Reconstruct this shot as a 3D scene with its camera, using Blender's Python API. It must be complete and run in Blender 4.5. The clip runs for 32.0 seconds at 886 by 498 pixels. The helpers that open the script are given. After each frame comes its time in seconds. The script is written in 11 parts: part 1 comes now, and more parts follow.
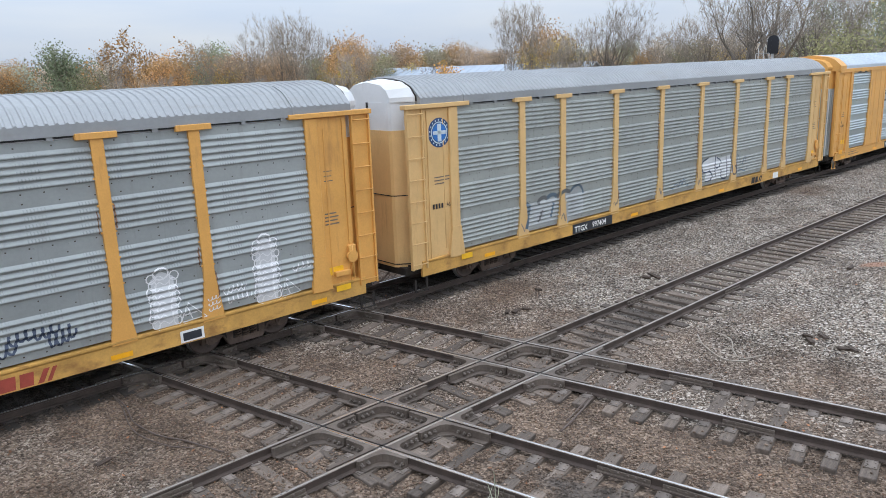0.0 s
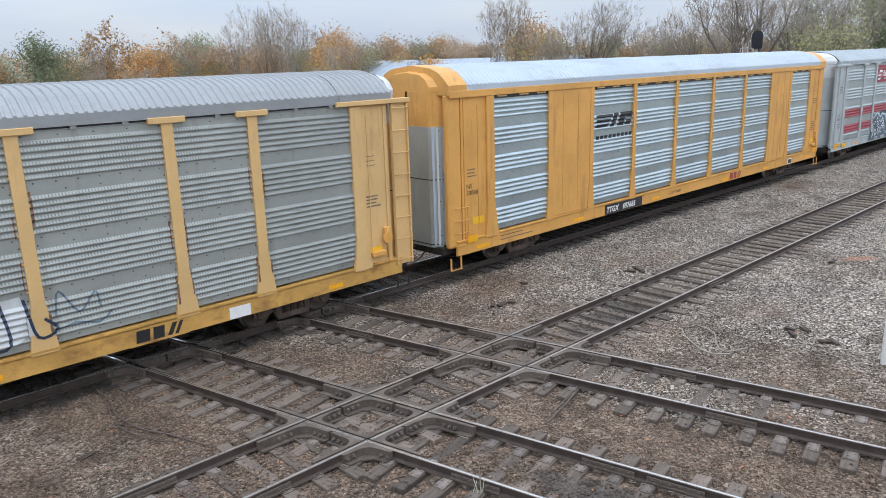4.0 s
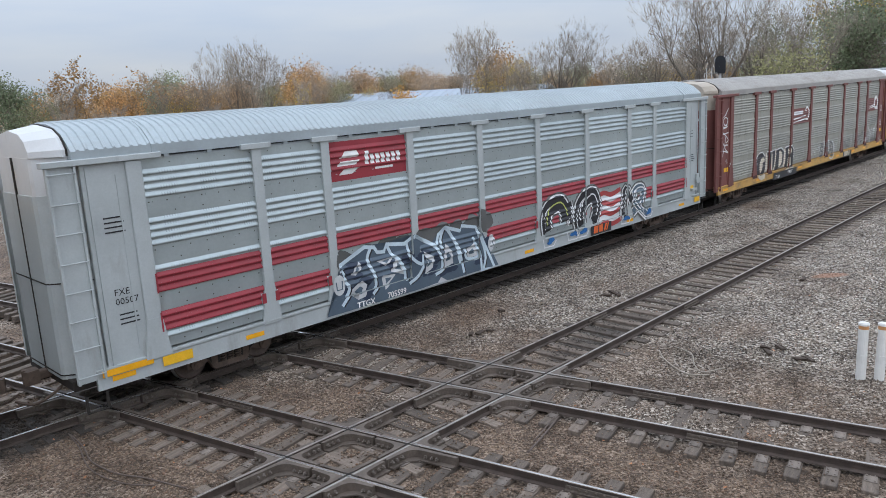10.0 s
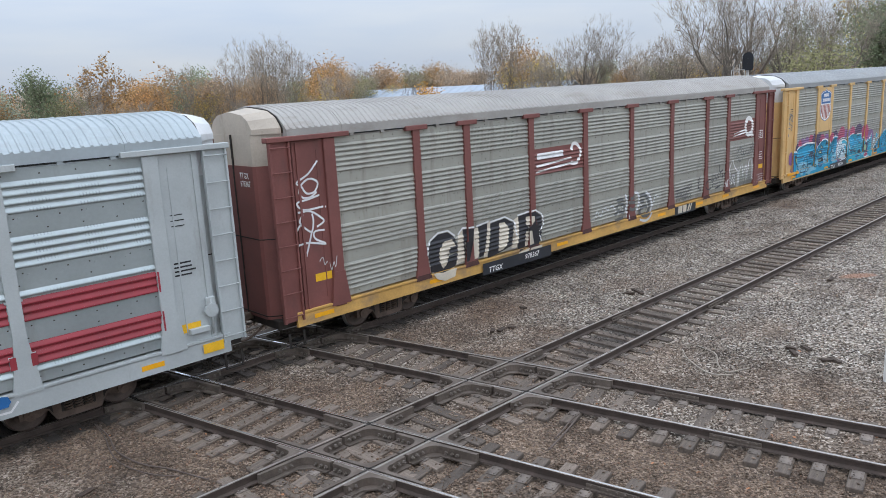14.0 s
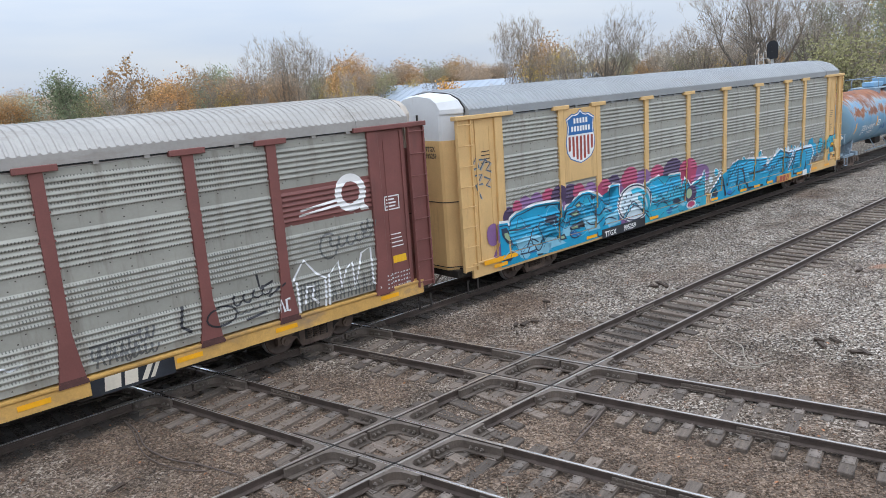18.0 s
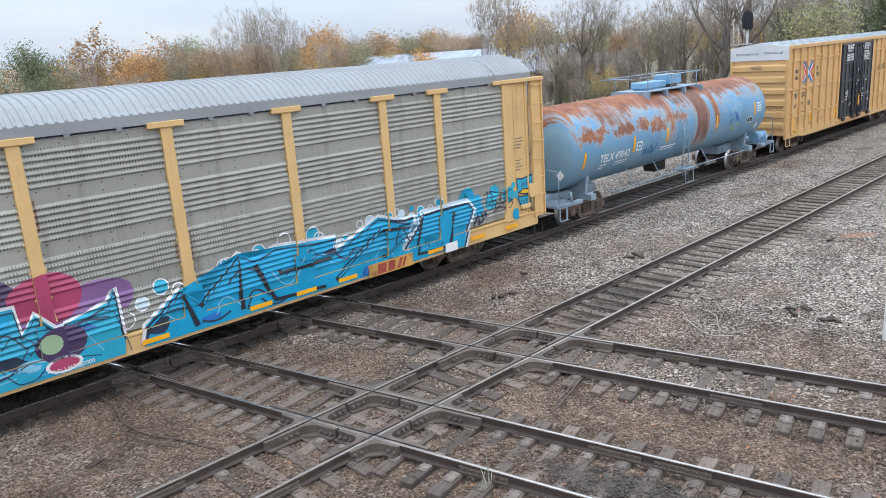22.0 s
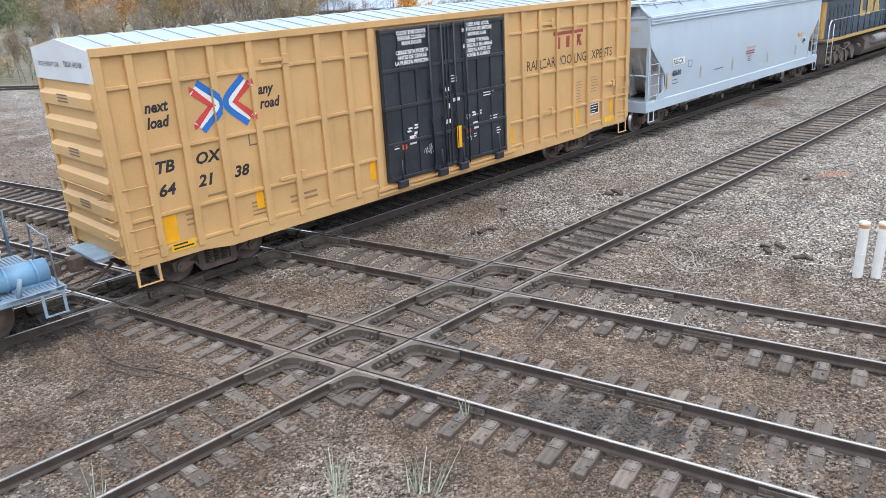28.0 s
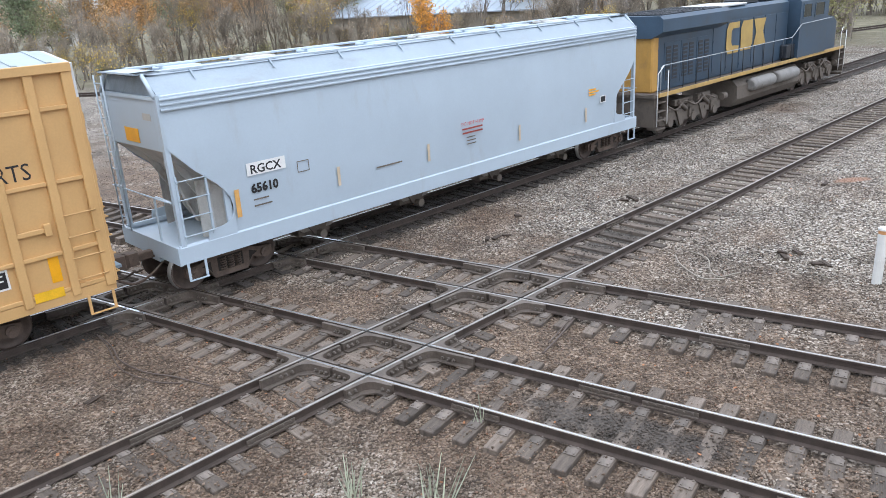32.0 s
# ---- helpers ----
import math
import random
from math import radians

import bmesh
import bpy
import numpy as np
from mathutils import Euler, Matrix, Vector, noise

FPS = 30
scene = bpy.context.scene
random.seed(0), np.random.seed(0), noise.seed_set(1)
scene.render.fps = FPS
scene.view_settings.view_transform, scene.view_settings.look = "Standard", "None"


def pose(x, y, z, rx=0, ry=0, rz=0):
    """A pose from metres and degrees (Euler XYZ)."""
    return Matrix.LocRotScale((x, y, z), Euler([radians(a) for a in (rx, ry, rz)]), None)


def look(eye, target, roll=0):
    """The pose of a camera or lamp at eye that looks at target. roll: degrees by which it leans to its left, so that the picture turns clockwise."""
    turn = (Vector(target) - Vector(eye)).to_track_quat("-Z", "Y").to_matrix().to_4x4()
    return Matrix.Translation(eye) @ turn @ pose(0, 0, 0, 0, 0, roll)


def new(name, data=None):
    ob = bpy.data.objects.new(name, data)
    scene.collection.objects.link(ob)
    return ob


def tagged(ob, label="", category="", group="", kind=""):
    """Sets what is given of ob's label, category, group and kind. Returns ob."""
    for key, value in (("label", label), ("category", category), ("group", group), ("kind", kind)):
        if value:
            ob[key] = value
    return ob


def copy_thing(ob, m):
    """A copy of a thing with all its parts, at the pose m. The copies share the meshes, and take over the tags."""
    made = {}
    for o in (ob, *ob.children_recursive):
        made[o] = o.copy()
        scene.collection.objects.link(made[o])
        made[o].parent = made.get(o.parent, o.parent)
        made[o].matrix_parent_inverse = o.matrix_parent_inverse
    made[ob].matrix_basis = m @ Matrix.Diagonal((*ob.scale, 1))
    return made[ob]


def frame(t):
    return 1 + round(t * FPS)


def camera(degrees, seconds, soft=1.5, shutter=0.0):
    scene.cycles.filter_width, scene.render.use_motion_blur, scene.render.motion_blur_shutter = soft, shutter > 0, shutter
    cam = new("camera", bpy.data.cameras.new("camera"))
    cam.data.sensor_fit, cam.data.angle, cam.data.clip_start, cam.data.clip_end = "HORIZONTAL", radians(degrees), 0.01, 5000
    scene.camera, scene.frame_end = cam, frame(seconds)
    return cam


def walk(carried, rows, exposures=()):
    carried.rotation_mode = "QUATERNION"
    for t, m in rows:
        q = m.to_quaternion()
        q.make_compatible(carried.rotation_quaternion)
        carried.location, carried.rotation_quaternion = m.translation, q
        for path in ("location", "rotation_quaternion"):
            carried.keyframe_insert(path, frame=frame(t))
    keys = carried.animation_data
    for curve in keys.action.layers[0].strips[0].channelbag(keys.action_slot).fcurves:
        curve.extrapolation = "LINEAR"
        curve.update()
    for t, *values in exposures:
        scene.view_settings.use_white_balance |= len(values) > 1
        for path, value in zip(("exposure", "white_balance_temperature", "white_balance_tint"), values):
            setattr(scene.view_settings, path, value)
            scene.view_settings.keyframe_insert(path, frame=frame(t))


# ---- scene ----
# Handheld camera on a platform 6.43 m over the rails: turns only.
EYE = (0.0, 0.0, 6.428)
PATH = [  # seconds, yaw, pitch, roll
    (0.0, -42.854, -13.695, -2.075),
    (0.5, -43.540, -14.020, -1.672),
    (1.0, -43.551, -13.963, -2.041),
    (1.5, -43.692, -13.679, -2.069),
    (2.0, -43.889, -13.794, -1.791),
    (2.5, -43.864, -14.097, -1.764),
    (4.5, -44.032, -14.232, -1.702),
    (5.0, -45.230, -13.352, -1.739),
    (5.5, -46.582, -12.278, -1.851),
    (6.0, -45.562, -11.509, -2.190),
    (6.5, -45.380, -10.974, -2.264),
    (7.0, -45.727, -11.090, -2.169),
    (7.5, -45.526, -11.605, -1.837),
    (8.0, -45.538, -11.090, -2.253),
    (8.5, -45.317, -11.208, -2.623),
    (9.0, -44.775, -12.114, -2.447),
    (9.5, -46.297, -12.475, -2.599),
    (10.0, -45.926, -12.046, -3.067),
    (10.5, -45.233, -11.703, -3.289),
    (11.0, -44.997, -11.214, -3.657),
    (11.5, -45.319, -11.761, -3.653),
    (12.0, -44.152, -11.720, -3.208),
    (12.5, -44.152, -11.937, -3.100),
    (13.0, -44.251, -11.652, -3.052),
    (13.5, -44.326, -11.648, -3.009),
    (14.0, -44.181, -12.240, -2.909),
    (14.5, -43.952, -12.553, -2.862),
    (15.0, -43.988, -12.466, -2.877),
    (15.5, -44.252, -12.429, -2.867),
    (17.5, -42.440, -12.421, -3.685),
    (18.0, -42.424, -12.532, -3.947),
    (18.5, -42.591, -13.187, -4.028),
    (19.0, -42.566, -13.087, -4.068),
    (19.5, -42.547, -12.221, -4.293),
    (20.0, -43.511, -12.432, -4.368),
    (20.5, -44.061, -13.299, -4.098),
    (21.0, -44.356, -14.284, -3.936),
    (21.5, -44.317, -14.734, -3.908),
    (22.0, -44.027, -14.719, -4.020),
    (22.5, -43.537, -14.274, -4.233),
    (23.0, -43.182, -14.511, -4.171),
    (23.5, -43.446, -15.937, -3.957),
    (24.0, -43.680, -17.159, -3.763),
    (24.5, -43.821, -17.467, -3.792),
    (25.0, -43.821, -16.753, -4.049),
    (25.5, -43.982, -16.993, -3.938),
    (27.5, -44.972, -18.855, -3.624),
    (28.0, -45.325, -19.722, -3.165),
    (28.5, -45.188, -19.869, -3.091),
    (29.0, -45.237, -20.492, -3.033),
    (29.5, -45.307, -20.016, -3.216),
    (30.0, -45.081, -19.850, -3.294),
    (30.5, -44.703, -19.564, -3.591),
    (31.0, -44.548, -19.468, -3.609),
    (31.5, -44.531, -19.614, -3.476),
    (32.0, -44.188, -19.171, -3.573),
]
cam = camera(60.89, 32.0, soft=0.7)
walk(cam, [(t, pose(*EYE, 90 + pitch, 0, yaw) @ pose(0, 0, 0, 0, 0, roll)) for t, yaw, pitch, roll in PATH],
     exposures=((0.0, -0.1), (2.5, -0.08), (5.0, -0.15), (6.0, -0.42), (7.0, -0.5), (8.0, -0.5), (9.0, -0.45), (10.0, -0.37), (12.0, -0.3), (14.0, -0.25), (15.5, -0.2), (18.0, -0.12), (20.0, -0.14), (22.0, 0.1), (23.0, 0.1), (24.0, 0.26), (25.0, 0.22), (28.0, 0.22), (29.0, 0.25), (30.0, 0.2), (31.0, 0.2), (32.0, 0.16)))

# Plan of the rails, metres; the tops of all rails lie at z = 0.
GAUGE = 1.508                 # rail centre to rail centre
T2_Y = 11.071 - GAUGE / 2      # centre line of the empty track, along x
T1_P = Vector((9.0, 16.228 + GAUGE / 2, 0.0))   # a point on the train's track
T1_TURN = -0.0079            # its turn from the x axis
CROSS_TURN = 1.3655         # angle of the crossing lines from the x axis, as cot
C1_X = 12.778               # far rail of the first crossing track at the empty track's far rail
C2_X = C1_X - 4.300
T2_FAR = 11.071
TRAIN = Matrix.Translation(T1_P) @ Matrix.Rotation(T1_TURN, 4, "Z")


def rolled(t):
    """How far the train has moved along its track at t seconds (it slows down)."""
    s = t / 32.0
    return sum(c * s ** k for k, c in enumerate((-222.41, -5.44, 160.14, -271.34, 192.61, -47.24), 1))


# ---- light: an overcast November day ----
world = bpy.data.worlds.new("overcast_sky")
scene.world = world
world.use_nodes = True
wn, wl = world.node_tree.nodes, world.node_tree.links
wn.clear()
w_out = wn.new("ShaderNodeOutputWorld")
w_bg = wn.new("ShaderNodeBackground")
w_sky = wn.new("ShaderNodeTexSky")
w_sky.sky_type = "NISHITA"
w_sky.sun_disc = False
w_sky.sun_elevation = radians(32)
w_sky.sun_rotation = radians(200)
w_sky.air_density, w_sky.dust_density, w_sky.ozone_density = 1.0, 2.0, 1.5
w_map = wn.new("ShaderNodeTexCoord")
w_scale = wn.new("ShaderNodeMapping")
w_scale.inputs["Scale"].default_value = (1.6, 1.6, 9.0)
w_cloud = wn.new("ShaderNodeTexNoise")
w_cloud.inputs["Scale"].default_value = 1.7
w_cloud.inputs["Detail"].default_value = 5
w_ramp = wn.new("ShaderNodeValToRGB")
w_ramp.color_ramp.elements[0].position, w_ramp.color_ramp.elements[1].position = 0.35, 0.68
w_ramp.color_ramp.elements[0].color = (6.3, 7.3, 9.0, 1)
w_ramp.color_ramp.elements[1].color = (7.7, 8.3, 9.2, 1)
w_mix = wn.new("ShaderNodeMix")
w_mix.data_type = "RGBA"
w_mix.inputs["Factor"].default_value = 0.88
wl.new(w_map.outputs["Generated"], w_scale.inputs["Vector"])
wl.new(w_scale.outputs["Vector"], w_cloud.inputs["Vector"])
wl.new(w_cloud.outputs["Fac"], w_ramp.inputs["Fac"])
wl.new(w_sky.outputs["Color"], w_mix.inputs["A"])
wl.new(w_ramp.outputs["Color"], w_mix.inputs["B"])
w_sep = wn.new("ShaderNodeSeparateXYZ")
w_up = wn.new("ShaderNodeMapRange")       # an overcast sky is brighter overhead
w_up.inputs["To Min"].default_value, w_up.inputs["To Max"].default_value = 0.95, 3.3
w_mul = wn.new("ShaderNodeVectorMath")
w_mul.operation = "SCALE"
wl.new(w_map.outputs["Generated"], w_sep.inputs["Vector"])
wl.new(w_sep.outputs["Z"], w_up.inputs["Value"])
wl.new(w_mix.outputs["Result"], w_mul.inputs[0])
wl.new(w_up.outputs["Result"], w_mul.inputs["Scale"])
wl.new(w_mul.outputs["Vector"], w_bg.inputs["Color"])
wl.new(w_bg.outputs["Background"], w_out.inputs["Surface"])
w_bg.inputs["Strength"].default_value = 0.1

sun = new("sun", bpy.data.lights.new("sun", "SUN"))
sun.data.energy, sun.data.angle, sun.data.color = 0.6, radians(40), (1.0, 0.96, 0.9)
sun.matrix_world = look((0, 0, 60), (15, 20, 0))
scene.view_settings.exposure = 0.0


# ---- materials ----
def ramp_node(nt, stops):
    r = nt.nodes.new("ShaderNodeValToRGB")
    els = r.color_ramp.elements
    while len(els) < len(stops):
        els.new(0.5)
    for e, (p, c) in zip(els, stops):
        e.position, e.color = p, (*c, 1)
    return r


def tex_noise(nt, scale, detail=4, rough=0.55, vector=None):
    n = nt.nodes.new("ShaderNodeTexNoise")
    n.inputs["Scale"].default_value, n.inputs["Detail"].default_value, n.inputs["Roughness"].default_value = scale, detail, rough
    if vector:
        nt.links.new(vector, n.inputs["Vector"])
    return n


def coords(nt, scale=(1, 1, 1), kind="Object"):
    c = nt.nodes.new("ShaderNodeTexCoord")
    m = nt.nodes.new("ShaderNodeMapping")
    m.inputs["Scale"].default_value = scale
    nt.links.new(c.outputs[kind], m.inputs["Vector"])
    return m.outputs["Vector"]


def mixed(nt, fac, a, b, blend="MIX"):
    m = nt.nodes.new("ShaderNodeMix")
    m.data_type, m.blend_type = "RGBA", blend
    for key, v in (("Factor", fac), ("A", a), ("B", b)):
        if isinstance(v, bpy.types.NodeSocket):
            nt.links.new(v, m.inputs[key])
        elif isinstance(v, tuple):
            m.inputs[key].default_value = (*v, 1)
        else:
            m.inputs[key].default_value = v
    return m.outputs["Result"]


def material(name, color, rough=0.6, metal=0.0, vary=0.25, scale=1.5, grain=40.0, bump=0.15, dist=0.004, stain=None, stain_amount=0.5,
             stain_scale=(1.0, 1.0, 1.0), piece=0.0, island=0.0, emit=None, stretch=(1, 1, 1)):
    """A painted or raw surface with two scales of variation, stains of one colour, and fine relief."""
    m = bpy.data.materials.new(name)
    m.use_nodes = True
    nt = m.node_tree
    b = nt.nodes["Principled BSDF"]
    v = coords(nt, stretch)
    big, small = tex_noise(nt, scale, 4, 0.6, v), tex_noise(nt, grain, 3, 0.6, v)
    lo, hi = tuple(c * (1 - vary) for c in color), tuple(min(c * (1 + vary), 0.95) for c in color)
    r = ramp_node(nt, [(0.3, lo), (0.7, hi)])
    nt.links.new(big.outputs["Fac"], r.inputs["Fac"])
    col = r.outputs["Color"]
    g = ramp_node(nt, [(0.25, (0.72, 0.72, 0.72)), (0.75, (1.2, 1.2, 1.2))])
    nt.links.new(small.outputs["Fac"], g.inputs["Fac"])
    col = mixed(nt, min(1.0, vary * 2), col, g.outputs["Color"], "MULTIPLY")
    if stain:
        s = tex_noise(nt, 1.0, 6, 0.65, coords(nt, stain_scale))
        sr = ramp_node(nt, [(0.62 - 0.22 * stain_amount, (0, 0, 0)), (0.78 - 0.2 * stain_amount, (1, 1, 1))])
        nt.links.new(s.outputs["Fac"], sr.inputs["Fac"])
        f = nt.nodes.new("ShaderNodeMath")
        f.operation = "MULTIPLY"
        f.inputs[1].default_value = min(1.0, 0.45 + 0.5 * stain_amount)
        nt.links.new(sr.outputs["Color"], f.inputs[0])
        col = mixed(nt, f.outputs[0], col, stain)
    for amount, socket in ((piece, "Object"), (island, "Island")):
        if amount:
            if socket == "Object":
                o = nt.nodes.new("ShaderNodeObjectInfo").outputs["Random"]
            else:
                o = nt.nodes.new("ShaderNodeNewGeometry").outputs["Random Per Island"]
            pr = ramp_node(nt, [(0, (1 - amount,) * 3), (1, (1 + amount, 1 + amount * 0.95, 1 + amount * 0.9))])
            nt.links.new(o, pr.inputs["Fac"])
            col = mixed(nt, 1.0, col, pr.outputs["Color"], "MULTIPLY")
    nt.links.new(col, b.inputs["Base Color"])
    b.inputs["Metallic"].default_value = metal
    rr = nt.nodes.new("ShaderNodeMapRange")
    rr.inputs["To Min"].default_value, rr.inputs["To Max"].default_value = max(rough - 0.12, 0.05), min(rough + 0.12, 1)
    nt.links.new(big.outputs["Fac"], rr.inputs["Value"])
    nt.links.new(rr.outputs["Result"], b.inputs["Roughness"])
    if bump:
        bp = nt.nodes.new("ShaderNodeBump")
        bp.inputs["Strength"].default_value, bp.inputs["Distance"].default_value = bump, dist
        nt.links.new(small.outputs["Fac"], bp.inputs["Height"])
        nt.links.new(bp.outputs["Normal"], b.inputs["Normal"])
    if emit:
        b.inputs["Emission Color"].default_value, b.inputs["Emission Strength"].default_value = (*emit, 1), 1.0
    return m


M = {}
M["rail_side"] = material("rail_side", (0.075, 0.056, 0.047), 0.75, 0.2, 0.3, 3, 60, 0.3, 0.002)
M["rail_top"] = material("rail_top", (0.52, 0.5, 0.48), 0.3, 0.9, 0.2, 2, 80, 0.05, 0.001, stain=(0.2, 0.15, 0.11), stain_amount=0.25, stain_scale=(1, 1, 1))
M["rail_top_bright"] = material("rail_top_bright", (0.62, 0.61, 0.6), 0.24, 0.95, 0.12, 2, 80, 0.05, 0.001)
M["rail_polished"] = material("polished_rail", (0.85, 0.85, 0.85), 0.1, 1.0, 0.06, 4, 60, 0.02, 0.0005)
M["rail_head"] = material("worn_rail_head", (0.26, 0.225, 0.195), 0.55, 0.5, 0.25, 3, 60, 0.1, 0.001)
M["casting"] = material("casting", (0.15, 0.123, 0.104), 0.62, 0.45, 0.3, 3, 30, 0.35, 0.004, stain=(0.10, 0.075, 0.06), stain_amount=0.4)
M["tie"] = material("tie", (0.15, 0.12, 0.098), 0.92, 0, 0.4, 1.5, 14, 0.9, 0.012, stretch=(5, 0.5, 3), stain=(0.06, 0.05, 0.044), stain_amount=0.5, stain_scale=(9, 2, 2), piece=0.4)
# ties and plates under the train: the cars' shade put into their colour
M["tie_shaded"] = material("shaded_tie", (0.055, 0.046, 0.04), 0.9, 0, 0.4, 1.5, 14, 0.9, 0.012, stretch=(5, 0.5, 3), piece=0.3)
M["tie_plate"] = material("tie_plate", (0.21, 0.178, 0.155), 0.75, 0.3, 0.3, 5, 50, 0.4, 0.003, piece=0.25)
M["bolt"] = material("bolt", (0.17, 0.145, 0.125), 0.6, 0.5, 0.3, 20, 80, 0.2, 0.002)


def zone_color(nt, stone):
    """Brown dirt and clay between the grey stone, by broad patches."""
    v = coords(nt)
    big, mid = tex_noise(nt, 0.22, 4, 0.6, v), tex_noise(nt, 1.6, 5, 0.65, v)
    dirt = ramp_node(nt, [(0.3, (0.06, 0.045, 0.036)), (0.7, (0.152, 0.117, 0.093))])
    nt.links.new(mid.outputs["Fac"], dirt.inputs["Fac"])
    sep = nt.nodes.new("ShaderNodeSeparateXYZ")
    nt.links.new(v, sep.inputs["Vector"])
    east = nt.nodes.new("ShaderNodeMapRange")
    east.inputs["From Min"].default_value, east.inputs["From Max"].default_value = 11.0, 19.0
    east.inputs["To Min"].default_value, east.inputs["To Max"].default_value = 0.16, -0.1
    nt.links.new(sep.outputs["X"], east.inputs["Value"])
    west = nt.nodes.new("ShaderNodeMapRange")
    west.inputs["From Min"].default_value, west.inputs["From Max"].default_value = 0.3, 2.8
    west.inputs["To Min"].default_value, west.inputs["To Max"].default_value = -0.17, 0.0
    nt.links.new(sep.outputs["X"], west.inputs["Value"])
    both = nt.nodes.new("ShaderNodeMath")
    nt.links.new(west.outputs["Result"], both.inputs[0])
    nt.links.new(east.outputs["Result"], both.inputs[1])
    add = nt.nodes.new("ShaderNodeMath")
    nt.links.new(big.outputs["Fac"], add.inputs[0])
    nt.links.new(both.outputs[0], add.inputs[1])
    f = ramp_node(nt, [(0.42, (0.06, 0.06, 0.06)), (0.64, (0.95, 0.95, 0.95))])
    nt.links.new(add.outputs[0], f.inputs["Fac"])
    brown = mixed(nt, 1.0, stone, (0.68, 0.535, 0.435), "MULTIPLY")
    col = mixed(nt, 0.5, brown, dirt.outputs["Color"])
    col = mixed(nt, f.outputs["Color"], stone, col)
    mott = ramp_node(nt, [(0.34, (0.62, 0.6, 0.58)), (0.5, (0.96, 0.95, 0.94)), (0.66, (1.18, 1.17, 1.15))])
    nt.links.new(tex_noise(nt, 0.75, 6, 0.68, v).outputs["Fac"], mott.inputs["Fac"])
    col = mixed(nt, 1.0, col, mott.outputs["Color"], "MULTIPLY")
    # oily black spots between rails, a rust-red dirt heap, the train's painted shade
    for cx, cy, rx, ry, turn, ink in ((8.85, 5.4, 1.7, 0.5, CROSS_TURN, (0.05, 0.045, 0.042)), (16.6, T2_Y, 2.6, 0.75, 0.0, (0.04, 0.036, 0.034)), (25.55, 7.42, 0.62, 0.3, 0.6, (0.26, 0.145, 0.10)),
                                      # long band: shade under the train put into the ground colour
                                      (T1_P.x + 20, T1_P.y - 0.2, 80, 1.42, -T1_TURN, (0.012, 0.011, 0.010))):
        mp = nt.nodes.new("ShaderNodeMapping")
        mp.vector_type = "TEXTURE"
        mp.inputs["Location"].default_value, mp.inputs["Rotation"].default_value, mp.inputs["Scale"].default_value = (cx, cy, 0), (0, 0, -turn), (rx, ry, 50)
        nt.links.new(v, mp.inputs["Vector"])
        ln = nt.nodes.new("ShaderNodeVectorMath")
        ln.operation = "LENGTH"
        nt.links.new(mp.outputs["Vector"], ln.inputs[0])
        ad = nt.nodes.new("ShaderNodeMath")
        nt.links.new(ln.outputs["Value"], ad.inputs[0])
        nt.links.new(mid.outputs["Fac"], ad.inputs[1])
        oil_shade = ramp_node(nt, [(0.0, (0.9, 0.9, 0.9)), (0.8, (0.75, 0.75, 0.75)), (1.0, (0, 0, 0))])
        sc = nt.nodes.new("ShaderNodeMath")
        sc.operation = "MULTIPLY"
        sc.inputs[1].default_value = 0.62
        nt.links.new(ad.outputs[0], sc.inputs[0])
        nt.links.new(sc.outputs[0], oil_shade.inputs["Fac"])
        col = mixed(nt, oil_shade.outputs["Color"], col, ink)
    return mixed(nt, 1.0, col, (1.33, 1.285, 1.225), "MULTIPLY")


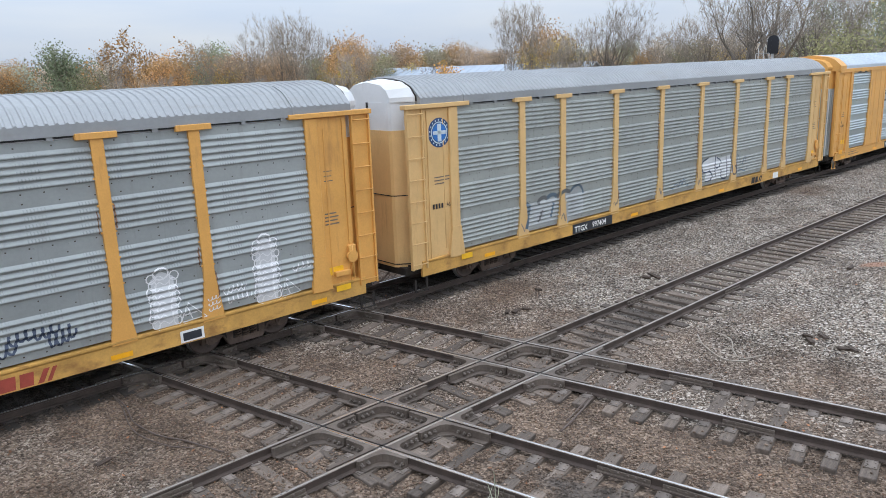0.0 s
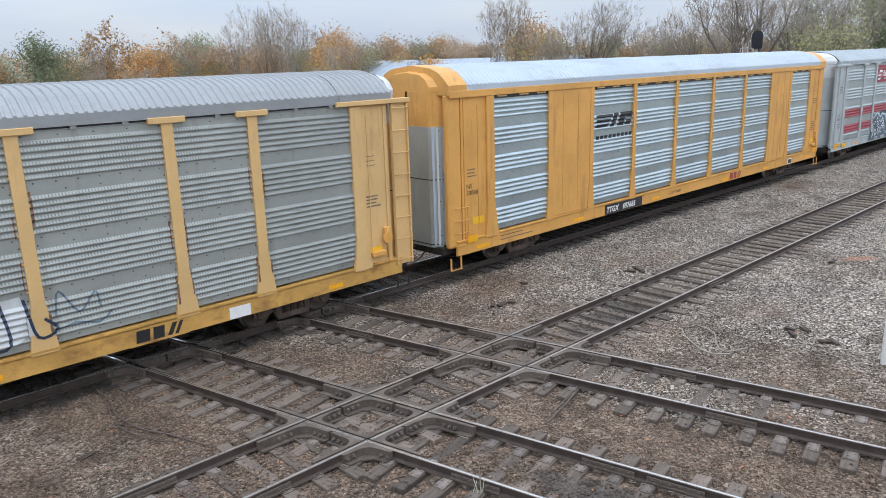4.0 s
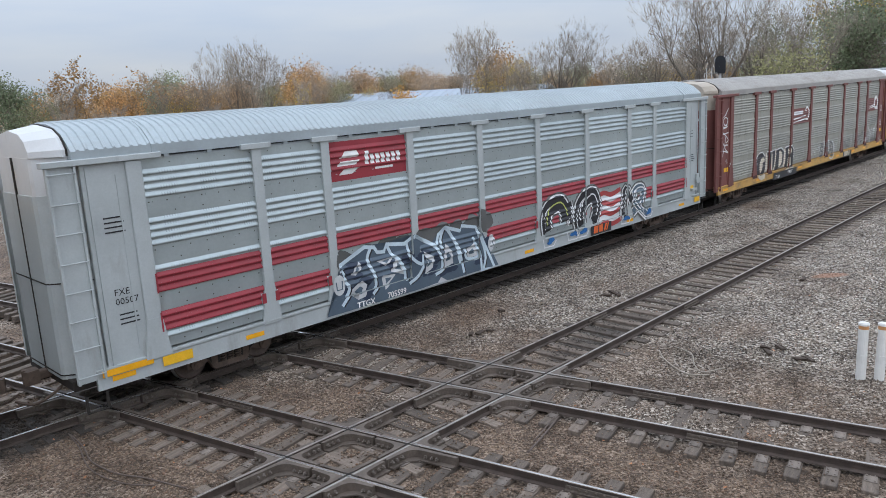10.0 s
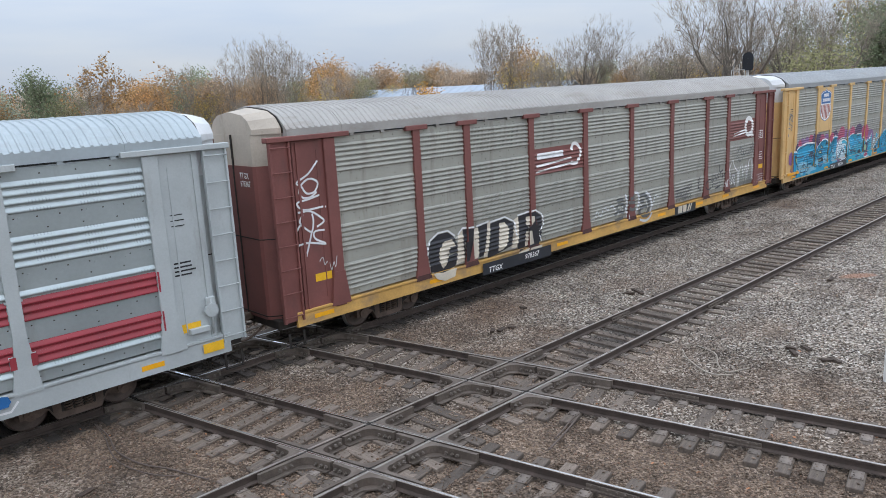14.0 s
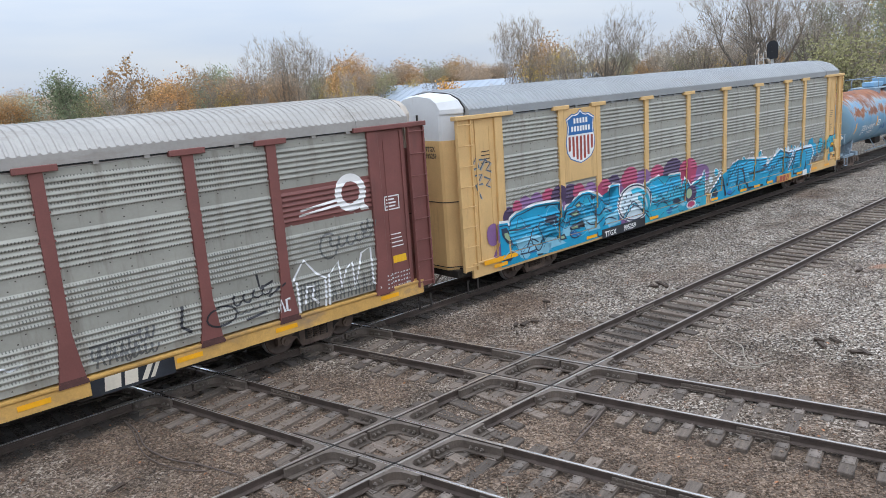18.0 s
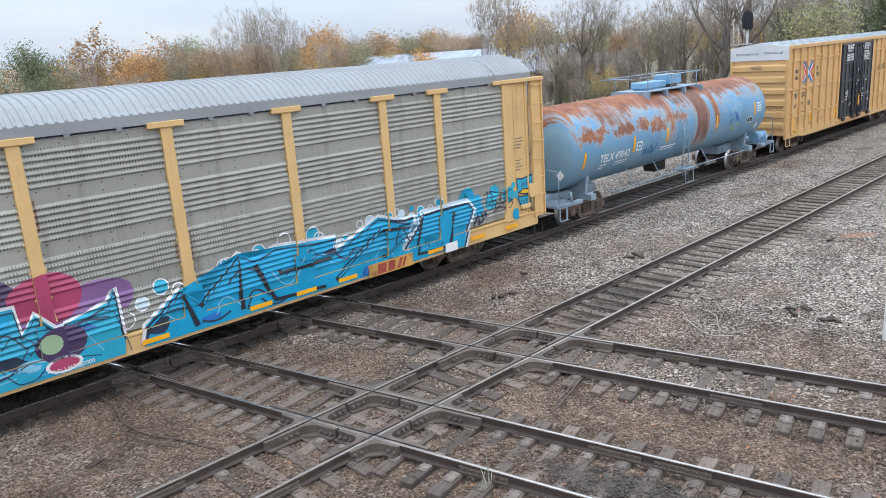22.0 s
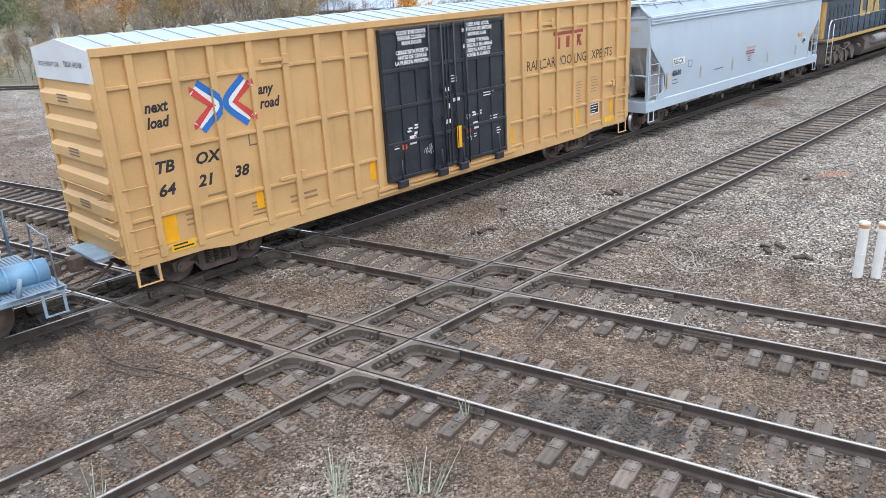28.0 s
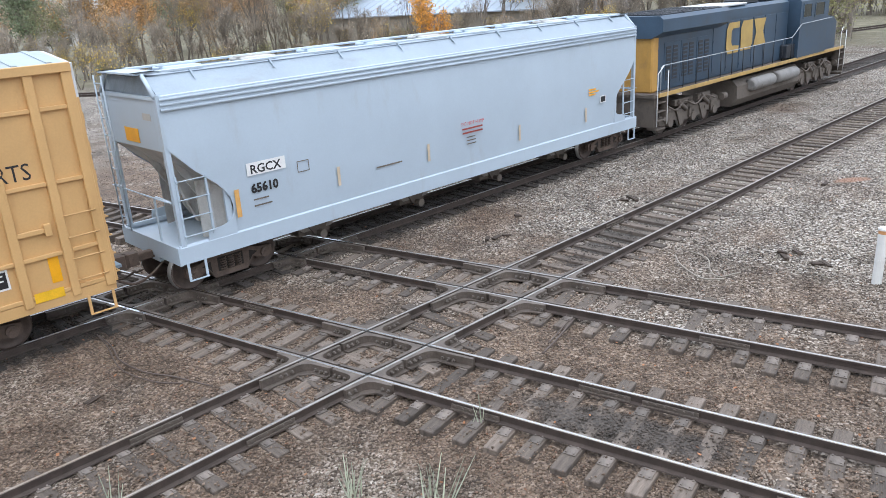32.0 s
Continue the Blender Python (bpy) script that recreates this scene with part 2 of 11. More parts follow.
def ground_material():
    m = bpy.data.materials.new("ballast_ground")
    m.use_nodes = True
    nt = m.node_tree
    b = nt.nodes["Principled BSDF"]
    v = coords(nt)
    vor = nt.nodes.new("ShaderNodeTexVoronoi")
    vor.inputs["Scale"].default_value = 21
    nt.links.new(v, vor.inputs["Vector"])
    stone = ramp_node(nt, [(0.0, (0.02, 0.016, 0.013)), (0.35, (0.07, 0.057, 0.047)), (0.6, (0.185, 0.162, 0.138)), (0.85, (0.315, 0.296, 0.27)), (1.0, (0.5, 0.49, 0.47))])
    sep = nt.nodes.new("ShaderNodeSeparateColor")
    nt.links.new(vor.outputs["Color"], sep.inputs["Color"])
    nt.links.new(sep.outputs["Red"], stone.inputs["Fac"])
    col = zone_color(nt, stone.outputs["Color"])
    # dry grass far out, beyond the tracks
    pos = nt.nodes.new("ShaderNodeSeparateXYZ")
    nt.links.new(v, pos.inputs["Vector"])
    wob = tex_noise(nt, 0.12, 4, 0.6, v)
    dist = nt.nodes.new("ShaderNodeVectorMath")
    dist.operation = "LENGTH"
    nt.links.new(v, dist.inputs[0])
    s = nt.nodes.new("ShaderNodeMath")
    s.operation = "MULTIPLY_ADD"
    s.inputs[1].default_value = 30
    nt.links.new(wob.outputs["Fac"], s.inputs[0])
    nt.links.new(dist.outputs["Value"], s.inputs[2])
    far = nt.nodes.new("ShaderNodeMapRange")
    far.inputs["From Min"].default_value, far.inputs["From Max"].default_value = 84, 94
    nt.links.new(s.outputs[0], far.inputs["Value"])
    grass = ramp_node(nt, [(0.35, (0.12, 0.115, 0.07)), (0.55, (0.19, 0.165, 0.11)), (0.7, (0.28, 0.235, 0.16))])
    nt.links.new(tex_noise(nt, 0.7, 6, 0.7, v).outputs["Fac"], grass.inputs["Fac"])
    col = mixed(nt, far.outputs["Result"], col, grass.outputs["Color"])
    nt.links.new(col, b.inputs["Base Color"])
    b.inputs["Roughness"].default_value = 0.95
    bp = nt.nodes.new("ShaderNodeBump")
    bp.inputs["Strength"].default_value, bp.inputs["Distance"].default_value = 0.9, 0.03
    nt.links.new(vor.outputs["Distance"], bp.inputs["Height"])
    nt.links.new(bp.outputs["Normal"], b.inputs["Normal"])
    return m


def stone_material():
    m = bpy.data.materials.new("ballast_stone")
    m.use_nodes = True
    nt = m.node_tree
    b = nt.nodes["Principled BSDF"]
    isl = nt.nodes.new("ShaderNodeNewGeometry").outputs["Random Per Island"]
    stone = ramp_node(nt, [(0.0, (0.03, 0.024, 0.02)), (0.22, (0.12, 0.1, 0.082)), (0.5, (0.26, 0.23, 0.198)), (0.72, (0.37, 0.343, 0.312)), (0.82, (0.25, 0.17, 0.13)), (0.93, (0.34, 0.318, 0.295)), (1.0, (0.56, 0.54, 0.515))])
    nt.links.new(isl, stone.inputs["Fac"])
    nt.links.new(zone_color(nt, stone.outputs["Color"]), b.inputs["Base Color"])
    b.inputs["Roughness"].default_value = 0.9
    return m


M["ground"] = ground_material()
M["stone"] = stone_material()
M["bark"] = material("grey_brown_bark", (0.215, 0.185, 0.155), 0.95, 0, 0.3, 2, 25, 0.4, 0.02, piece=0.25)
M["twig"] = material("bare_twigs", (0.38, 0.325, 0.265), 0.95, 0, 0.25, 1, 9, 0, 0.01, piece=0.25, island=0.25)


def leaf_material(name, rgb):
    """Thin leaves: part of the light comes through them."""
    m = material(name, rgb, 0.85, 0, 0.25, 0.8, 6, 0, 0.01, piece=0.2, island=0.45)
    nt = m.node_tree
    b = nt.nodes["Principled BSDF"]
    tr = nt.nodes.new("ShaderNodeBsdfTranslucent")
    mx = nt.nodes.new("ShaderNodeMixShader")
    mx.inputs["Fac"].default_value = 0.45
    nt.links.new(b.inputs["Base Color"].links[0].from_socket, tr.inputs["Color"])
    nt.links.new(b.outputs["BSDF"], mx.inputs[1])
    nt.links.new(tr.outputs["BSDF"], mx.inputs[2])
    nt.links.new(mx.outputs["Shader"], nt.nodes["Material Output"].inputs["Surface"])
    return m


# the last three tones carry the haze of distance in the leaf colour
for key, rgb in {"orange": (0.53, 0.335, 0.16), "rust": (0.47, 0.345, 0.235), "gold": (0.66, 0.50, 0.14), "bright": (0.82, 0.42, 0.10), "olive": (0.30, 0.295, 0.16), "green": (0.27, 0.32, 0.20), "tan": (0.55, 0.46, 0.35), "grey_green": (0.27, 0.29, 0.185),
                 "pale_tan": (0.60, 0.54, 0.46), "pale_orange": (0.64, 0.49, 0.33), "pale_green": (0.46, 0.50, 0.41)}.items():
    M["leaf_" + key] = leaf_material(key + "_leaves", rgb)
M["twig_dark"] = material("bare_limbs", (0.34, 0.292, 0.24), 0.95, 0, 0.25, 1, 9, 0, 0.01, piece=0.2, island=0.25)
M["grass"] = material("dry_grass", (0.52, 0.42, 0.26), 0.9, 0, 0.25, 0.5, 8, 0, 0.01, island=0.4)
M["weed"] = material("pale_weed", (0.42, 0.45, 0.34), 0.9, 0, 0.25, 4, 8, 0, 0.01, island=0.3)
M["metal_roof"] = material("pale_metal_roof", (0.36, 0.42, 0.49), 0.45, 0.25, 0.06, 0.3, 3, 0.05, 0.01, stain=(0.28, 0.31, 0.34), stain_amount=0.3, stain_scale=(0.4, 2, 2))
M["wall_tan"] = material("tan_shed_wall", (0.30, 0.265, 0.22), 0.8, 0, 0.15, 0.5, 6, 0.1, 0.01)
M["shed_dark"] = material("weathered_shed_boards", (0.12, 0.10, 0.085), 0.9, 0, 0.25, 0.8, 8, 0.2, 0.01)
M["house_white"] = material("white_house_wall", (0.55, 0.54, 0.52), 0.8, 0, 0.1, 0.5, 6, 0.1, 0.01)
M["post_white"] = material("white_plastic_post", (0.72, 0.71, 0.68), 0.45, 0, 0.06, 3, 30, 0.05, 0.002, stain=(0.45, 0.42, 0.37), stain_amount=0.25, stain_scale=(4, 4, 2))
M["post_orange"] = material("faded_orange_band", (0.55, 0.27, 0.11), 0.5, 0, 0.1, 3, 30, 0.05, 0.002)
M["signal_black"] = material("black_signal_paint", (0.012, 0.014, 0.02), 0.5, 0, 0.2, 2, 30, 0.05, 0.002)
M["signal_grey"] = material("silver_mast_paint", (0.42, 0.42, 0.41), 0.5, 0.4, 0.1, 2, 30, 0.05, 0.002)
M["wire_pale"] = material("pale_wire", (0.34, 0.30, 0.25), 0.7, 0.2, 0.2, 5, 40, 0.1, 0.002)
M["wire"] = material("rusty_cable", (0.13, 0.10, 0.085), 0.8, 0.2, 0.2, 5, 40, 0.1, 0.002)
M["leaf_litter"] = material("fallen_leaf", (0.26, 0.12, 0.06), 0.85, 0, 0.2, 2, 20, 0, 0.01, island=0.6)
M["clod"] = material("rotten_wood", (0.07, 0.05, 0.038), 0.95, 0, 0.4, 4, 20, 0.8, 0.012)
M["groove"] = material("flangeway_shade", (0.03, 0.026, 0.023), 0.95, 0, 0.2, 5, 40, 0.1, 0.002)


# ---- building helpers ----
def mesh_of(name, bm, mat=None, smooth=False):
    me = bpy.data.meshes.new(name)
    bm.normal_update()
    bm.to_mesh(me)
    bm.free()
    for m in (mat if isinstance(mat, (list, tuple)) else [mat]):
        if m:
            me.materials.append(m)
    if smooth:
        for p in me.polygons:
            p.use_smooth = True
    return me


def part(name, bm, mat, parent=None, label="", at=None, smooth=False):
    """Links a bmesh (or a mesh) as ONE mesh object under a thing or a part."""
    me = mesh_of(name, bm, mat, smooth) if isinstance(bm, bmesh.types.BMesh) else bm
    ob = new(name, me)
    if parent:
        ob.parent = parent
    if at is not None:
        ob.matrix_basis = at
    if label:
        ob["label"] = label
    return ob


def thing(name, label, category, group="", kind="", at=None):
    ob = new(name)
    ob.empty_display_size = 0.3
    tagged(ob, label, category, group, kind)
    if at is not None:
        ob.matrix_basis = at
    return ob


def box(bm, x0, y0, z0, x1, y1, z1, bevel=0.0, mi=0):
    vs = [bm.verts.new((x, y, z)) for z in (z0, z1) for y in (y0, y1) for x in (x0, x1)]
    fs = [bm.faces.new([vs[i] for i in q]) for q in ((0, 2, 3, 1), (4, 5, 7, 6), (0, 1, 5, 4), (2, 6, 7, 3), (0, 4, 6, 2), (1, 3, 7, 5))]
    for f in fs:
        f.material_index = mi
    if bevel:
        bmesh.ops.bevel(bm, geom=list({e for f in fs for e in f.edges}), offset=bevel, segments=1, affect="EDGES", profile=0.5)
    return bm


def prism(bm, outline, axis, a, b, mi=0, caps=True):
    """Extrudes a closed outline of (p, q) along an axis from a to b. x: (y, z); y: (x, z); z: (x, y)."""
    put = {"x": lambda p, q, s: (s, p, q), "y": lambda p, q, s: (p, s, q), "z": lambda p, q, s: (p, q, s)}[axis]
    lo = [bm.verts.new(put(p, q, a)) for p, q in outline]
    hi = [bm.verts.new(put(p, q, b)) for p, q in outline]
    n, fs = len(outline), []
    for i in range(n):
        fs.append(bm.faces.new((lo[i], lo[(i + 1) % n], hi[(i + 1) % n], hi[i])))
    if caps:
        fs += [bm.faces.new(lo[::-1]), bm.faces.new(hi)]
    for f in fs:
        f.material_index = mi
    bmesh.ops.recalc_face_normals(bm, faces=fs)
    return bm


def tube(bm, points, r, sides=6, mi=0, caps=True):
    """A round bar through the points."""
    pts = [Vector(p) for p in points]
    rings, up = [], None
    for i, p in enumerate(pts):
        d = ((pts[min(i + 1, len(pts) - 1)] - p).normalized() + (p - pts[max(i - 1, 0)]).normalized())
        d = d.normalized() if d.length > 1e-6 else Vector((0, 0, 1))
        if up is None:
            up = Vector((0, 0, 1)) if abs(d.z) < 0.9 else Vector((1, 0, 0))
        a = d.cross(up).normalized()
        b = a.cross(d).normalized()
        up = b
        rr = r[i] if isinstance(r, (list, tuple)) else r
        rings.append([bm.verts.new(p + a * (rr * math.cos(k * math.tau / sides)) + b * (rr * math.sin(k * math.tau / sides))) for k in range(sides)])
    for q, s in zip(rings, rings[1:]):
        for k in range(sides):
            f = bm.faces.new((q[k], q[(k + 1) % sides], s[(k + 1) % sides], s[k]))
            f.material_index, f.smooth = mi, True
    if caps and sides > 2:
        bm.faces.new(rings[0][::-1]).material_index = mi
        bm.faces.new(rings[-1]).material_index = mi
    return bm


def disc(bm, c, r, axis, a, b, sides=20, mi=0):
    return prism(bm, [(c[0] + r * math.cos(k * math.tau / sides), c[1] + r * math.sin(k * math.tau / sides)) for k in range(sides)], axis, a, b, mi)


def B():
    return bmesh.new()


def curve_points(pts, n=6):
    """A smooth line through a few points."""
    p = [Vector(q) for q in pts]
    p = [p[0] * 2 - p[1]] + p + [p[-1] * 2 - p[-2]]
    out = []
    for i in range(1, len(p) - 2):
        for k in range(n):
            t = k / n
            out.append(tuple(0.5 * ((2 * p[i]) + (p[i + 1] - p[i - 1]) * t + (2 * p[i - 1] - 5 * p[i] + 4 * p[i + 1] - p[i + 2]) * t * t + (3 * p[i] - p[i - 1] - 3 * p[i + 1] + p[i + 2]) * t ** 3)))
    out.append(tuple(p[-2]))
    return out


# ---- ground and tracks ----
def smooth(a, b, v):
    t = min(max((v - a) / (b - a), 0.0), 1.0)
    return t * t * (3 - 2 * t)


def filled(x, y):
    """Ballast heaped between the rails of the two crossing tracks, over the middle of their ties."""
    top = 0.0
    for x_far in (C1_X, C2_X):
        px, py = x - (x_far - GAUGE / math.sin(CROSS_TURN) / 2), y - T2_FAR
        across = px * math.sin(CROSS_TURN) + py * math.cos(CROSS_TURN)
        top = max(top, smooth(0.62, 0.36, abs(across)))
    return top


def ground_height(x, y):
    """Ballast fills the tracks, falls away before the crossing, and lies higher on the open gravel."""
    z = -0.215 + 0.025 * noise.noise((x * 0.9, y * 0.9, 0)) + 0.03 * noise.noise((x * 0.2, y * 0.2, 5))
    z -= 0.055 * smooth(9.3, 8.2, y) * smooth(14, 11, x) * smooth(2.0, 4.5, x + (9 - y))
    z -= 0.015 * smooth(5.0, 7.0, x) * smooth(14.5, 12.5, x)
    z += 0.05 * smooth(15.5, 18.0, x) * smooth(14.2, 12.5, y) * smooth(1.5, 2.1, abs(y - T2_Y))
    z += (-0.184 + 0.03 * noise.noise((x * 1.3, y * 1.3, 9)) - z) * filled(x, y) * smooth(8.9, 8.3, y)
    z -= 0.03 * smooth(0.85, 0.6, abs(y - T2_Y)) * smooth(11.5, 12.5, x)
    if y > 19:
        z -= min((y - 19) * 0.04, 0.2)
    return z


def make_ground():
    bm = B()
    xs = [-1500, -400, -120, -50] + [-24 + 0.4 * i for i in range(188)] + [52, 56, 60, 66, 74, 84, 100, 130, 180, 300, 600, 2000]
    ys = [-1500, -300, -80, -25] + [-10 + 0.4 * i for i in range(100)] + [32, 35, 40, 48, 60, 80, 110, 160, 300, 800, 2500]
    grid = [[bm.verts.new((x, y, ground_height(x, y) if abs(x) < 130 and abs(y) < 130 else -0.6)) for x in xs] for y in ys]
    for j in range(len(ys) - 1):
        for i in range(len(xs) - 1):
            bm.faces.new((grid[j][i], grid[j][i + 1], grid[j + 1][i + 1], grid[j + 1][i]))
    ob = part("ground", bm, M["ground"], smooth=True)
    tagged(ob, "grey and brown crushed stone ballast with bare dirt", "ground", kind="structure")


RAIL = [(-0.036, -0.002), (-0.013, 0), (0.014, 0), (0.036, -0.002), (0.036, -0.036), (0.009, -0.05), (0.009, -0.135), (0.066, -0.155), (0.072, -0.172),
        (-0.072, -0.172), (-0.066, -0.155), (-0.009, -0.135), (-0.009, -0.05), (-0.036, -0.036)]


def rail_mesh(name, a, b, top):
    bm = B()
    prism(bm, RAIL, "x", a, b)
    for f in bm.faces:
        if f.normal.z > 0.9 and f.calc_center_median().z > -0.01:
            f.material_index = 1 if abs(f.calc_center_median().y) < 0.01 else 2
    return mesh_of(name, bm, [M["rail_side"], top, M["rail_head"]])


def track(label, m, a, b, ties, top, tie_len=2.6, wood="tie", plate_len=0.19):
    """A straight track along its own x axis from a to b with ties at the given places."""
    tr = thing("railway_track", label, "railway track", kind="structure", at=m)
    me = rail_mesh("rail", a, b, top)
    for s in (-1, 1):
        part("rail", me, None, tr, at=pose(0, s * GAUGE / 2, 0))
    tie_meshes = []
    for k in range(4):
        bm = B()
        w, h, ln = 0.115 + 0.006 * k, 0.10, tie_len / 2
        box(bm, -w, -ln, -h * 2, w, ln, 0, 0.012)
        for v in bm.verts:
            v.co.z += 0.012 * noise.noise((v.co.x * 3 + k * 9, v.co.y * 2, 1))
            v.co.x += 0.01 * noise.noise((v.co.y * 2, k * 5, 3))
        tie_meshes.append(mesh_of("tie", bm, M[wood]))
    bm = B()
    box(bm, -0.095, -plate_len, 0, 0.095, plate_len, 0.018, 0.003)
    for x in (-0.06, 0.06):
        for y in (-0.11, 0.11, plate_len - 0.04, 0.04 - plate_len):
            box(bm, x - 0.012, y - 0.018, 0.018, x + 0.012, y + 0.018, 0.036)
    plate = mesh_of("tie_plate", bm, M["tie_plate" if wood == "tie" else "tie_shaded"])
    for x, plates in ties:
        t = part("tie", tie_meshes[random.randrange(4)], None, tr, at=pose(x + random.uniform(-0.04, 0.04), random.uniform(-0.07, 0.07), -0.186 + random.uniform(-0.008, 0.004), 0, 0, random.uniform(-1.5, 1.5)))
        if plates:
            for s in (-1, 1):
                part("tie_plate", plate, None, t, at=pose(0, s * GAUGE / 2, 0.001))
    return tr


COT = 1 / math.tan(CROSS_TURN)
GW = GAUGE / math.sin(CROSS_TURN)
C_M = {}
for key, x_far in (("c1", C1_X), ("c2", C2_X)):
    C_M[key] = Matrix.Translation((x_far - GW / 2, T2_FAR, 0)) @ Matrix.Rotation(-CROSS_TURN, 4, "Z")


def spaced(a, b, step, plates_to=1e9, skip=()):
    out, x = [], a
    while x < b:
        if not any(p < x < q for p, q in skip):
            out.append((x, x < plates_to))
        x += step
    return out


make_ground()
T2_M = Matrix.Translation((0, T2_Y, 0))


T2_TIES, T1_TIES, C_TIES = spaced(-14, 100, 0.56, 45), spaced(-20, 75, 0.56, 30), spaced(-40, 22, 0.56, 20)
track("rusty empty railway track on weathered wooden ties", T2_M, -25, 160, T2_TIES, M["rail_top"])
track("railway track under the freight train", TRAIN, -60, 190, T1_TIES, M["rail_top_bright"], wood="tie_shaded")
track("crossing railway track on weathered wooden ties", C_M["c1"], -90, 30, C_TIES, M["rail_top"], 2.75, plate_len=0.3)
track("crossing railway track on weathered wooden ties", C_M["c2"], -90, 30, C_TIES, M["rail_top_bright"], 2.9, plate_len=0.3)


# ---- crossing diamonds ----
def line_of(m):
    return Vector((m[0][3], m[1][3])), Vector((m[0][0], m[1][0]))


def meet(m1, s1, m2, s2):
    """Where rail s1 of one track meets rail s2 of another, with both directions."""
    (p, d), (q, e) = line_of(m1), line_of(m2)
    p = p + Vector((-d.y, d.x)) * (s1 * GAUGE / 2)
    q = q + Vector((-e.y, e.x)) * (s2 * GAUGE / 2)
    k = ((q - p).x * e.y - (q - p).y * e.x) / (d.x * e.y - d.y * e.x)
    return p + d * k, d, e


BOLT = B()
prism(BOLT, [(0.034 * math.cos(k * math.tau / 6), 0.034 * math.sin(k * math.tau / 6)) for k in range(6)], "x", 0.0, 0.045)
prism(BOLT, [(0.014 * math.cos(k * math.tau / 6), 0.014 * math.sin(k * math.tau / 6)) for k in range(6)], "x", 0.045, 0.075)
BOLT = mesh_of("bolt", BOLT, M["bolt"])


def diamond(m1, m2, bolts=True):
    """A track crossing of bolted castings: corner pieces with rounded inner corners and open flangeways."""
    dia = thing("crossing_diamond", "worn cast steel rail crossing with bolted corner castings", "rail crossing", "crossing diamonds", "structure")
    for s1 in (-1, 1):
        for s2 in (-1, 1):
            P, d, e = meet(m1, s1, m2, s2)
            n_d, n_e = Vector((-d.y, d.x)), Vector((-e.y, e.x))
            for a in (-1, 1):            # side along d
                for b in (-1, 1):        # side along e
                    u, v = d * a, e * b
                    in1 = (v.dot(n_d) > 0) == (s1 < 0)       # arm along d lies inside the gauge of track 1
                    in2 = (u.dot(n_e) > 0) == (s2 < 0)
                    o1, o2 = 0.036 + (0.045 if in1 else -0.002), 0.036 + (0.045 if in2 else -0.002)
                    w, r = 0.085, 0.2
                    la = 0.74 if in2 else (1.05 if in1 else 0.6)
                    lb = 0.74 if in1 else (1.05 if in2 else 0.6)
                    pts = [(o2, o1), (la, o1), (la, o1 + w * 0.75), (o2 + w + r, o1 + w)]
                    for k in range(1, 6):
                        ang = k * math.pi / 2 / 6
                        pts.append((o2 + w + r - r * math.sin(ang), o1 + w + r - r * math.cos(ang)))
                    pts += [(o2 + w, o1 + w + r), (o2 + w * 0.75, lb), (o2, lb)]
                    plan = [tuple(P + u * p + v * q) for p, q in pts]
                    bm = B()
                    prism(bm, plan, "z", -0.165, -0.004)
                    # a low foot inside the corner
                    foot = [(o2, o1), (la, o1), (la, o1 + w + 0.09), (o2 + w + r + 0.05, o1 + w + 0.09), (o2 + w + 0.09, o1 + w + r + 0.05), (o2 + w + 0.09, lb), (o2, lb)]
                    prism(bm, [tuple(P + u * p + v * q) for p, q in foot], "z", -0.178, -0.150)
                    c = part("corner_casting", bm, M["casting"], dia)
                    if bolts:
                        nu, nv = (v - u * u.dot(v)).normalized(), (u - v * v.dot(u)).normalized()
                        for k, along in ((0, 0.42), (0, 0.55), (0, 0.66), (1, 0.42), (1, 0.55), (1, 0.66)):
                            if along > (la, lb)[k] - 0.04:
                                continue
                            q = P + (u * along + v * (o1 + w * 0.85) if k == 0 else v * along + u * (o2 + w * 0.85))
                            way = nu if k == 0 else nv
                            part("bolt", BOLT, None, c, at=pose(q.x, q.y, -0.075 - 0.03 * (k % 2), 0, 0, math.degrees(math.atan2(way.y, way.x))))
            # dark strips laid on the rail heads for the shade in the flangeways
            bm = B()
            for ux, nn, s in ((d, n_d, s1), (e, n_e, s2)):
                q = P - nn * s * 0.06
                vs = [q + ux * i + nn * j for i, j in ((-0.16, -0.02), (0.16, -0.02), (0.16, 0.02), (-0.16, 0.02))]
                prism(bm, [tuple(t) for t in vs], "z", -0.03, 0.0012)
            part("flangeway", bm, M["groove"], dia)
    return dia


for m2 in (C_M["c1"], C_M["c2"]):
    diamond(T2_M, m2, True)
    diamond(TRAIN, m2, True)


def running_band(m):
    """Polished strips added on a crossing track's worn rail heads for their sky glint."""
    for s in (-1, 1):
        P = meet(m, s, TRAIN, -1)[0]
        x = (m.inverted() @ Vector((P.x, P.y, 0))).x
        band = part("running_band", box(B(), x - 0.75, s * GAUGE / 2 - 0.026, 0.0, x + 0.55, s * GAUGE / 2 + 0.026, 0.0022), M["rail_polished"], None, at=m)
        tagged(band, "worn rail strip polished for a sky glint at the crossing", "rail surface", "worn rail bands", "structure")


for m2 in (C_M["c1"], C_M["c2"]):
    running_band(m2)


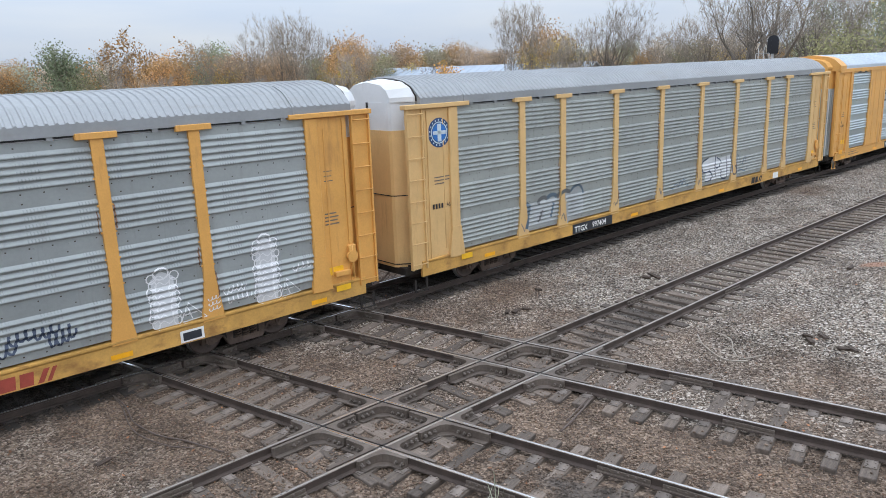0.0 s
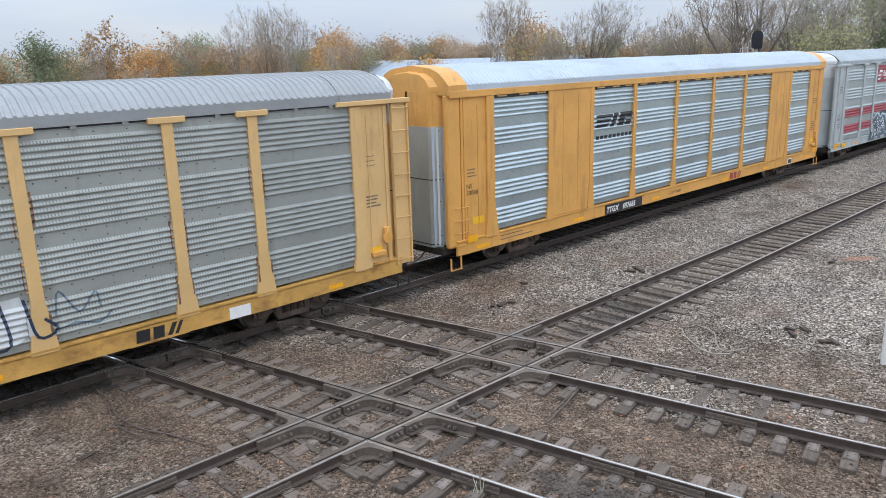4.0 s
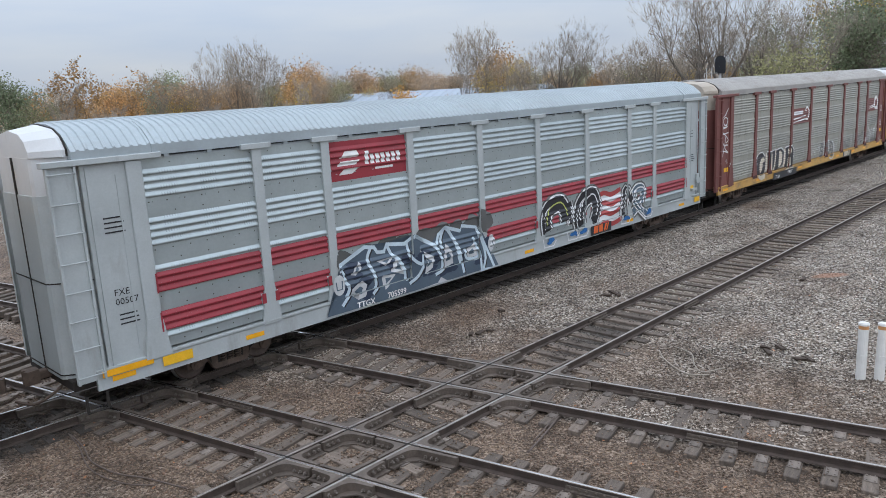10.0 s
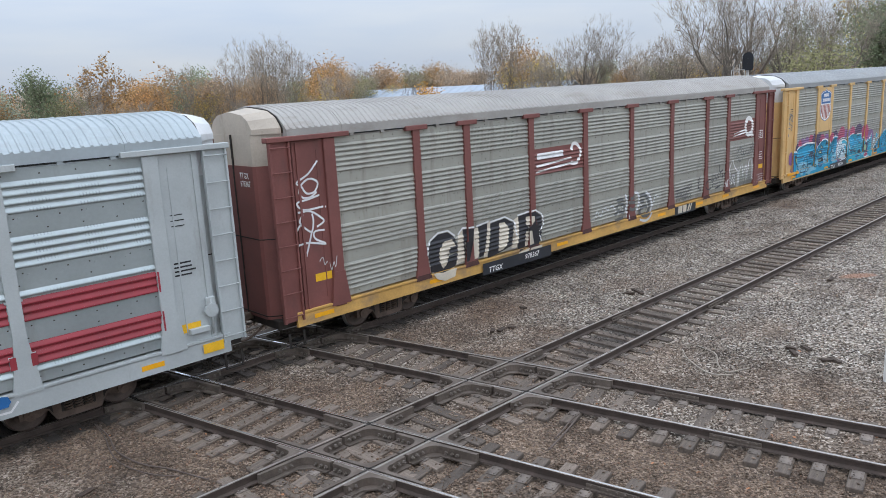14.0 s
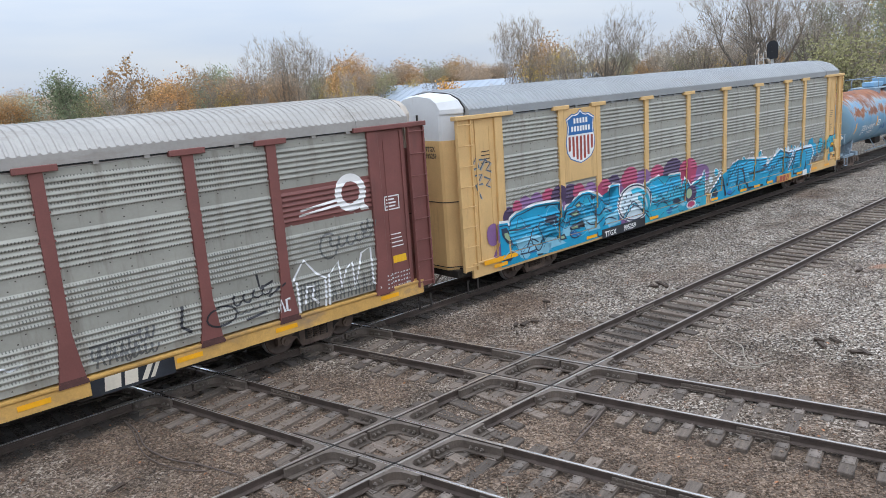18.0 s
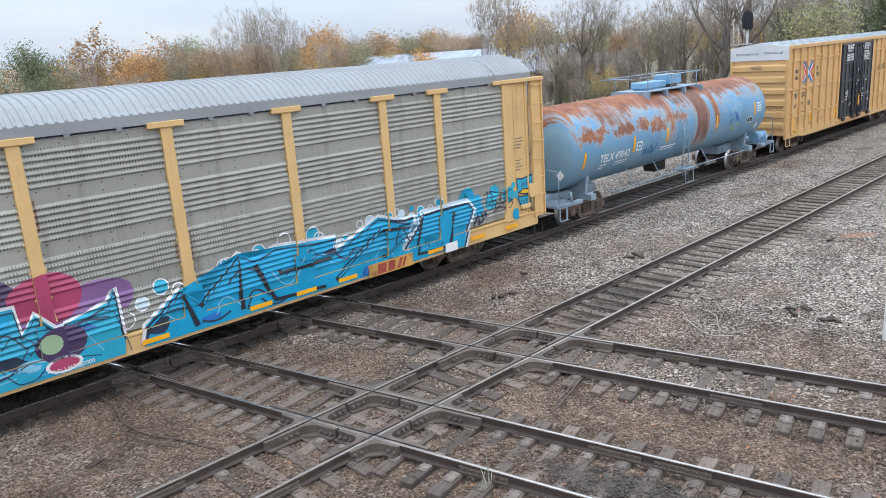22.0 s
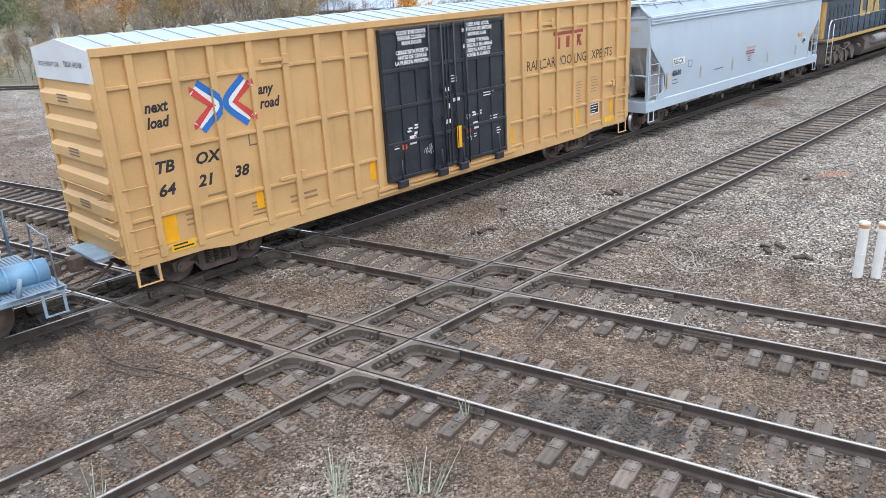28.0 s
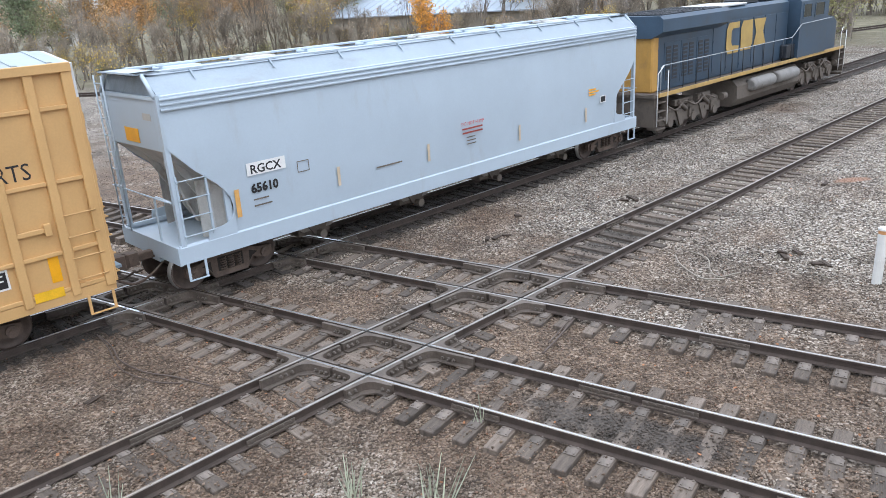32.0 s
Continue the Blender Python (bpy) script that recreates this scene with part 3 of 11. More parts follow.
def joint_bars(m, places):
    bm = B()
    for s in (-1, 1):
        box(bm, -0.45, s * 0.012, -0.125, 0.45, s * 0.045, -0.055, 0.006)
        box(bm, -0.45, s * 0.012, -0.152, 0.45, s * 0.075, -0.125, 0.004)
        for x in (-0.36, -0.22, -0.08, 0.08, 0.22, 0.36):
            disc(bm, (x, -0.088), 0.022, "y", min(s * 0.045, s * 0.075), max(s * 0.045, s * 0.075), 6)
    me = mesh_of("joint_bar", bm, M["casting"])
    for x, s in places:
        o = part("joint_bar", me, None, None, at=m @ pose(x, s * GAUGE / 2, 0))
        tagged(o, "rusty bolted rail joint bar", "joint bar", "rail joint bars")


joint_bars(T2_M, ((4.0, 1), (5.2, -1), (17.5, 1), (20.1, -1), (2.1, -1)))
joint_bars(C_M["c1"], ((5.6, -1), (4.1, 1), (-3.2, -1), (9.2, 1)))
joint_bars(C_M["c2"], ((3.6, -1), (6.3, 1), (-2.9, 1), (5.2, 1), (8.6, -1)))


# a curved track beyond the train, and one more behind it
def curved_track(label, pts, step=0.6):
    tr = thing("curved_railway_track", label, "railway track", kind="structure")
    line = [Vector((*p, 0)) for p in curve_points(pts, 14)]
    for s in (-1, 1):
        bm, rows = B(), []
        for i, p in enumerate(line):
            d = (line[min(i + 1, len(line) - 1)] - line[max(i - 1, 0)]).normalized()
            n = Vector((-d.y, d.x, 0))
            rows.append([bm.verts.new(p + n * (s * GAUGE / 2 + y) + Vector((0, 0, z - 0.25))) for y, z in RAIL])
        for a, b in zip(rows, rows[1:]):
            for k in range(len(RAIL)):
                bm.faces.new((a[k], a[(k + 1) % len(RAIL)], b[(k + 1) % len(RAIL)], b[k])).material_index = 1 if k == 1 else 0
        bmesh.ops.recalc_face_normals(bm, faces=list(bm.faces))
        part("rail", bm, [M["rail_side"], M["rail_top"]], tr)
    bm = B()
    box(bm, -0.11, -1.3, -0.6, 0.11, 1.3, -0.43)
    me = mesh_of("tie", bm, M["tie"])
    run = 0.0
    for a, b in zip(line, line[1:]):
        d = b - a
        while run < d.length:
            p = a + d.normalized() * run
            part("tie", me, None, tr, at=pose(p.x, p.y, 0, 0, 0, math.degrees(math.atan2(d.y, d.x))))
            run += step
        run -= d.length
    return tr


curved_track("rusty curved railway track before the woods", [(6, 104), (19, 74), (34, 55.5), (57, 39), (84, 28.2), (110, 22), (150, 16)])


# ---- paints of the train ----
RUST = (0.16, 0.06, 0.025)
M["yellow"] = material("yellow_paint", (0.67, 0.345, 0.088), 0.5, 0, 0.12, 0.8, 25, 0.06, 0.002, stain=(0.32, 0.15, 0.05), stain_amount=0.3, stain_scale=(3, 3, 0.5))
M["yellow_light"] = material("faded_yellow_paint", (0.66, 0.43, 0.185), 0.55, 0, 0.1, 0.8, 25, 0.06, 0.002, stain=(0.38, 0.22, 0.09), stain_amount=0.27, stain_scale=(3, 3, 0.5))
M["yellow_rusty"] = material("worn_yellow_paint", (0.55, 0.31, 0.08), 0.6, 0, 0.2, 1.2, 25, 0.1, 0.002, stain=RUST, stain_amount=0.45, stain_scale=(1.2, 2, 2))
M["sill_worn"] = material("sill_paint_worn", (0.58, 0.34, 0.10), 0.6, 0, 0.2, 1.0, 25, 0.1, 0.002, stain=(0.22, 0.16, 0.12), stain_amount=0.55, stain_scale=(0.8, 2, 1.5))
M["oxide"] = material("oxide_red_paint", (0.189, 0.068, 0.059), 0.6, 0, 0.15, 0.9, 25, 0.08, 0.002, stain=(0.10, 0.05, 0.045), stain_amount=0.3, stain_scale=(2, 2, 0.6))
M["white_paint"] = material("white_roof_paint", (0.60, 0.615, 0.625), 0.5, 0, 0.07, 1.0, 30, 0.08, 0.002, stain=(0.42, 0.41, 0.39), stain_amount=0.2, stain_scale=(1.5, 2, 0.7))
M["white_clean"] = material("white_marking", (0.78, 0.78, 0.77), 0.55, 0, 0.06, 4, 40, 0.03, 0.001)
M["grey_car"] = material("light_grey_car_paint", (0.43, 0.465, 0.47), 0.5, 0.05, 0.1, 0.8, 25, 0.06, 0.002, stain=(0.26, 0.25, 0.24), stain_amount=0.25, stain_scale=(2, 2, 0.5))
M["roof_grey"] = material("galvanised_roof", (0.30, 0.315, 0.325), 0.5, 0.35, 0.1, 0.6, 12, 0.1, 0.003, stain=(0.27, 0.26, 0.24), stain_amount=0.25, stain_scale=(0.6, 2, 2))
M["roof_white"] = material("bright_roof", (0.45, 0.515, 0.58), 0.5, 0.1, 0.08, 0.6, 12, 0.08, 0.003, stain=(0.36, 0.39, 0.42), stain_amount=0.4, stain_scale=(0.6, 2, 2))
M["roof_pale"] = material("pale_galvanised_roof", (0.37, 0.42, 0.445), 0.5, 0.3, 0.1, 0.6, 12, 0.1, 0.003, stain=(0.34, 0.36, 0.37), stain_amount=0.3, stain_scale=(0.6, 2, 2))
M["roof_warm"] = material("dull_galvanised_roof", (0.36, 0.345, 0.325), 0.55, 0.3, 0.12, 0.6, 12, 0.1, 0.003, stain=(0.25, 0.22, 0.19), stain_amount=0.4, stain_scale=(0.6, 2, 2))
M["end_tan"] = material("dirty_cream_paint", (0.44, 0.385, 0.32), 0.6, 0, 0.15, 1.0, 25, 0.08, 0.002, stain=(0.25, 0.19, 0.15), stain_amount=0.35, stain_scale=(2, 2, 0.6))
M["hopper"] = material("pale_blue_grey_paint", (0.45, 0.53, 0.605), 0.42, 0.0, 0.05, 0.5, 20, 0.04, 0.002, stain=(0.38, 0.40, 0.42), stain_amount=0.12, stain_scale=(1.2, 2, 0.4))
M["hopper_roof"] = material("weathered_hopper_roof", (0.32, 0.38, 0.435), 0.5, 0.0, 0.1, 0.6, 20, 0.05, 0.002, stain=(0.27, 0.29, 0.31), stain_amount=0.3, stain_scale=(0.7, 2, 1))
M["hopper_slope"] = material("grey_hopper_slope", (0.5, 0.49, 0.465), 0.6, 0.0, 0.15, 1.5, 20, 0.1, 0.002, stain=(0.2, 0.15, 0.11), stain_amount=0.35, stain_scale=(2, 2, 1))
M["steel_dark"] = material("dirty_steel", (0.033, 0.028, 0.024), 0.75, 0.3, 0.35, 3, 40, 0.3, 0.004, stain=(0.085, 0.058, 0.042), stain_amount=0.4, stain_scale=(3, 3, 3))
M["truck_brown"] = material("rusty_truck_steel", (0.135, 0.098, 0.078), 0.8, 0.2, 0.3, 3, 40, 0.3, 0.004, stain=(0.075, 0.05, 0.04), stain_amount=0.4, stain_scale=(4, 4, 4))
M["wheel"] = material("wheel_steel", (0.11, 0.083, 0.07), 0.7, 0.4, 0.3, 5, 50, 0.2, 0.003)
M["wheel_tread"] = material("bright_wheel_tread", (0.5, 0.49, 0.48), 0.35, 0.9, 0.1, 5, 50, 0.05, 0.001)
M["black_paint"] = material("black_paint", (0.026, 0.030, 0.038), 0.4, 0, 0.3, 1.5, 30, 0.08, 0.002, stain=(0.06, 0.058, 0.055), stain_amount=0.3, stain_scale=(2, 2, 1))
M["ink"] = material("black_marking", (0.018, 0.018, 0.02), 0.6, 0, 0.2, 4, 40, 0, 0.001)
M["grime"] = material("faded_marking", (0.16, 0.13, 0.10), 0.7, 0, 0.3, 4, 40, 0, 0.001)
M["sticker_yellow"] = material("reflective_yellow", (0.88, 0.41, 0.012), 0.4, 0, 0.08, 4, 40, 0.02, 0.001)
M["label_yellow"] = material("yellow_label", (0.82, 0.46, 0.02), 0.5, 0, 0.1, 5, 40, 0.02, 0.001)
M["orange"] = material("orange_marking", (0.72, 0.13, 0.03), 0.5, 0, 0.1, 5, 40, 0.02, 0.001)
M["red_mark"] = material("red_marking", (0.33, 0.06, 0.04), 0.55, 0, 0.2, 4, 40, 0.02, 0.001)
M["red_stripe"] = material("red_stripe_paint", (0.30, 0.032, 0.045), 0.5, 0.0, 0.15, 1.5, 25, 0.04, 0.001, stain=(0.2, 0.05, 0.05), stain_amount=0.25, stain_scale=(1, 2, 3))
M["navy"] = material("dark_blue_paint", (0.042, 0.074, 0.115), 0.4, 0.0, 0.2, 0.8, 25, 0.05, 0.002, stain=(0.06, 0.062, 0.065), stain_amount=0.3, stain_scale=(1.2, 2, 1))
M["loco_yellow"] = material("locomotive_yellow", (0.48, 0.31, 0.105), 0.55, 0, 0.15, 1.5, 25, 0.05, 0.002, stain=(0.22, 0.16, 0.09), stain_amount=0.42, stain_scale=(2, 2, 1.2))
M["loco_under"] = material("dusty_underframe", (0.15, 0.125, 0.105), 0.8, 0.1, 0.3, 2, 30, 0.2, 0.004, stain=(0.07, 0.06, 0.055), stain_amount=0.45, stain_scale=(2, 2, 2))
M["glass"] = material("dark_window_glass", (0.02, 0.025, 0.03), 0.08, 0, 0.1, 2, 30, 0, 0.001)
SPRAY = {"white": (0.72, 0.73, 0.74), "pale": (0.5, 0.62, 0.68), "cyan": (0.02, 0.36, 0.52), "blue": (0.02, 0.13, 0.36), "azure": (0.003, 0.31, 0.53), "ice": (0.22, 0.50, 0.64), "frost": (0.55, 0.66, 0.73), "steel": (0.085, 0.12, 0.16), "navy": (0.025, 0.04, 0.075),
         "black": (0.02, 0.02, 0.025), "purple": (0.22, 0.11, 0.26), "crimson": (0.38, 0.05, 0.12), "plum": (0.06, 0.035, 0.09), "red": (0.42, 0.06, 0.06), "green": (0.30, 0.42, 0.25),
         "bone": (0.62, 0.56, 0.46), "silver": (0.55, 0.57, 0.58), "slate": (0.09, 0.13, 0.17), "mist": (0.56, 0.575, 0.59), "haze": (0.34, 0.36, 0.36), "smoke": (0.11, 0.112, 0.11), "olive": (0.42, 0.46, 0.12)}
M["rust_streak"] = material("rust_streak", (0.2, 0.115, 0.075), 0.85, 0, 0.35, 6, 40, 0.1, 0.001)
M["foot_grime"] = material("dark_grimy_paint", (0.085, 0.036, 0.032), 0.75, 0, 0.3, 4, 30, 0.1, 0.001)
M["emblem_blue"] = material("dark_emblem_blue", (0.022, 0.06, 0.16), 0.5, 0, 0.1, 2, 18, 0.04, 0.001)
M["spray_emblem"] = material("blue_emblem_paint", (0.02, 0.16, 0.50), 0.5, 0, 0.1, 2, 18, 0.04, 0.001)
for key, rgb in SPRAY.items():
    M["spray_" + key] = material("spray_paint_" + key, rgb, 0.5, 0, 0.14, 1.2, 18, 0.04, 0.001)


def panel_material(name, color, metal, rough, stain, amount, holes=0.5, ribs=None):
    """Galvanised sheet with rows of small slots."""
    m = material(name, color, rough, metal, 0.1, 0.7, 14, 0.05, 0.002, stain=stain, stain_amount=amount, stain_scale=(2.2, 2, 0.35), piece=0.07)
    nt = m.node_tree
    b = nt.nodes["Principled BSDF"]
    was = b.inputs["Base Color"].links[0].from_socket
    sep = nt.nodes.new("ShaderNodeSeparateXYZ")
    nt.links.new(coords(nt), sep.inputs["Vector"])

    def saw(sock, period, duty, shift=0.0):
        a = nt.nodes.new("ShaderNodeMath")
        a.operation = "MULTIPLY_ADD"
        a.inputs[1].default_value, a.inputs[2].default_value = 1 / period, shift
        nt.links.new(sock, a.inputs[0])
        f = nt.nodes.new("ShaderNodeMath")
        f.operation = "FRACT"
        nt.links.new(a.outputs[0], f.inputs[0])
        c = nt.nodes.new("ShaderNodeMath")
        c.operation = "LESS_THAN"
        c.inputs[1].default_value = duty
        nt.links.new(f.outputs[0], c.inputs[0])
        return c.outputs[0]

    def times(p, q):
        c = nt.nodes.new("ShaderNodeMath")
        c.operation = "MULTIPLY"
        for i, s in enumerate((p, q)):
            if isinstance(s, float):
                c.inputs[i].default_value = s
            else:
                nt.links.new(s, c.inputs[i])
        return c.outputs[0]

    rows = times(saw(sep.outputs["X"], 0.085, 0.55), saw(sep.outputs["Z"], 0.131, 0.16, 0.35))
    if ribs:
        # slots stand in the ribbed bands; the flat bands between them carry dark bolts
        groups, n, pitch, z0, z1 = ribs
        period = (z1 - z0) / groups
        edge = (period - n * pitch) / 2
        rows = times(saw(sep.outputs["X"], 0.062, 0.4), saw(sep.outputs["Z"], pitch, 0.42, 0.4 - (z0 + edge) / pitch))
        rows = times(rows, saw(sep.outputs["Z"], period, n * pitch / period, -(z0 + edge) / period))
        patch = ramp_node(nt, [(0.42, (0.35, 0.35, 0.35)), (0.62, (1, 1, 1))])
        wide = tex_noise(nt, 2.6, 3, 0.6, coords(nt))
        nt.links.new(wide.outputs["Fac"], patch.inputs["Fac"])
        rows = times(rows, patch.outputs["Color"])
        for k, (step, at) in enumerate(((0.66, -0.28), (0.41, 0.3))):
            dots = times(saw(sep.outputs["X"], step, 0.03 / step), saw(sep.outputs["Z"], period, 0.024, 0.012 - (z0 + at * edge * 2) / period))
            was = mixed(nt, dots, was, (0.06, 0.048, 0.04))
    bays = times(saw(sep.outputs["X"], 0.95, 0.42 if holes < 0.5 else (0.86 if not ribs else 1.1)), rows)
    f = times(bays, holes)
    nt.links.new(mixed(nt, f, was, (0.03, 0.03, 0.03)), b.inputs["Base Color"])
    return m


M["panel_grey"] = panel_material("weathered_galvanised_panel", (0.325, 0.352, 0.35), 0.3, 0.48, (0.2, 0.2, 0.185), 0.32, 0.3, (4, 5, 0.145, 1.16, 5.3))
M["panel_dull"] = panel_material("dull_galvanised_panel", (0.335, 0.355, 0.335), 0.3, 0.5, (0.2, 0.2, 0.175), 0.36, 0.55, (4, 6, 0.128, 1.16, 5.3))
M["panel_warm"] = panel_material("grimy_galvanised_panel", (0.40, 0.385, 0.345), 0.2, 0.55, (0.25, 0.215, 0.17), 0.42, 0.72, (4, 6, 0.125, 1.16, 5.3))
M["panel_grimy"] = panel_material("dark_grimy_galvanised_panel", (0.345, 0.342, 0.302), 0.2, 0.58, (0.18, 0.162, 0.13), 0.5, 0.78, (4, 6, 0.125, 1.16, 5.3))
M["panel_bright"] = panel_material("bright_galvanised_panel", (0.46, 0.535, 0.56), 0.7, 0.33, (0.38, 0.40, 0.41), 0.15, 0.25, (5, 4, 0.138, 1.16, 5.3))
M["panel_silver"] = panel_material("silver_galvanised_panel", (0.43, 0.485, 0.495), 0.55, 0.38, (0.3, 0.3, 0.29), 0.2, 0.3, (4, 4, 0.16, 1.16, 5.3))


def rust_tank_material():
    """Faded blue paint: rust over the crown, a broken row of patches on the flank, brown streaks from the fittings."""
    m = bpy.data.materials.new("rusty_blue_tank_paint")
    m.use_nodes = True
    nt = m.node_tree
    b = nt.nodes["Principled BSDF"]

    def op(kind, *values):
        n = nt.nodes.new("ShaderNodeMath")
        n.operation = kind
        for i, s in enumerate(values):
            if isinstance(s, bpy.types.NodeSocket):
                nt.links.new(s, n.inputs[i])
            else:
                n.inputs[i].default_value = s
        return n.outputs[0]

    sep = nt.nodes.new("ShaderNodeSeparateXYZ")
    nt.links.new(coords(nt), sep.inputs["Vector"])
    along = sep.outputs["X"]
    beyond = op("MAXIMUM", op("SUBTRACT", op("ABSOLUTE", sep.outputs["X"]), 7.6), 0.0)      # the dished ends
    angle = op("ADD", op("MULTIPLY", beyond, 2.6), op("ARCTAN2", op("ABSOLUTE", sep.outputs["Y"]), op("SUBTRACT", sep.outputs["Z"], 2.70)))
    skin = nt.nodes.new("ShaderNodeCombineXYZ")
    nt.links.new(along, skin.inputs["X"])
    nt.links.new(op("MULTIPLY", angle, 1.53), skin.inputs["Y"])
    nt.links.new(op("SIGN", sep.outputs["Y"]), skin.inputs["Z"])

    def field(scale, stretch, detail=6, rough=0.62):
        mp = nt.nodes.new("ShaderNodeMapping")
        mp.inputs["Scale"].default_value = (*stretch, 3.0)
        nt.links.new(skin.outputs["Vector"], mp.inputs["Vector"])
        return op("SUBTRACT", tex_noise(nt, scale, detail, rough, mp.outputs["Vector"]).outputs["Fac"], 0.5)

    def band(x, centre, half, soft):
        """One inside, falling to minus one outside."""
        d = op("ABSOLUTE", op("SUBTRACT", x, centre))
        return op("MULTIPLY", op("SUBTRACT", half, d), 1 / soft)

    n1, n2, n3 = field(1.1, (0.8, 1.0), 8, 0.68), field(1.9, (1.0, 0.9), 7, 0.66), field(1.0, (6.5, 0.3), 6, 0.75)
    crown = op("ADD", op("MULTIPLY", op("SUBTRACT", 0.92, angle), 1.0), op("ADD", op("MULTIPLY", n1, 1.9), op("MULTIPLY", n3, 1.5)))
    row = op("ADD", op("MINIMUM", band(angle, 1.28, 0.24, 0.35), op("MULTIPLY", op("SUBTRACT", 0.4, along), 2.0)), op("ADD", op("MULTIPLY", n2, 3.6), op("ADD", op("MULTIPLY", n3, 1.6), -0.3)))
    drips = [op("ADD", op("MINIMUM", band(along, c, w, 0.5), op("MULTIPLY", op("SUBTRACT", low, angle), 1.0)), op("MULTIPLY", n3, 2.6)) for c, w, low in ((-1.15, 0.22, 1.75), (1.35, 0.6, 2.2), (2.65, 0.22, 1.75))]
    s = op("MAXIMUM", crown, row)
    for d in drips:
        s = op("MAXIMUM", s, d)
    blue = ramp_node(nt, [(0.25, (0.085, 0.235, 0.42)), (0.5, (0.115, 0.29, 0.465)), (0.75, (0.24, 0.37, 0.43))])
    nt.links.new(tex_noise(nt, 0.8, 5, 0.6, skin.outputs["Vector"]).outputs["Fac"], blue.inputs["Fac"])
    low = nt.nodes.new("ShaderNodeMapRange")       # chalked lower flank
    low.inputs["From Min"].default_value, low.inputs["From Max"].default_value = 1.1, 2.2
    low.inputs["To Max"].default_value = 0.6
    nt.links.new(op("ADD", angle, op("MULTIPLY", n1, 0.8)), low.inputs["Value"])
    col = mixed(nt, low.outputs["Result"], blue.outputs["Color"], (0.215, 0.335, 0.415))
    rust = ramp_node(nt, [(0.3, (0.14, 0.052, 0.03)), (0.52, (0.28, 0.1, 0.042)), (0.72, (0.40, 0.195, 0.1))])
    nt.links.new(tex_noise(nt, 1.6, 6, 0.65, skin.outputs["Vector"]).outputs["Fac"], rust.inputs["Fac"])
    dark = ramp_node(nt, [(0.0, (0, 0, 0)), (0.25, (0.75, 0.75, 0.75))])
    nt.links.new(op("ADD", drips[1], 0.0), dark.inputs["Fac"])
    rusted = mixed(nt, dark.outputs["Color"], rust.outputs["Color"], (0.15, 0.07, 0.05))
    edge = ramp_node(nt, [(0.25, (0, 0, 0)), (0.52, (0.6, 0.6, 0.6))])
    nt.links.new(op("ADD", s, 0.5), edge.inputs["Fac"])
    mask = ramp_node(nt, [(0.42, (0, 0, 0)), (0.6, (0.55, 0.55, 0.55)), (0.82, (0.95, 0.95, 0.95))])
    nt.links.new(op("ADD", s, 0.5), mask.inputs["Fac"])
    col = mixed(nt, edge.outputs["Color"], col, (0.40, 0.37, 0.31))
    col = mixed(nt, mask.outputs["Color"], col, rusted)
    nt.links.new(col, b.inputs["Base Color"])
    rr = nt.nodes.new("ShaderNodeMapRange")
    rr.inputs["To Min"].default_value, rr.inputs["To Max"].default_value = 0.45, 0.85
    nt.links.new(mask.outputs["Color"], rr.inputs["Value"])
    nt.links.new(rr.outputs["Result"], b.inputs["Roughness"])
    bp = nt.nodes.new("ShaderNodeBump")
    bp.inputs["Strength"].default_value, bp.inputs["Distance"].default_value = 0.2, 0.006
    nt.links.new(tex_noise(nt, 9, 5, 0.7, coords(nt)).outputs["Fac"], bp.inputs["Height"])
    nt.links.new(bp.outputs["Normal"], b.inputs["Normal"])
    return m


M["tank"] = rust_tank_material()
M["tank_blue"] = material("blue_tank_paint", (0.19, 0.36, 0.53), 0.5, 0, 0.15, 1.5, 25, 0.06, 0.002, stain=(0.3, 0.14, 0.07), stain_amount=0.15, stain_scale=(2, 2, 1))
M["tank_grey"] = material("blue_grey_platform_paint", (0.24, 0.32, 0.39), 0.6, 0, 0.2, 2, 25, 0.06, 0.002, stain=(0.15, 0.11, 0.09), stain_amount=0.35, stain_scale=(2, 2, 1))


# ---- shapes shared by the cars ----
def lettering(words, size, bold=0.0, slant=0.0, squeeze=1.0):
    """A flat bmesh of words in the x-z plane, its lower left corner at the origin, seen from -y."""
    cu = bpy.data.curves.new("words", "FONT")
    cu.body, cu.size, cu.offset, cu.shear, cu.resolution_u = words, size, bold, slant, 2
    ob = new("words", cu)
    me = bpy.data.meshes.new_from_object(ob.evaluated_get(bpy.context.evaluated_depsgraph_get()))
    bpy.data.objects.remove(ob)
    bpy.data.curves.remove(cu)
    bm = B()
    bm.from_mesh(me)
    bpy.data.meshes.remove(me)
    for v in bm.verts:
        v.co = Vector((v.co.x * squeeze, 0, v.co.y))
    return bm


def words(parent, text, x, z, size, mat, y=-1.53, bold=0.0, slant=0.0, squeeze=1.0, name="lettering"):
    return part(name, lettering(text, size, bold, slant, squeeze), mat, parent, at=pose(x, y, z))


def bars(parent, x, z, w, n, pitch, h, mat, y=-1.53, seed=1):
    """Lines of writing too small to read, as plain bars."""
    rnd = random.Random(seed)
    for i in range(n):
        ln = w * rnd.uniform(0.6, 1.0)
        line = part("small_writing", box(B(), x, y - 0.002, z - i * pitch - h, x + ln, y, z - i * pitch), mat, parent)
    return line


def flat(parent, name, outlines, mat, y, label=""):
    """A painted mark or plate: closed outlines in x-z, 3 mm thick."""
    for o in outlines:
        made = part(name, prism(B(), o, "y", y - 0.003, y), mat, parent, label)
    return made


def rect(x0, z0, x1, z1, lean=0.0):
    return [(x0, z0), (x1, z0), (x1 + lean, z1), (x0 + lean, z1)]


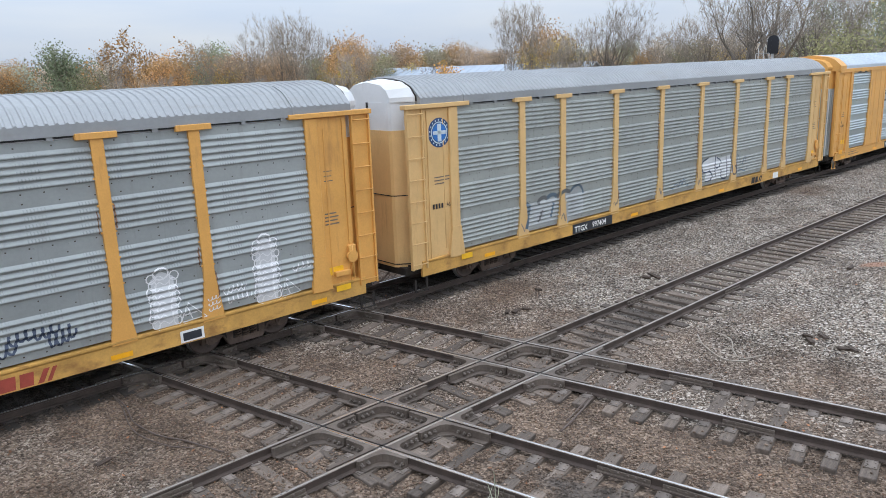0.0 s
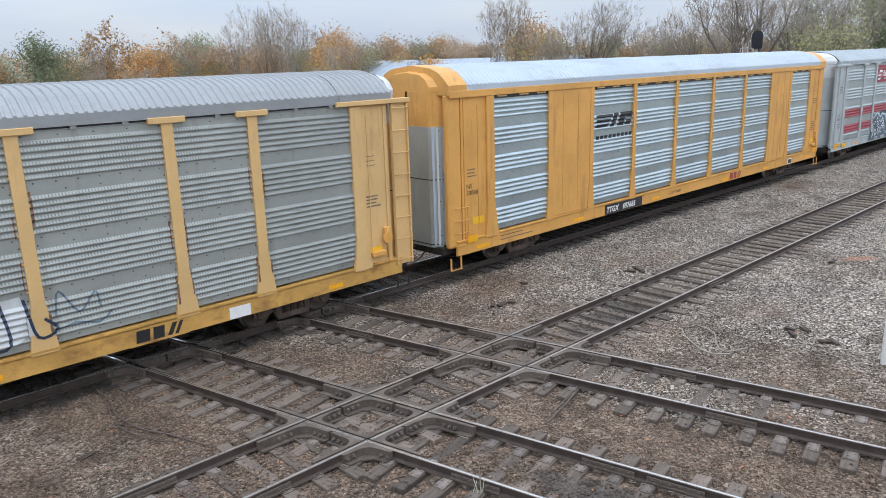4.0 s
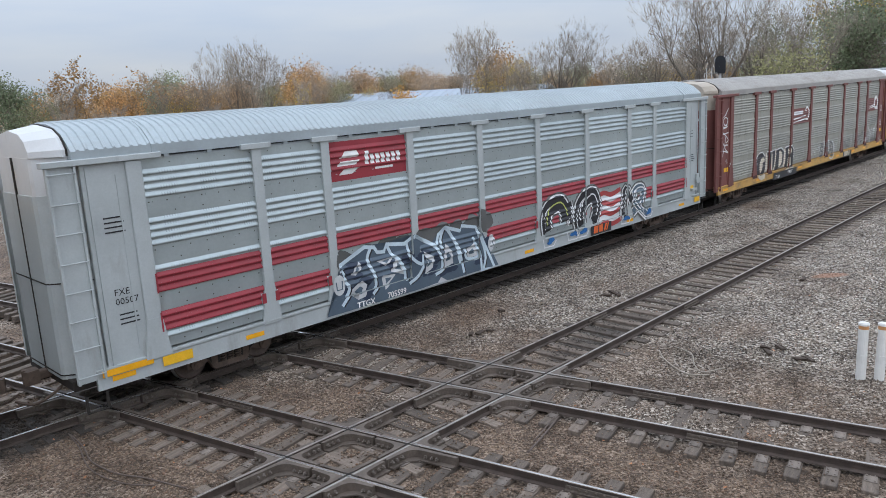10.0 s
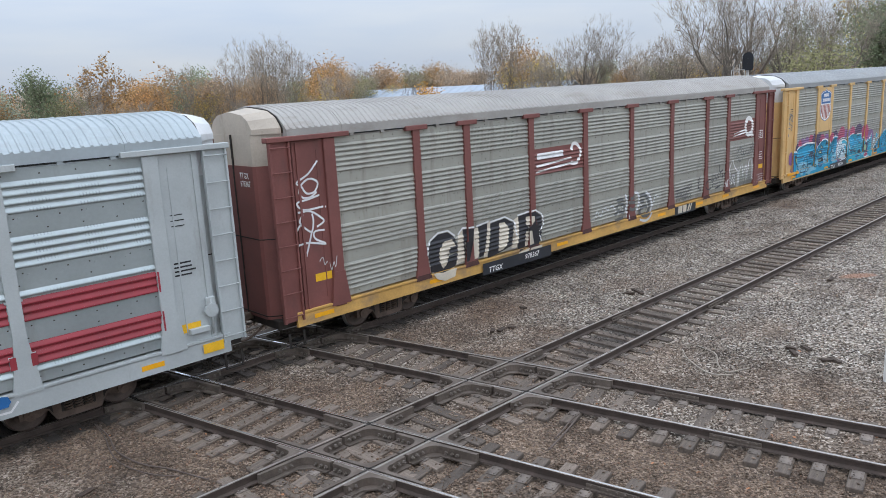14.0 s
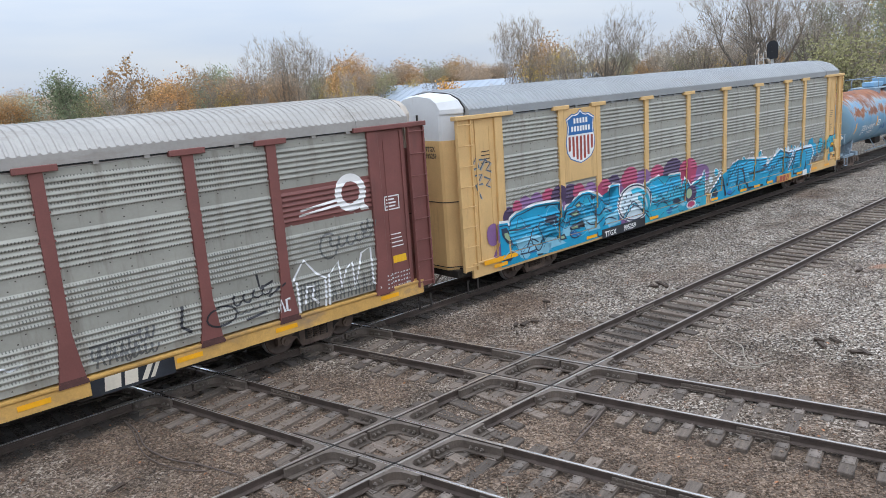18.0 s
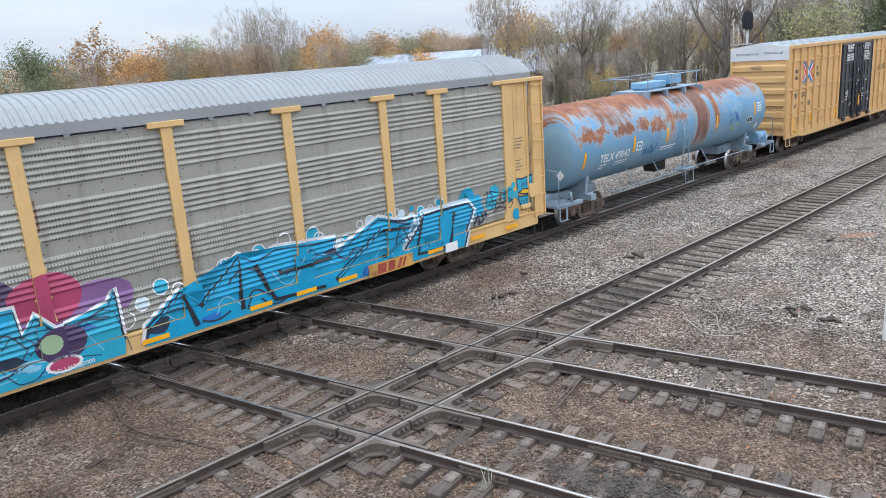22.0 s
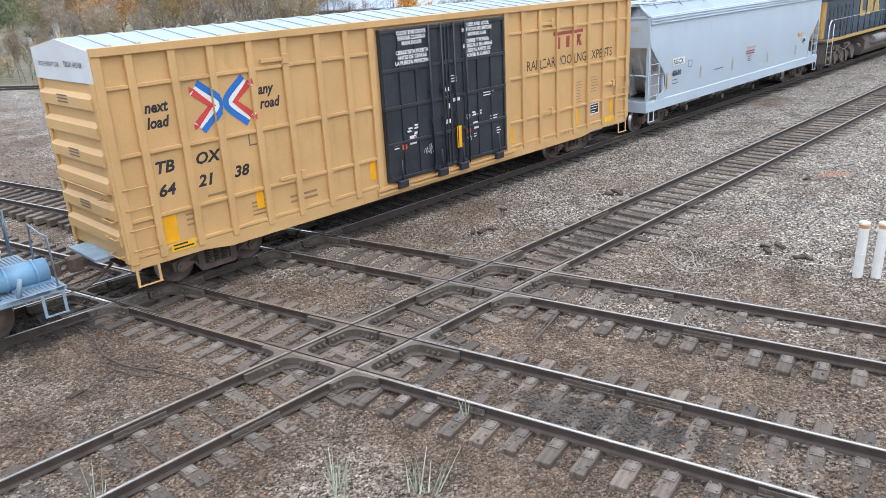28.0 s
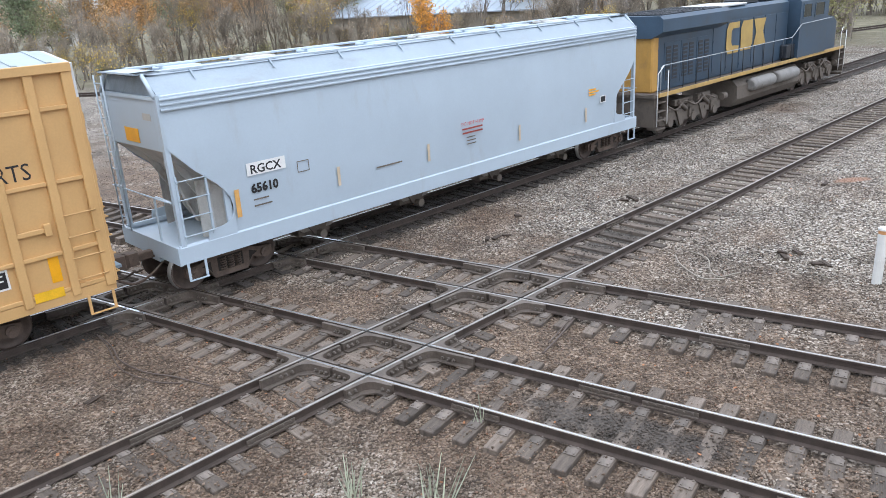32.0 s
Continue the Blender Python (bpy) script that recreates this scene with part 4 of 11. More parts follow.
def ring(cx, cz, r, n=20, rz=None):
    return [(cx + r * math.cos(i * math.tau / n), cz + (rz or r) * math.sin(i * math.tau / n)) for i in range(n)]


def blob(cx, cz, rx, rz, seed, n=18, wob=0.16):
    rnd = random.Random(seed)
    ph = [rnd.uniform(0, 6.28) for _ in range(3)]
    out = []
    for i in range(n):
        a = i * math.tau / n
        k = 1 + wob * (math.sin(2 * a + ph[0]) + 0.6 * math.sin(3 * a + ph[1]) + 0.4 * math.sin(5 * a + ph[2]))
        out.append((cx + rx * k * math.cos(a), cz + rz * k * math.sin(a)))
    return out


def stroke(points, w):
    """Quads of a brush line through the points."""
    pts, out = [Vector(p) for p in points], []
    left, right = [], []
    for i, p in enumerate(pts):
        d = (pts[min(i + 1, len(pts) - 1)] - pts[max(i - 1, 0)])
        n = Vector((-d.y, d.x)).normalized() * (w / 2) if d.length > 1e-6 else Vector((0, w / 2))
        left.append(p + n)
        right.append(p - n)
    for i in range(len(pts) - 1):
        out.append([tuple(left[i]), tuple(left[i + 1]), tuple(right[i + 1]), tuple(right[i])])
    return out


class Skin:
    """The outside of a car side, on which paint lies: its depth at x, z and the lines where it breaks."""

    def __init__(self, face, xs, zs):
        self.face, self.xs, self.zs = face, sorted(xs), sorted(zs)

    def paint(self, parent, shapes, mat, layer=1, name="graffiti", label=""):
        if isinstance(shapes, bmesh.types.BMesh):
            bm = shapes
        else:
            bm = B()
            for o in shapes:
                try:
                    bm.faces.new([bm.verts.new((p, 0, q)) for p, q in o])
                except ValueError:
                    pass
        bmesh.ops.triangulate(bm, faces=list(bm.faces))
        x0, x1 = min(v.co.x for v in bm.verts), max(v.co.x for v in bm.verts)
        z0, z1 = min(v.co.z for v in bm.verts), max(v.co.z for v in bm.verts)
        for axis, cuts, a, b in (((1, 0, 0), self.xs, x0, x1), ((0, 0, 1), self.zs, z0, z1)):
            for c in cuts:
                if a < c < b:
                    bmesh.ops.bisect_plane(bm, geom=bm.verts[:] + bm.edges[:] + bm.faces[:], dist=1e-5, plane_co=(c * axis[0], 0, c * axis[2]), plane_no=axis)
        out = B()
        for f in bm.faces:
            c = f.calc_center_median()
            vs = []
            for v in f.verts:
                q = v.co.lerp(c, 0.02)
                vs.append(out.verts.new((v.co.x, self.face(q.x, q.z) - 0.004 * layer, v.co.z)))
            n = out.faces.new(vs)
            n.normal_update()
            if n.normal.y > 0:
                n.normal_flip()
        bmesh.ops.remove_doubles(out, verts=out.verts[:], dist=2e-4)
        bm.free()
        bm = out
        return part(name, bm, mat, parent, label)


def wheelset_mesh(r, mats=None):
    bm = B()
    tube(bm, [(0, -1.05, 0), (0, 1.05, 0)], 0.075, 10)
    for s in (-1, 1):
        y = s * 0.755
        prof = [(y + s * a, b) for a, b in ((-0.085, 0.09), (-0.085, 0.14), (-0.03, 0.19), (0.0, r - 0.1), (-0.075, r - 0.06), (-0.075, r + 0.027), (-0.05, r + 0.027), (-0.04, r), (0.06, r - 0.003), (0.06, r - 0.06), (0.02, r - 0.09), (0.03, 0.17), (0.08, 0.13), (0.08, 0.09))]
        n, vs = 24, []
        for yy, rr in prof:
            vs.append([bm.verts.new((rr * math.cos(k * math.tau / n), yy, rr * math.sin(k * math.tau / n))) for k in range(n)])
        for i in range(len(vs) - 1):
            for k in range(n):
                f = bm.faces.new((vs[i][k], vs[i][(k + 1) % n], vs[i + 1][(k + 1) % n], vs[i + 1][k]))
                f.material_index = 1 if prof[i][1] > r - 0.03 and prof[i + 1][1] > r - 0.03 else 0
                f.smooth = True
        for a in (0, 2.1, 4.2):
            disc(bm, (0.1 * math.cos(a) * 2.2, 0.1 * math.sin(a) * 2.2), 0.03, "y", y - 0.02, y + 0.045 * s, 6)
    bmesh.ops.recalc_face_normals(bm, faces=list(bm.faces))
    return mesh_of("wheelset", bm, [M["wheel"], M["wheel_tread"]])


WHEELS = []          # (object, radius, pose in its truck)
WHEEL_ME, TRUCK_ME = {}, {}


def truck(car, x, r=0.44, base=1.9):
    """A freight truck: side frames with springs, bolster, two wheelsets that turn."""
    if (r, base) not in TRUCK_ME:
        bm = B()
        h = base / 2
        for s in (-1, 1):
            y0, y1 = (s * 1.0 - 0.07, s * 1.0 + 0.07)
            out = [(-h - 0.2, r - 0.09), (-h - 0.2, r + 0.13), (-h + 0.15, r + 0.17), (-0.42, r + 0.29), (0.42, r + 0.29), (h - 0.15, r + 0.17), (h + 0.2, r + 0.13), (h + 0.2, r - 0.09),
                   (h - 0.16, r - 0.11), (h - 0.34, r - 0.02), (0.44, r - 0.28), (-0.44, r - 0.28), (-h + 0.34, r - 0.02), (-h + 0.16, r - 0.11)]
            prism(bm, out, "y", y0, y1)
            # the frame is solid: dark plates give the shade of its openings
            for a in (-1, 1):
                hole_shade = [(a * 0.52, r + 0.16), (a * (h - 0.2), r + 0.07), (a * (h - 0.36), r + 0.0), (a * 0.5, r - 0.12)]
                prism(bm, hole_shade if a > 0 else hole_shade[::-1], "y", y1 if s > 0 else y0, (y1 + 0.004) if s > 0 else (y0 - 0.004), 1)
                disc(bm, (a * h, r), 0.13, "y", s * 1.06, s * 1.13, 12)
                disc(bm, (a * h, r), 0.06, "y", s * 1.13, s * 1.15, 8)
            box(bm, -0.34, s * 1.072 - 0.004, r - 0.14, 0.34, s * 1.072 + 0.004, r + 0.2, mi=1)
        box(bm, -0.2, -0.95, r - 0.05, 0.2, 0.95, r + 0.22, 0.03)
        sp = B()
        tube(sp, [(0.075 * math.cos(k * 1.05), 0.045 * math.sin(k * 1.05), r - 0.13 + 0.3 * k / 30) for k in range(31)], 0.02, 4)
        TRUCK_ME[(r, base)] = (mesh_of("side_frame", bm, [M["truck_brown"], M["steel_dark"]]), mesh_of("spring", sp, M["truck_brown"]))
        WHEEL_ME[r] = wheelset_mesh(r)
    fr, sp = TRUCK_ME[(r, base)]
    tr = part("truck", fr, None, car, "cast steel truck with coil springs", at=pose(x, 0, 0))
    for s in (-1, 1):
        for a in (-0.2, 0.0, 0.2):
            part("spring", sp, None, tr, at=pose(a, s * 1.09, 0))
    for a in (-1, 1):
        w = part("wheelset", WHEEL_ME[r], None, tr, at=pose(a * base / 2, 0, r))
        WHEELS.append((w, r, (a * base / 2, 0, r)))
    return tr


COUPLER = []


def coupler(car, x, side):
    if not COUPLER:
        bm = B()
        box(bm, -0.75, -0.09, 0.78, 0.1, 0.09, 0.97, 0.02)
        prism(bm, [(0.05, -0.14), (0.3, -0.16), (0.36, -0.03), (0.26, 0.0), (0.36, 0.1), (0.28, 0.17), (0.05, 0.14)], "z", 0.73, 1.03)
        tube(bm, curve_points([(-0.5, 0.32, 0.75), (-0.1, 0.36, 0.5), (0.3, 0.3, 0.36), (0.62, 0.18, 0.5)], 5), 0.03, 6)
        tube(bm, [(-0.55, -1.2, 0.85), (-0.55, 0.0, 0.85)], 0.018, 5)
        COUPLER.append(mesh_of("coupler", bm, M["truck_brown"]))
    return part("coupler", COUPLER[0], None, car, "rusty knuckle coupler with brake hose", at=pose(x, 0, 0, 0, 0, 0 if side > 0 else 180))


def ladder(parent, x0, x1, z0, z1, n, mat, y=-1.6, r=0.016, stiles=True, name="ladder"):
    bm = B()
    if stiles:
        for x in (x0, x1):
            box(bm, x - 0.025, y, z0 - 0.1, x + 0.025, y + 0.05, z1 + 0.12)
    if not stiles:          # single grab irons
        hold = part("ladder", box(bm, x0, y + 0.03, z0 - 0.05, x0 + 0.03, y + 0.05, z1 + 0.05), mat, parent)
        for i in range(n):
            one, z = B(), z0 + (z1 - z0) * i / max(n - 1, 1)
            tube(one, [(x0, y + 0.03, z), (x0, y - 0.02, z), (x1, y - 0.02, z), (x1, y + 0.03, z)], r, 5)
            part("rung", one, mat, hold)
        return hold
    for i in range(n):
        z = z0 + (z1 - z0) * i / max(n - 1, 1)
        tube(bm, [(x0, y - 0.02, z), (x1, y - 0.02, z)], r, 5)
        for x in (x0, x1):
            box(bm, x - 0.02, y - 0.035, z - 0.02, x + 0.02, y + 0.02, z + 0.02)
    return part(name, bm, mat, parent)


def stirrup(parent, x, mat, y=-1.5, z=0.62, w=0.42, drop=0.36):
    bm = B()
    for a in (x - w / 2, x + w / 2):
        box(bm, a - 0.03, y - 0.022, z - drop, a + 0.03, y - 0.006, z)
    box(bm, x - w / 2 - 0.03, y - 0.06, z - drop - 0.018, x + w / 2 + 0.03, y, z - drop)
    return part("step_stirrup", bm, mat, parent)


# ---- autorack cars ----
POSTS = (-12.35, -9.42, -7.42, -4.45, -1.48, 1.48, 4.45, 7.42, 9.42, 12.35)
RACK_TOP, RACK_SILL = 5.3, 1.1


def rib_profile(groups, n, pitch, amp, z0=RACK_SILL + 0.06, z1=RACK_TOP):
    """Breaks of a ribbed sheet: (height, depth) from bottom to top."""
    period, out = (z1 - z0) / groups, [(z0, 0.0)]
    for g in range(groups):
        base = z0 + period * g + (period - n * pitch) * 0.5
        for k in range(n):
            z = base + k * pitch
            out += [(z + pitch * 0.1, 0.0), (z + pitch * 0.22, amp * 0.85), (z + pitch * 0.34, amp), (z + pitch * 0.46, amp * 0.92), (z + pitch * 0.9, 0.0)]
    return out + [(z1, 0.0)]


def profile_at(prof, z):
    for (a, p), (b, q) in zip(prof, prof[1:]):
        if a <= z <= b:
            return p + (q - p) * (z - a) / max(b - a, 1e-6)
    return 0.0


PANEL_ME, ROOF_ME = {}, {}


def panel_mesh(width, prof, mat, key):
    k = (round(width, 2), key)
    if k not in PANEL_ME:
        bm, cols = B(), []
        for x in (-width / 2, width / 2):
            cols.append([bm.verts.new((x, -d, z)) for z, d in prof])
        back = [bm.verts.new((x, 0.03, z)) for x in (-width / 2, width / 2) for z in (prof[0][0], prof[-1][0])]
        for i in range(len(prof) - 1):
            bm.faces.new((cols[0][i], cols[1][i], cols[1][i + 1], cols[0][i + 1]))
        bm.faces.new((cols[0][-1], cols[1][-1], back[3], back[1]))
        bm.faces.new((back[0], back[1], back[3], back[2]))
        for s in (0.31, 0.52, 0.78):
            z = prof[0][0] + (prof[-1][0] - prof[0][0]) * s
            j = 0
            x = -width / 2 + 0.25
            while x < width / 2 - 0.1:
                box(bm, x - 0.022, -0.012, z - 0.012, x + 0.022, 0, z + 0.012)
                x += 0.62
        PANEL_ME[k] = mesh_of("panel", bm, mat)
    return PANEL_ME[k]


def roof_mesh(key, mat, half, zlip):
    if key not in ROOF_ME:
        sec = [(-1.56, zlip - 0.06), (-1.56, zlip + 0.16), (-1.40, zlip + 0.32), (-1.17, zlip + 0.50), (-0.86, zlip + 0.62), (-0.45, zlip + 0.70), (0, zlip + 0.72)]
        sec = sec + [(-y, z) for y, z in sec[-2::-1]]
        bm, rows, x = B(), [], -half
        pitch = 0.18
        while x < half - 0.01:
            for f, up in ((0.0, 0.0), (0.55, 0.0), (0.65, 1.0), (0.9, 1.0)):
                if x + f * pitch > half:
                    break
                ring_v = []
                for i, (y, z) in enumerate(sec):
                    k = up * (0.03 if 1 <= i <= len(sec) - 2 else 0.0)
                    ring_v.append(bm.verts.new((x + f * pitch, y * (1 + 0.01 * k), z + k)))
                rows.append(ring_v)
            x += pitch
        for a, b in zip(rows, rows[1:]):
            for i in range(len(sec) - 1):
                bm.faces.new((a[i], b[i], b[i + 1], a[i + 1]))
        bm.faces.new(rows[0])
        bm.faces.new(rows[-1][::-1])
        bmesh.ops.recalc_face_normals(bm, faces=list(bm.faces))
        ROOF_ME[key] = mesh_of("roof", bm, mat)
    return ROOF_ME[key]


SHARED = {}


def post_mesh(key, mat, cap, wide, flare):
    k = ("post", key)
    if k not in SHARED:
        bm, w = B(), wide / 2
        out = [(-flare, RACK_SILL - 0.08), (flare, RACK_SILL - 0.08), (w + 0.03, RACK_SILL + 0.75), (w, RACK_SILL + 1.0), (w, RACK_TOP), (-w, RACK_TOP), (-w, RACK_SILL + 1.0), (-w - 0.03, RACK_SILL + 0.75)]
        prism(bm, out, "y", -0.075, 0.0)
        z = RACK_SILL + 1.2
        while z < RACK_TOP - 0.3:
            for s in (-1, 1):
                box(bm, s * (w + 0.015) - 0.02, -0.05, z - 0.02, s * (w + 0.015) + 0.02, -0.035, z + 0.02)
            z += 0.55
        if cap:
            box(bm, -cap / 2, -0.115, RACK_TOP - 0.03, cap / 2, 0.0, RACK_TOP + 0.1, 0.01)
        SHARED[k] = mesh_of("post", bm, mat)
    return SHARED[k]


def end_door_meshes(key, mats, split):
    """The canted end of a rack car: lower door, light panel above it, and the dark seams, as (name, mesh)."""
    k = ("end", key)
    if k not in SHARED:
        low = [(12.9, -1.36), (13.62, -1.36), (14.12, -0.98), (14.17, -0.9), (14.17, 0.9), (14.12, 0.98), (13.62, 1.36), (12.9, 1.36)]
        zl, bm = RACK_TOP + 0.2, B()
        prism(bm, low, "z", 0.92, split)
        out = [("end_door", mesh_of("end_door", bm, mats[0]))]
        bm = B()
        hi = [(x - 0.02 if x > 13 else x, y * 0.99) for x, y in low]
        # the roof's section, drawn in towards the end
        sec = [(-1.4, zl), (-1.4, zl + 0.14), (-1.2, zl + 0.38), (-0.86, zl + 0.54), (0, zl + 0.63), (0.86, zl + 0.54), (1.2, zl + 0.38), (1.4, zl + 0.14), (1.4, zl)]
        prism(bm, hi, "z", split, zl)
        rows = [[bm.verts.new((x, y * ky, zl + (z - zl) * kz)) for y, z in sec] for x, ky, kz in ((13.0, 1.0, 1.0), (13.66, 0.99, 0.99), (14.14, 0.69, 0.86))]
        for a, b in zip(rows, rows[1:]):
            for i in range(len(sec) - 1):
                bm.faces.new((a[i], b[i], b[i + 1], a[i + 1]))
        bm.faces.new(rows[-1])
        bmesh.ops.recalc_face_normals(bm, faces=list(bm.faces))
        out.append(("end_top", mesh_of("end_top", bm, mats[1])))
        out.append(("roof_seam", mesh_of("roof_seam", prism(B(), [(y * 1.015, z + 0.012) for y, z in sec], "x", 13.56, 13.585), mats[2])))
        for z in (1.0, 2.95):
            out.append(("door_seam", mesh_of("door_seam", prism(B(), [(x + (0.012 if x > 13 else 0), y * 1.008) for x, y in low], "z", z, z + 0.025), mats[2])))
        out.append(("door_seam", mesh_of("door_seam", box(B(), 14.0, -0.03, 0.95, 14.18, 0.03, zl), mats[2])))
        SHARED[k] = out
    return SHARED[k]


def autorack(label, frame, panel, roof, end_top, key, rib=(4, 6, 0.128, 0.042), posts=POSTS, cap=0.8, post_w=0.25, flare=0.27, wide_bays=(), roof_lip=None, end_low=None, ladders=True, sill=None, end_split=4.75, group="", low=0.65):
    car = thing("autorack_car", label, "railcar", group or "freight cars of the train")
    sill = sill or frame
    prof = rib_profile(*rib)
    # underframe and sills
    bm = B()
    box(bm, -13.9, -1.25, 0.74, 13.9, 1.25, 0.98)
    box(bm, -9.6, -0.9, 0.5, 9.6, 0.9, 0.74)
    box(bm, -13.2, -0.32, 0.42, 13.2, 0.32, 0.72)
    for x in range(-12, 13, 3):
        box(bm, x - 0.06, -1.3, 0.62, x + 0.06, 1.3, 0.75)
    tube(bm, [(-9, -1.1, 0.55), (9, -1.1, 0.55)], 0.03, 6)
    part("underframe", bm, M["steel_dark"], car)
    for turn in (0, 180):
        bm = B()
        prism(bm, [(-1.54, low), (-1.54, 1.02), (-1.57, 1.06), (-1.57, 1.1), (-1.3, 1.12), (-1.3, 0.95), (-1.46, 0.95), (-1.46, low)], "x", -13.7, 13.7)
        s = part("side_sill", bm, sill, car, at=pose(0, 0, 0, 0, 0, turn))
        for a, b in zip(posts, posts[1:]):
            if (a, b) in wide_bays:
                bm = B()
                box(bm, a + 0.02, -1.545, RACK_SILL + 0.02, b - 0.02, -1.46, RACK_TOP, 0.01)
                for x in (a + (b - a) * 0.30, a + (b - a) * 0.66):
                    box(bm, x - 0.02, -1.555, RACK_SILL + 0.3, x + 0.02, -1.545, RACK_TOP - 0.15)
                for k in range(4):
                    for j in range(6):
                        x, z = a + 0.3 + k * (b - a - 0.6) / 3, 1.7 + j * 0.62
                        box(bm, x - 0.03, -1.552, z - 0.012, x + 0.03, -1.545, z + 0.012)
                part("wide_panel", bm, frame, car, at=pose(0, 0, 0, 0, 0, turn))
            else:
                w = b - a - post_w * 0.8
                ob = part("panel", panel_mesh(w, prof, panel, key), None, car, at=pose(0, 0, 0, 0, 0, turn) @ pose((a + b) / 2, -1.49, 0))
        pm = post_mesh(key, frame, cap, post_w, flare)
        for p in posts[1:-1]:
            part("post", pm, None, car, at=pose(0, 0, 0, 0, 0, turn) @ pose(p, -1.49, 0))
        for e in (-1, 1):
            bm = B()
            a, b = sorted((e * abs(posts[0]), e * 13.42))
            box(bm, a, -1.5, 0.95, b, -1.42, RACK_TOP, 0.01)
            x = e * abs(posts[0])
            box(bm, x - 0.17, -1.57, 0.98, x + 0.17, -1.46, RACK_TOP, 0.015)
            prism(bm, [(x - 0.17, 1.9), (x + 0.17, 1.9), (x + 0.3, 1.02), (x - 0.3, 1.02)], "y", -1.585, -1.5)
            box(bm, e * 13.3 - 0.03, -1.53, 1.0, e * 13.3 + 0.03, -1.5, RACK_TOP - 0.05)
            box(bm, e * 12.72 - 0.015, -1.515, 1.3, e * 12.72 + 0.015, -1.5, RACK_TOP - 0.25)
            part("end_panel", bm, frame, car, at=pose(0, 0, 0, 0, 0, turn))
            if ladders:
                bm = B()
                prism(bm, [(e * 13.52, 0.9), (e * 14.08, 0.9), (e * 14.08, RACK_TOP + 0.02), (e * 13.52, RACK_TOP + 0.02)], "y", -1.535, -1.49)
                for x in (13.54, 14.06):
                    box(bm, e * x - 0.025, -1.6, 0.9, e * x + 0.025, -1.49, RACK_TOP, 0.005)
                part("ladder_panel", bm, frame, car, at=pose(0, 0, 0, 0, 0, turn))
                ladder(car, e * 13.54, e * 14.06, 1.05, RACK_TOP - 0.12, 8, frame, -1.6, stiles=False).matrix_basis = pose(0, 0, 0, 0, 0, turn)
                bm = B()
                a, b = sorted((e * 11.75, e * 14.15))
                box(bm, a, -1.62, RACK_TOP + 0.01, b, -1.4, RACK_TOP + 0.13, 0.012)
                part("end_rail", bm, frame, car, at=pose(0, 0, 0, 0, 0, turn))
            else:
                bm = B()
                a, b = sorted((e * 13.42, e * 13.98))
                box(bm, a, -1.5, 0.9, b, -1.3, RACK_TOP + 0.1, 0.05)
                part("corner_panel", bm, frame, car, at=pose(0, 0, 0, 0, 0, turn))
                ladder(car, e * 13.2, e * 13.75, 0.95, 2.1, 4, frame, -1.54, stiles=False).matrix_basis = pose(0, 0, 0, 0, 0, turn)
            stirrup(car, e * 13.75, frame if not ladders else M["steel_dark"]).matrix_basis = pose(0, 0, 0, 0, 0, turn)
    zlip = RACK_TOP + 0.13
    if roof_lip:
        bm = B()
        for s in (-1, 1):
            a, b = sorted((s * 1.575, s * 1.4))
            box(bm, -13.9, a, RACK_TOP, 13.9, b, RACK_TOP + 0.2, 0.01)
        part("roof_rail", bm, roof_lip, car)
        zlip += 0.06
    else:
        bm = B()
        for s in (-1, 1):
            a, b = sorted((s * 1.5, s * 1.36))
            box(bm, -12.2, a, RACK_TOP + 0.005, 12.2, b, RACK_TOP + 0.03)
            a, b = sorted((s * 1.545, s * 1.4))
            for k in range(24):
                x = -11.6 + k * 1.01
                box(bm, x - 0.06, a, RACK_TOP + 0.004, x + 0.06, b, RACK_TOP + 0.11)
        part("roof_gap_strip", bm, roof, car)
        # black strip stands for the shade in the slit below the roof
        bm = B()
        for s in (-1, 1):
            a, b = sorted((s * 1.47, s * 1.36))
            box(bm, -13.5, a, RACK_TOP + 0.04, 13.5, b, RACK_TOP + 0.16)
        part("roof_gap", bm, M["black_paint"], car)
    half = 13.55 if ladders else 13.25
    part("roof", roof_mesh((key, half), roof, half, zlip), None, car, "corrugated metal roof")
    if ladders:
        for e in (-1, 1):
            bm = B()
            prism(bm, [(-1.58, zlip), (-1.58, zlip + 0.17), (-1.41, zlip + 0.345), (-1.17, zlip + 0.53), (-0.86, zlip + 0.65), (0, zlip + 0.75), (0.86, zlip + 0.65), (1.17, zlip + 0.53), (1.41, zlip + 0.345), (1.58, zlip + 0.17), (1.58, zlip)], "x", e * 11.9 - 0.03, e * 11.9 + 0.03)
            part("roof_seam", bm, roof, car)
    else:
        for e in (-1, 1):
            bm = B()
            a, b = sorted((e * 13.2, e * 13.95))
            prism(bm, [(-1.565, zlip - 0.1), (-1.565, zlip + 0.17), (-1.4, zlip + 0.34), (-1.17, zlip + 0.525), (-0.86, zlip + 0.645), (0, zlip + 0.745), (0.86, zlip + 0.645), (1.17, zlip + 0.525), (1.4, zlip + 0.34), (1.565, zlip + 0.17), (1.565, zlip - 0.1)], "x", a, b)
            part("roof_end", bm, frame, car)
    em = end_door_meshes(key, [end_low or frame, end_top, M["steel_dark"]], end_split)
    for e in (0, 180):
        for name, me in em:
            part(name, me, None, car, at=pose(0, 0, 0, 0, 0, e))
    for e in (-1, 1):
        truck(car, e * 10.4, 0.42, 1.85)
        coupler(car, e * 14.3, e)
        bm = B()
        box(bm, e * 13.6 - 0.5, -1.3, 0.7, e * 13.6 + 0.5, 1.3, 0.93, 0.02)
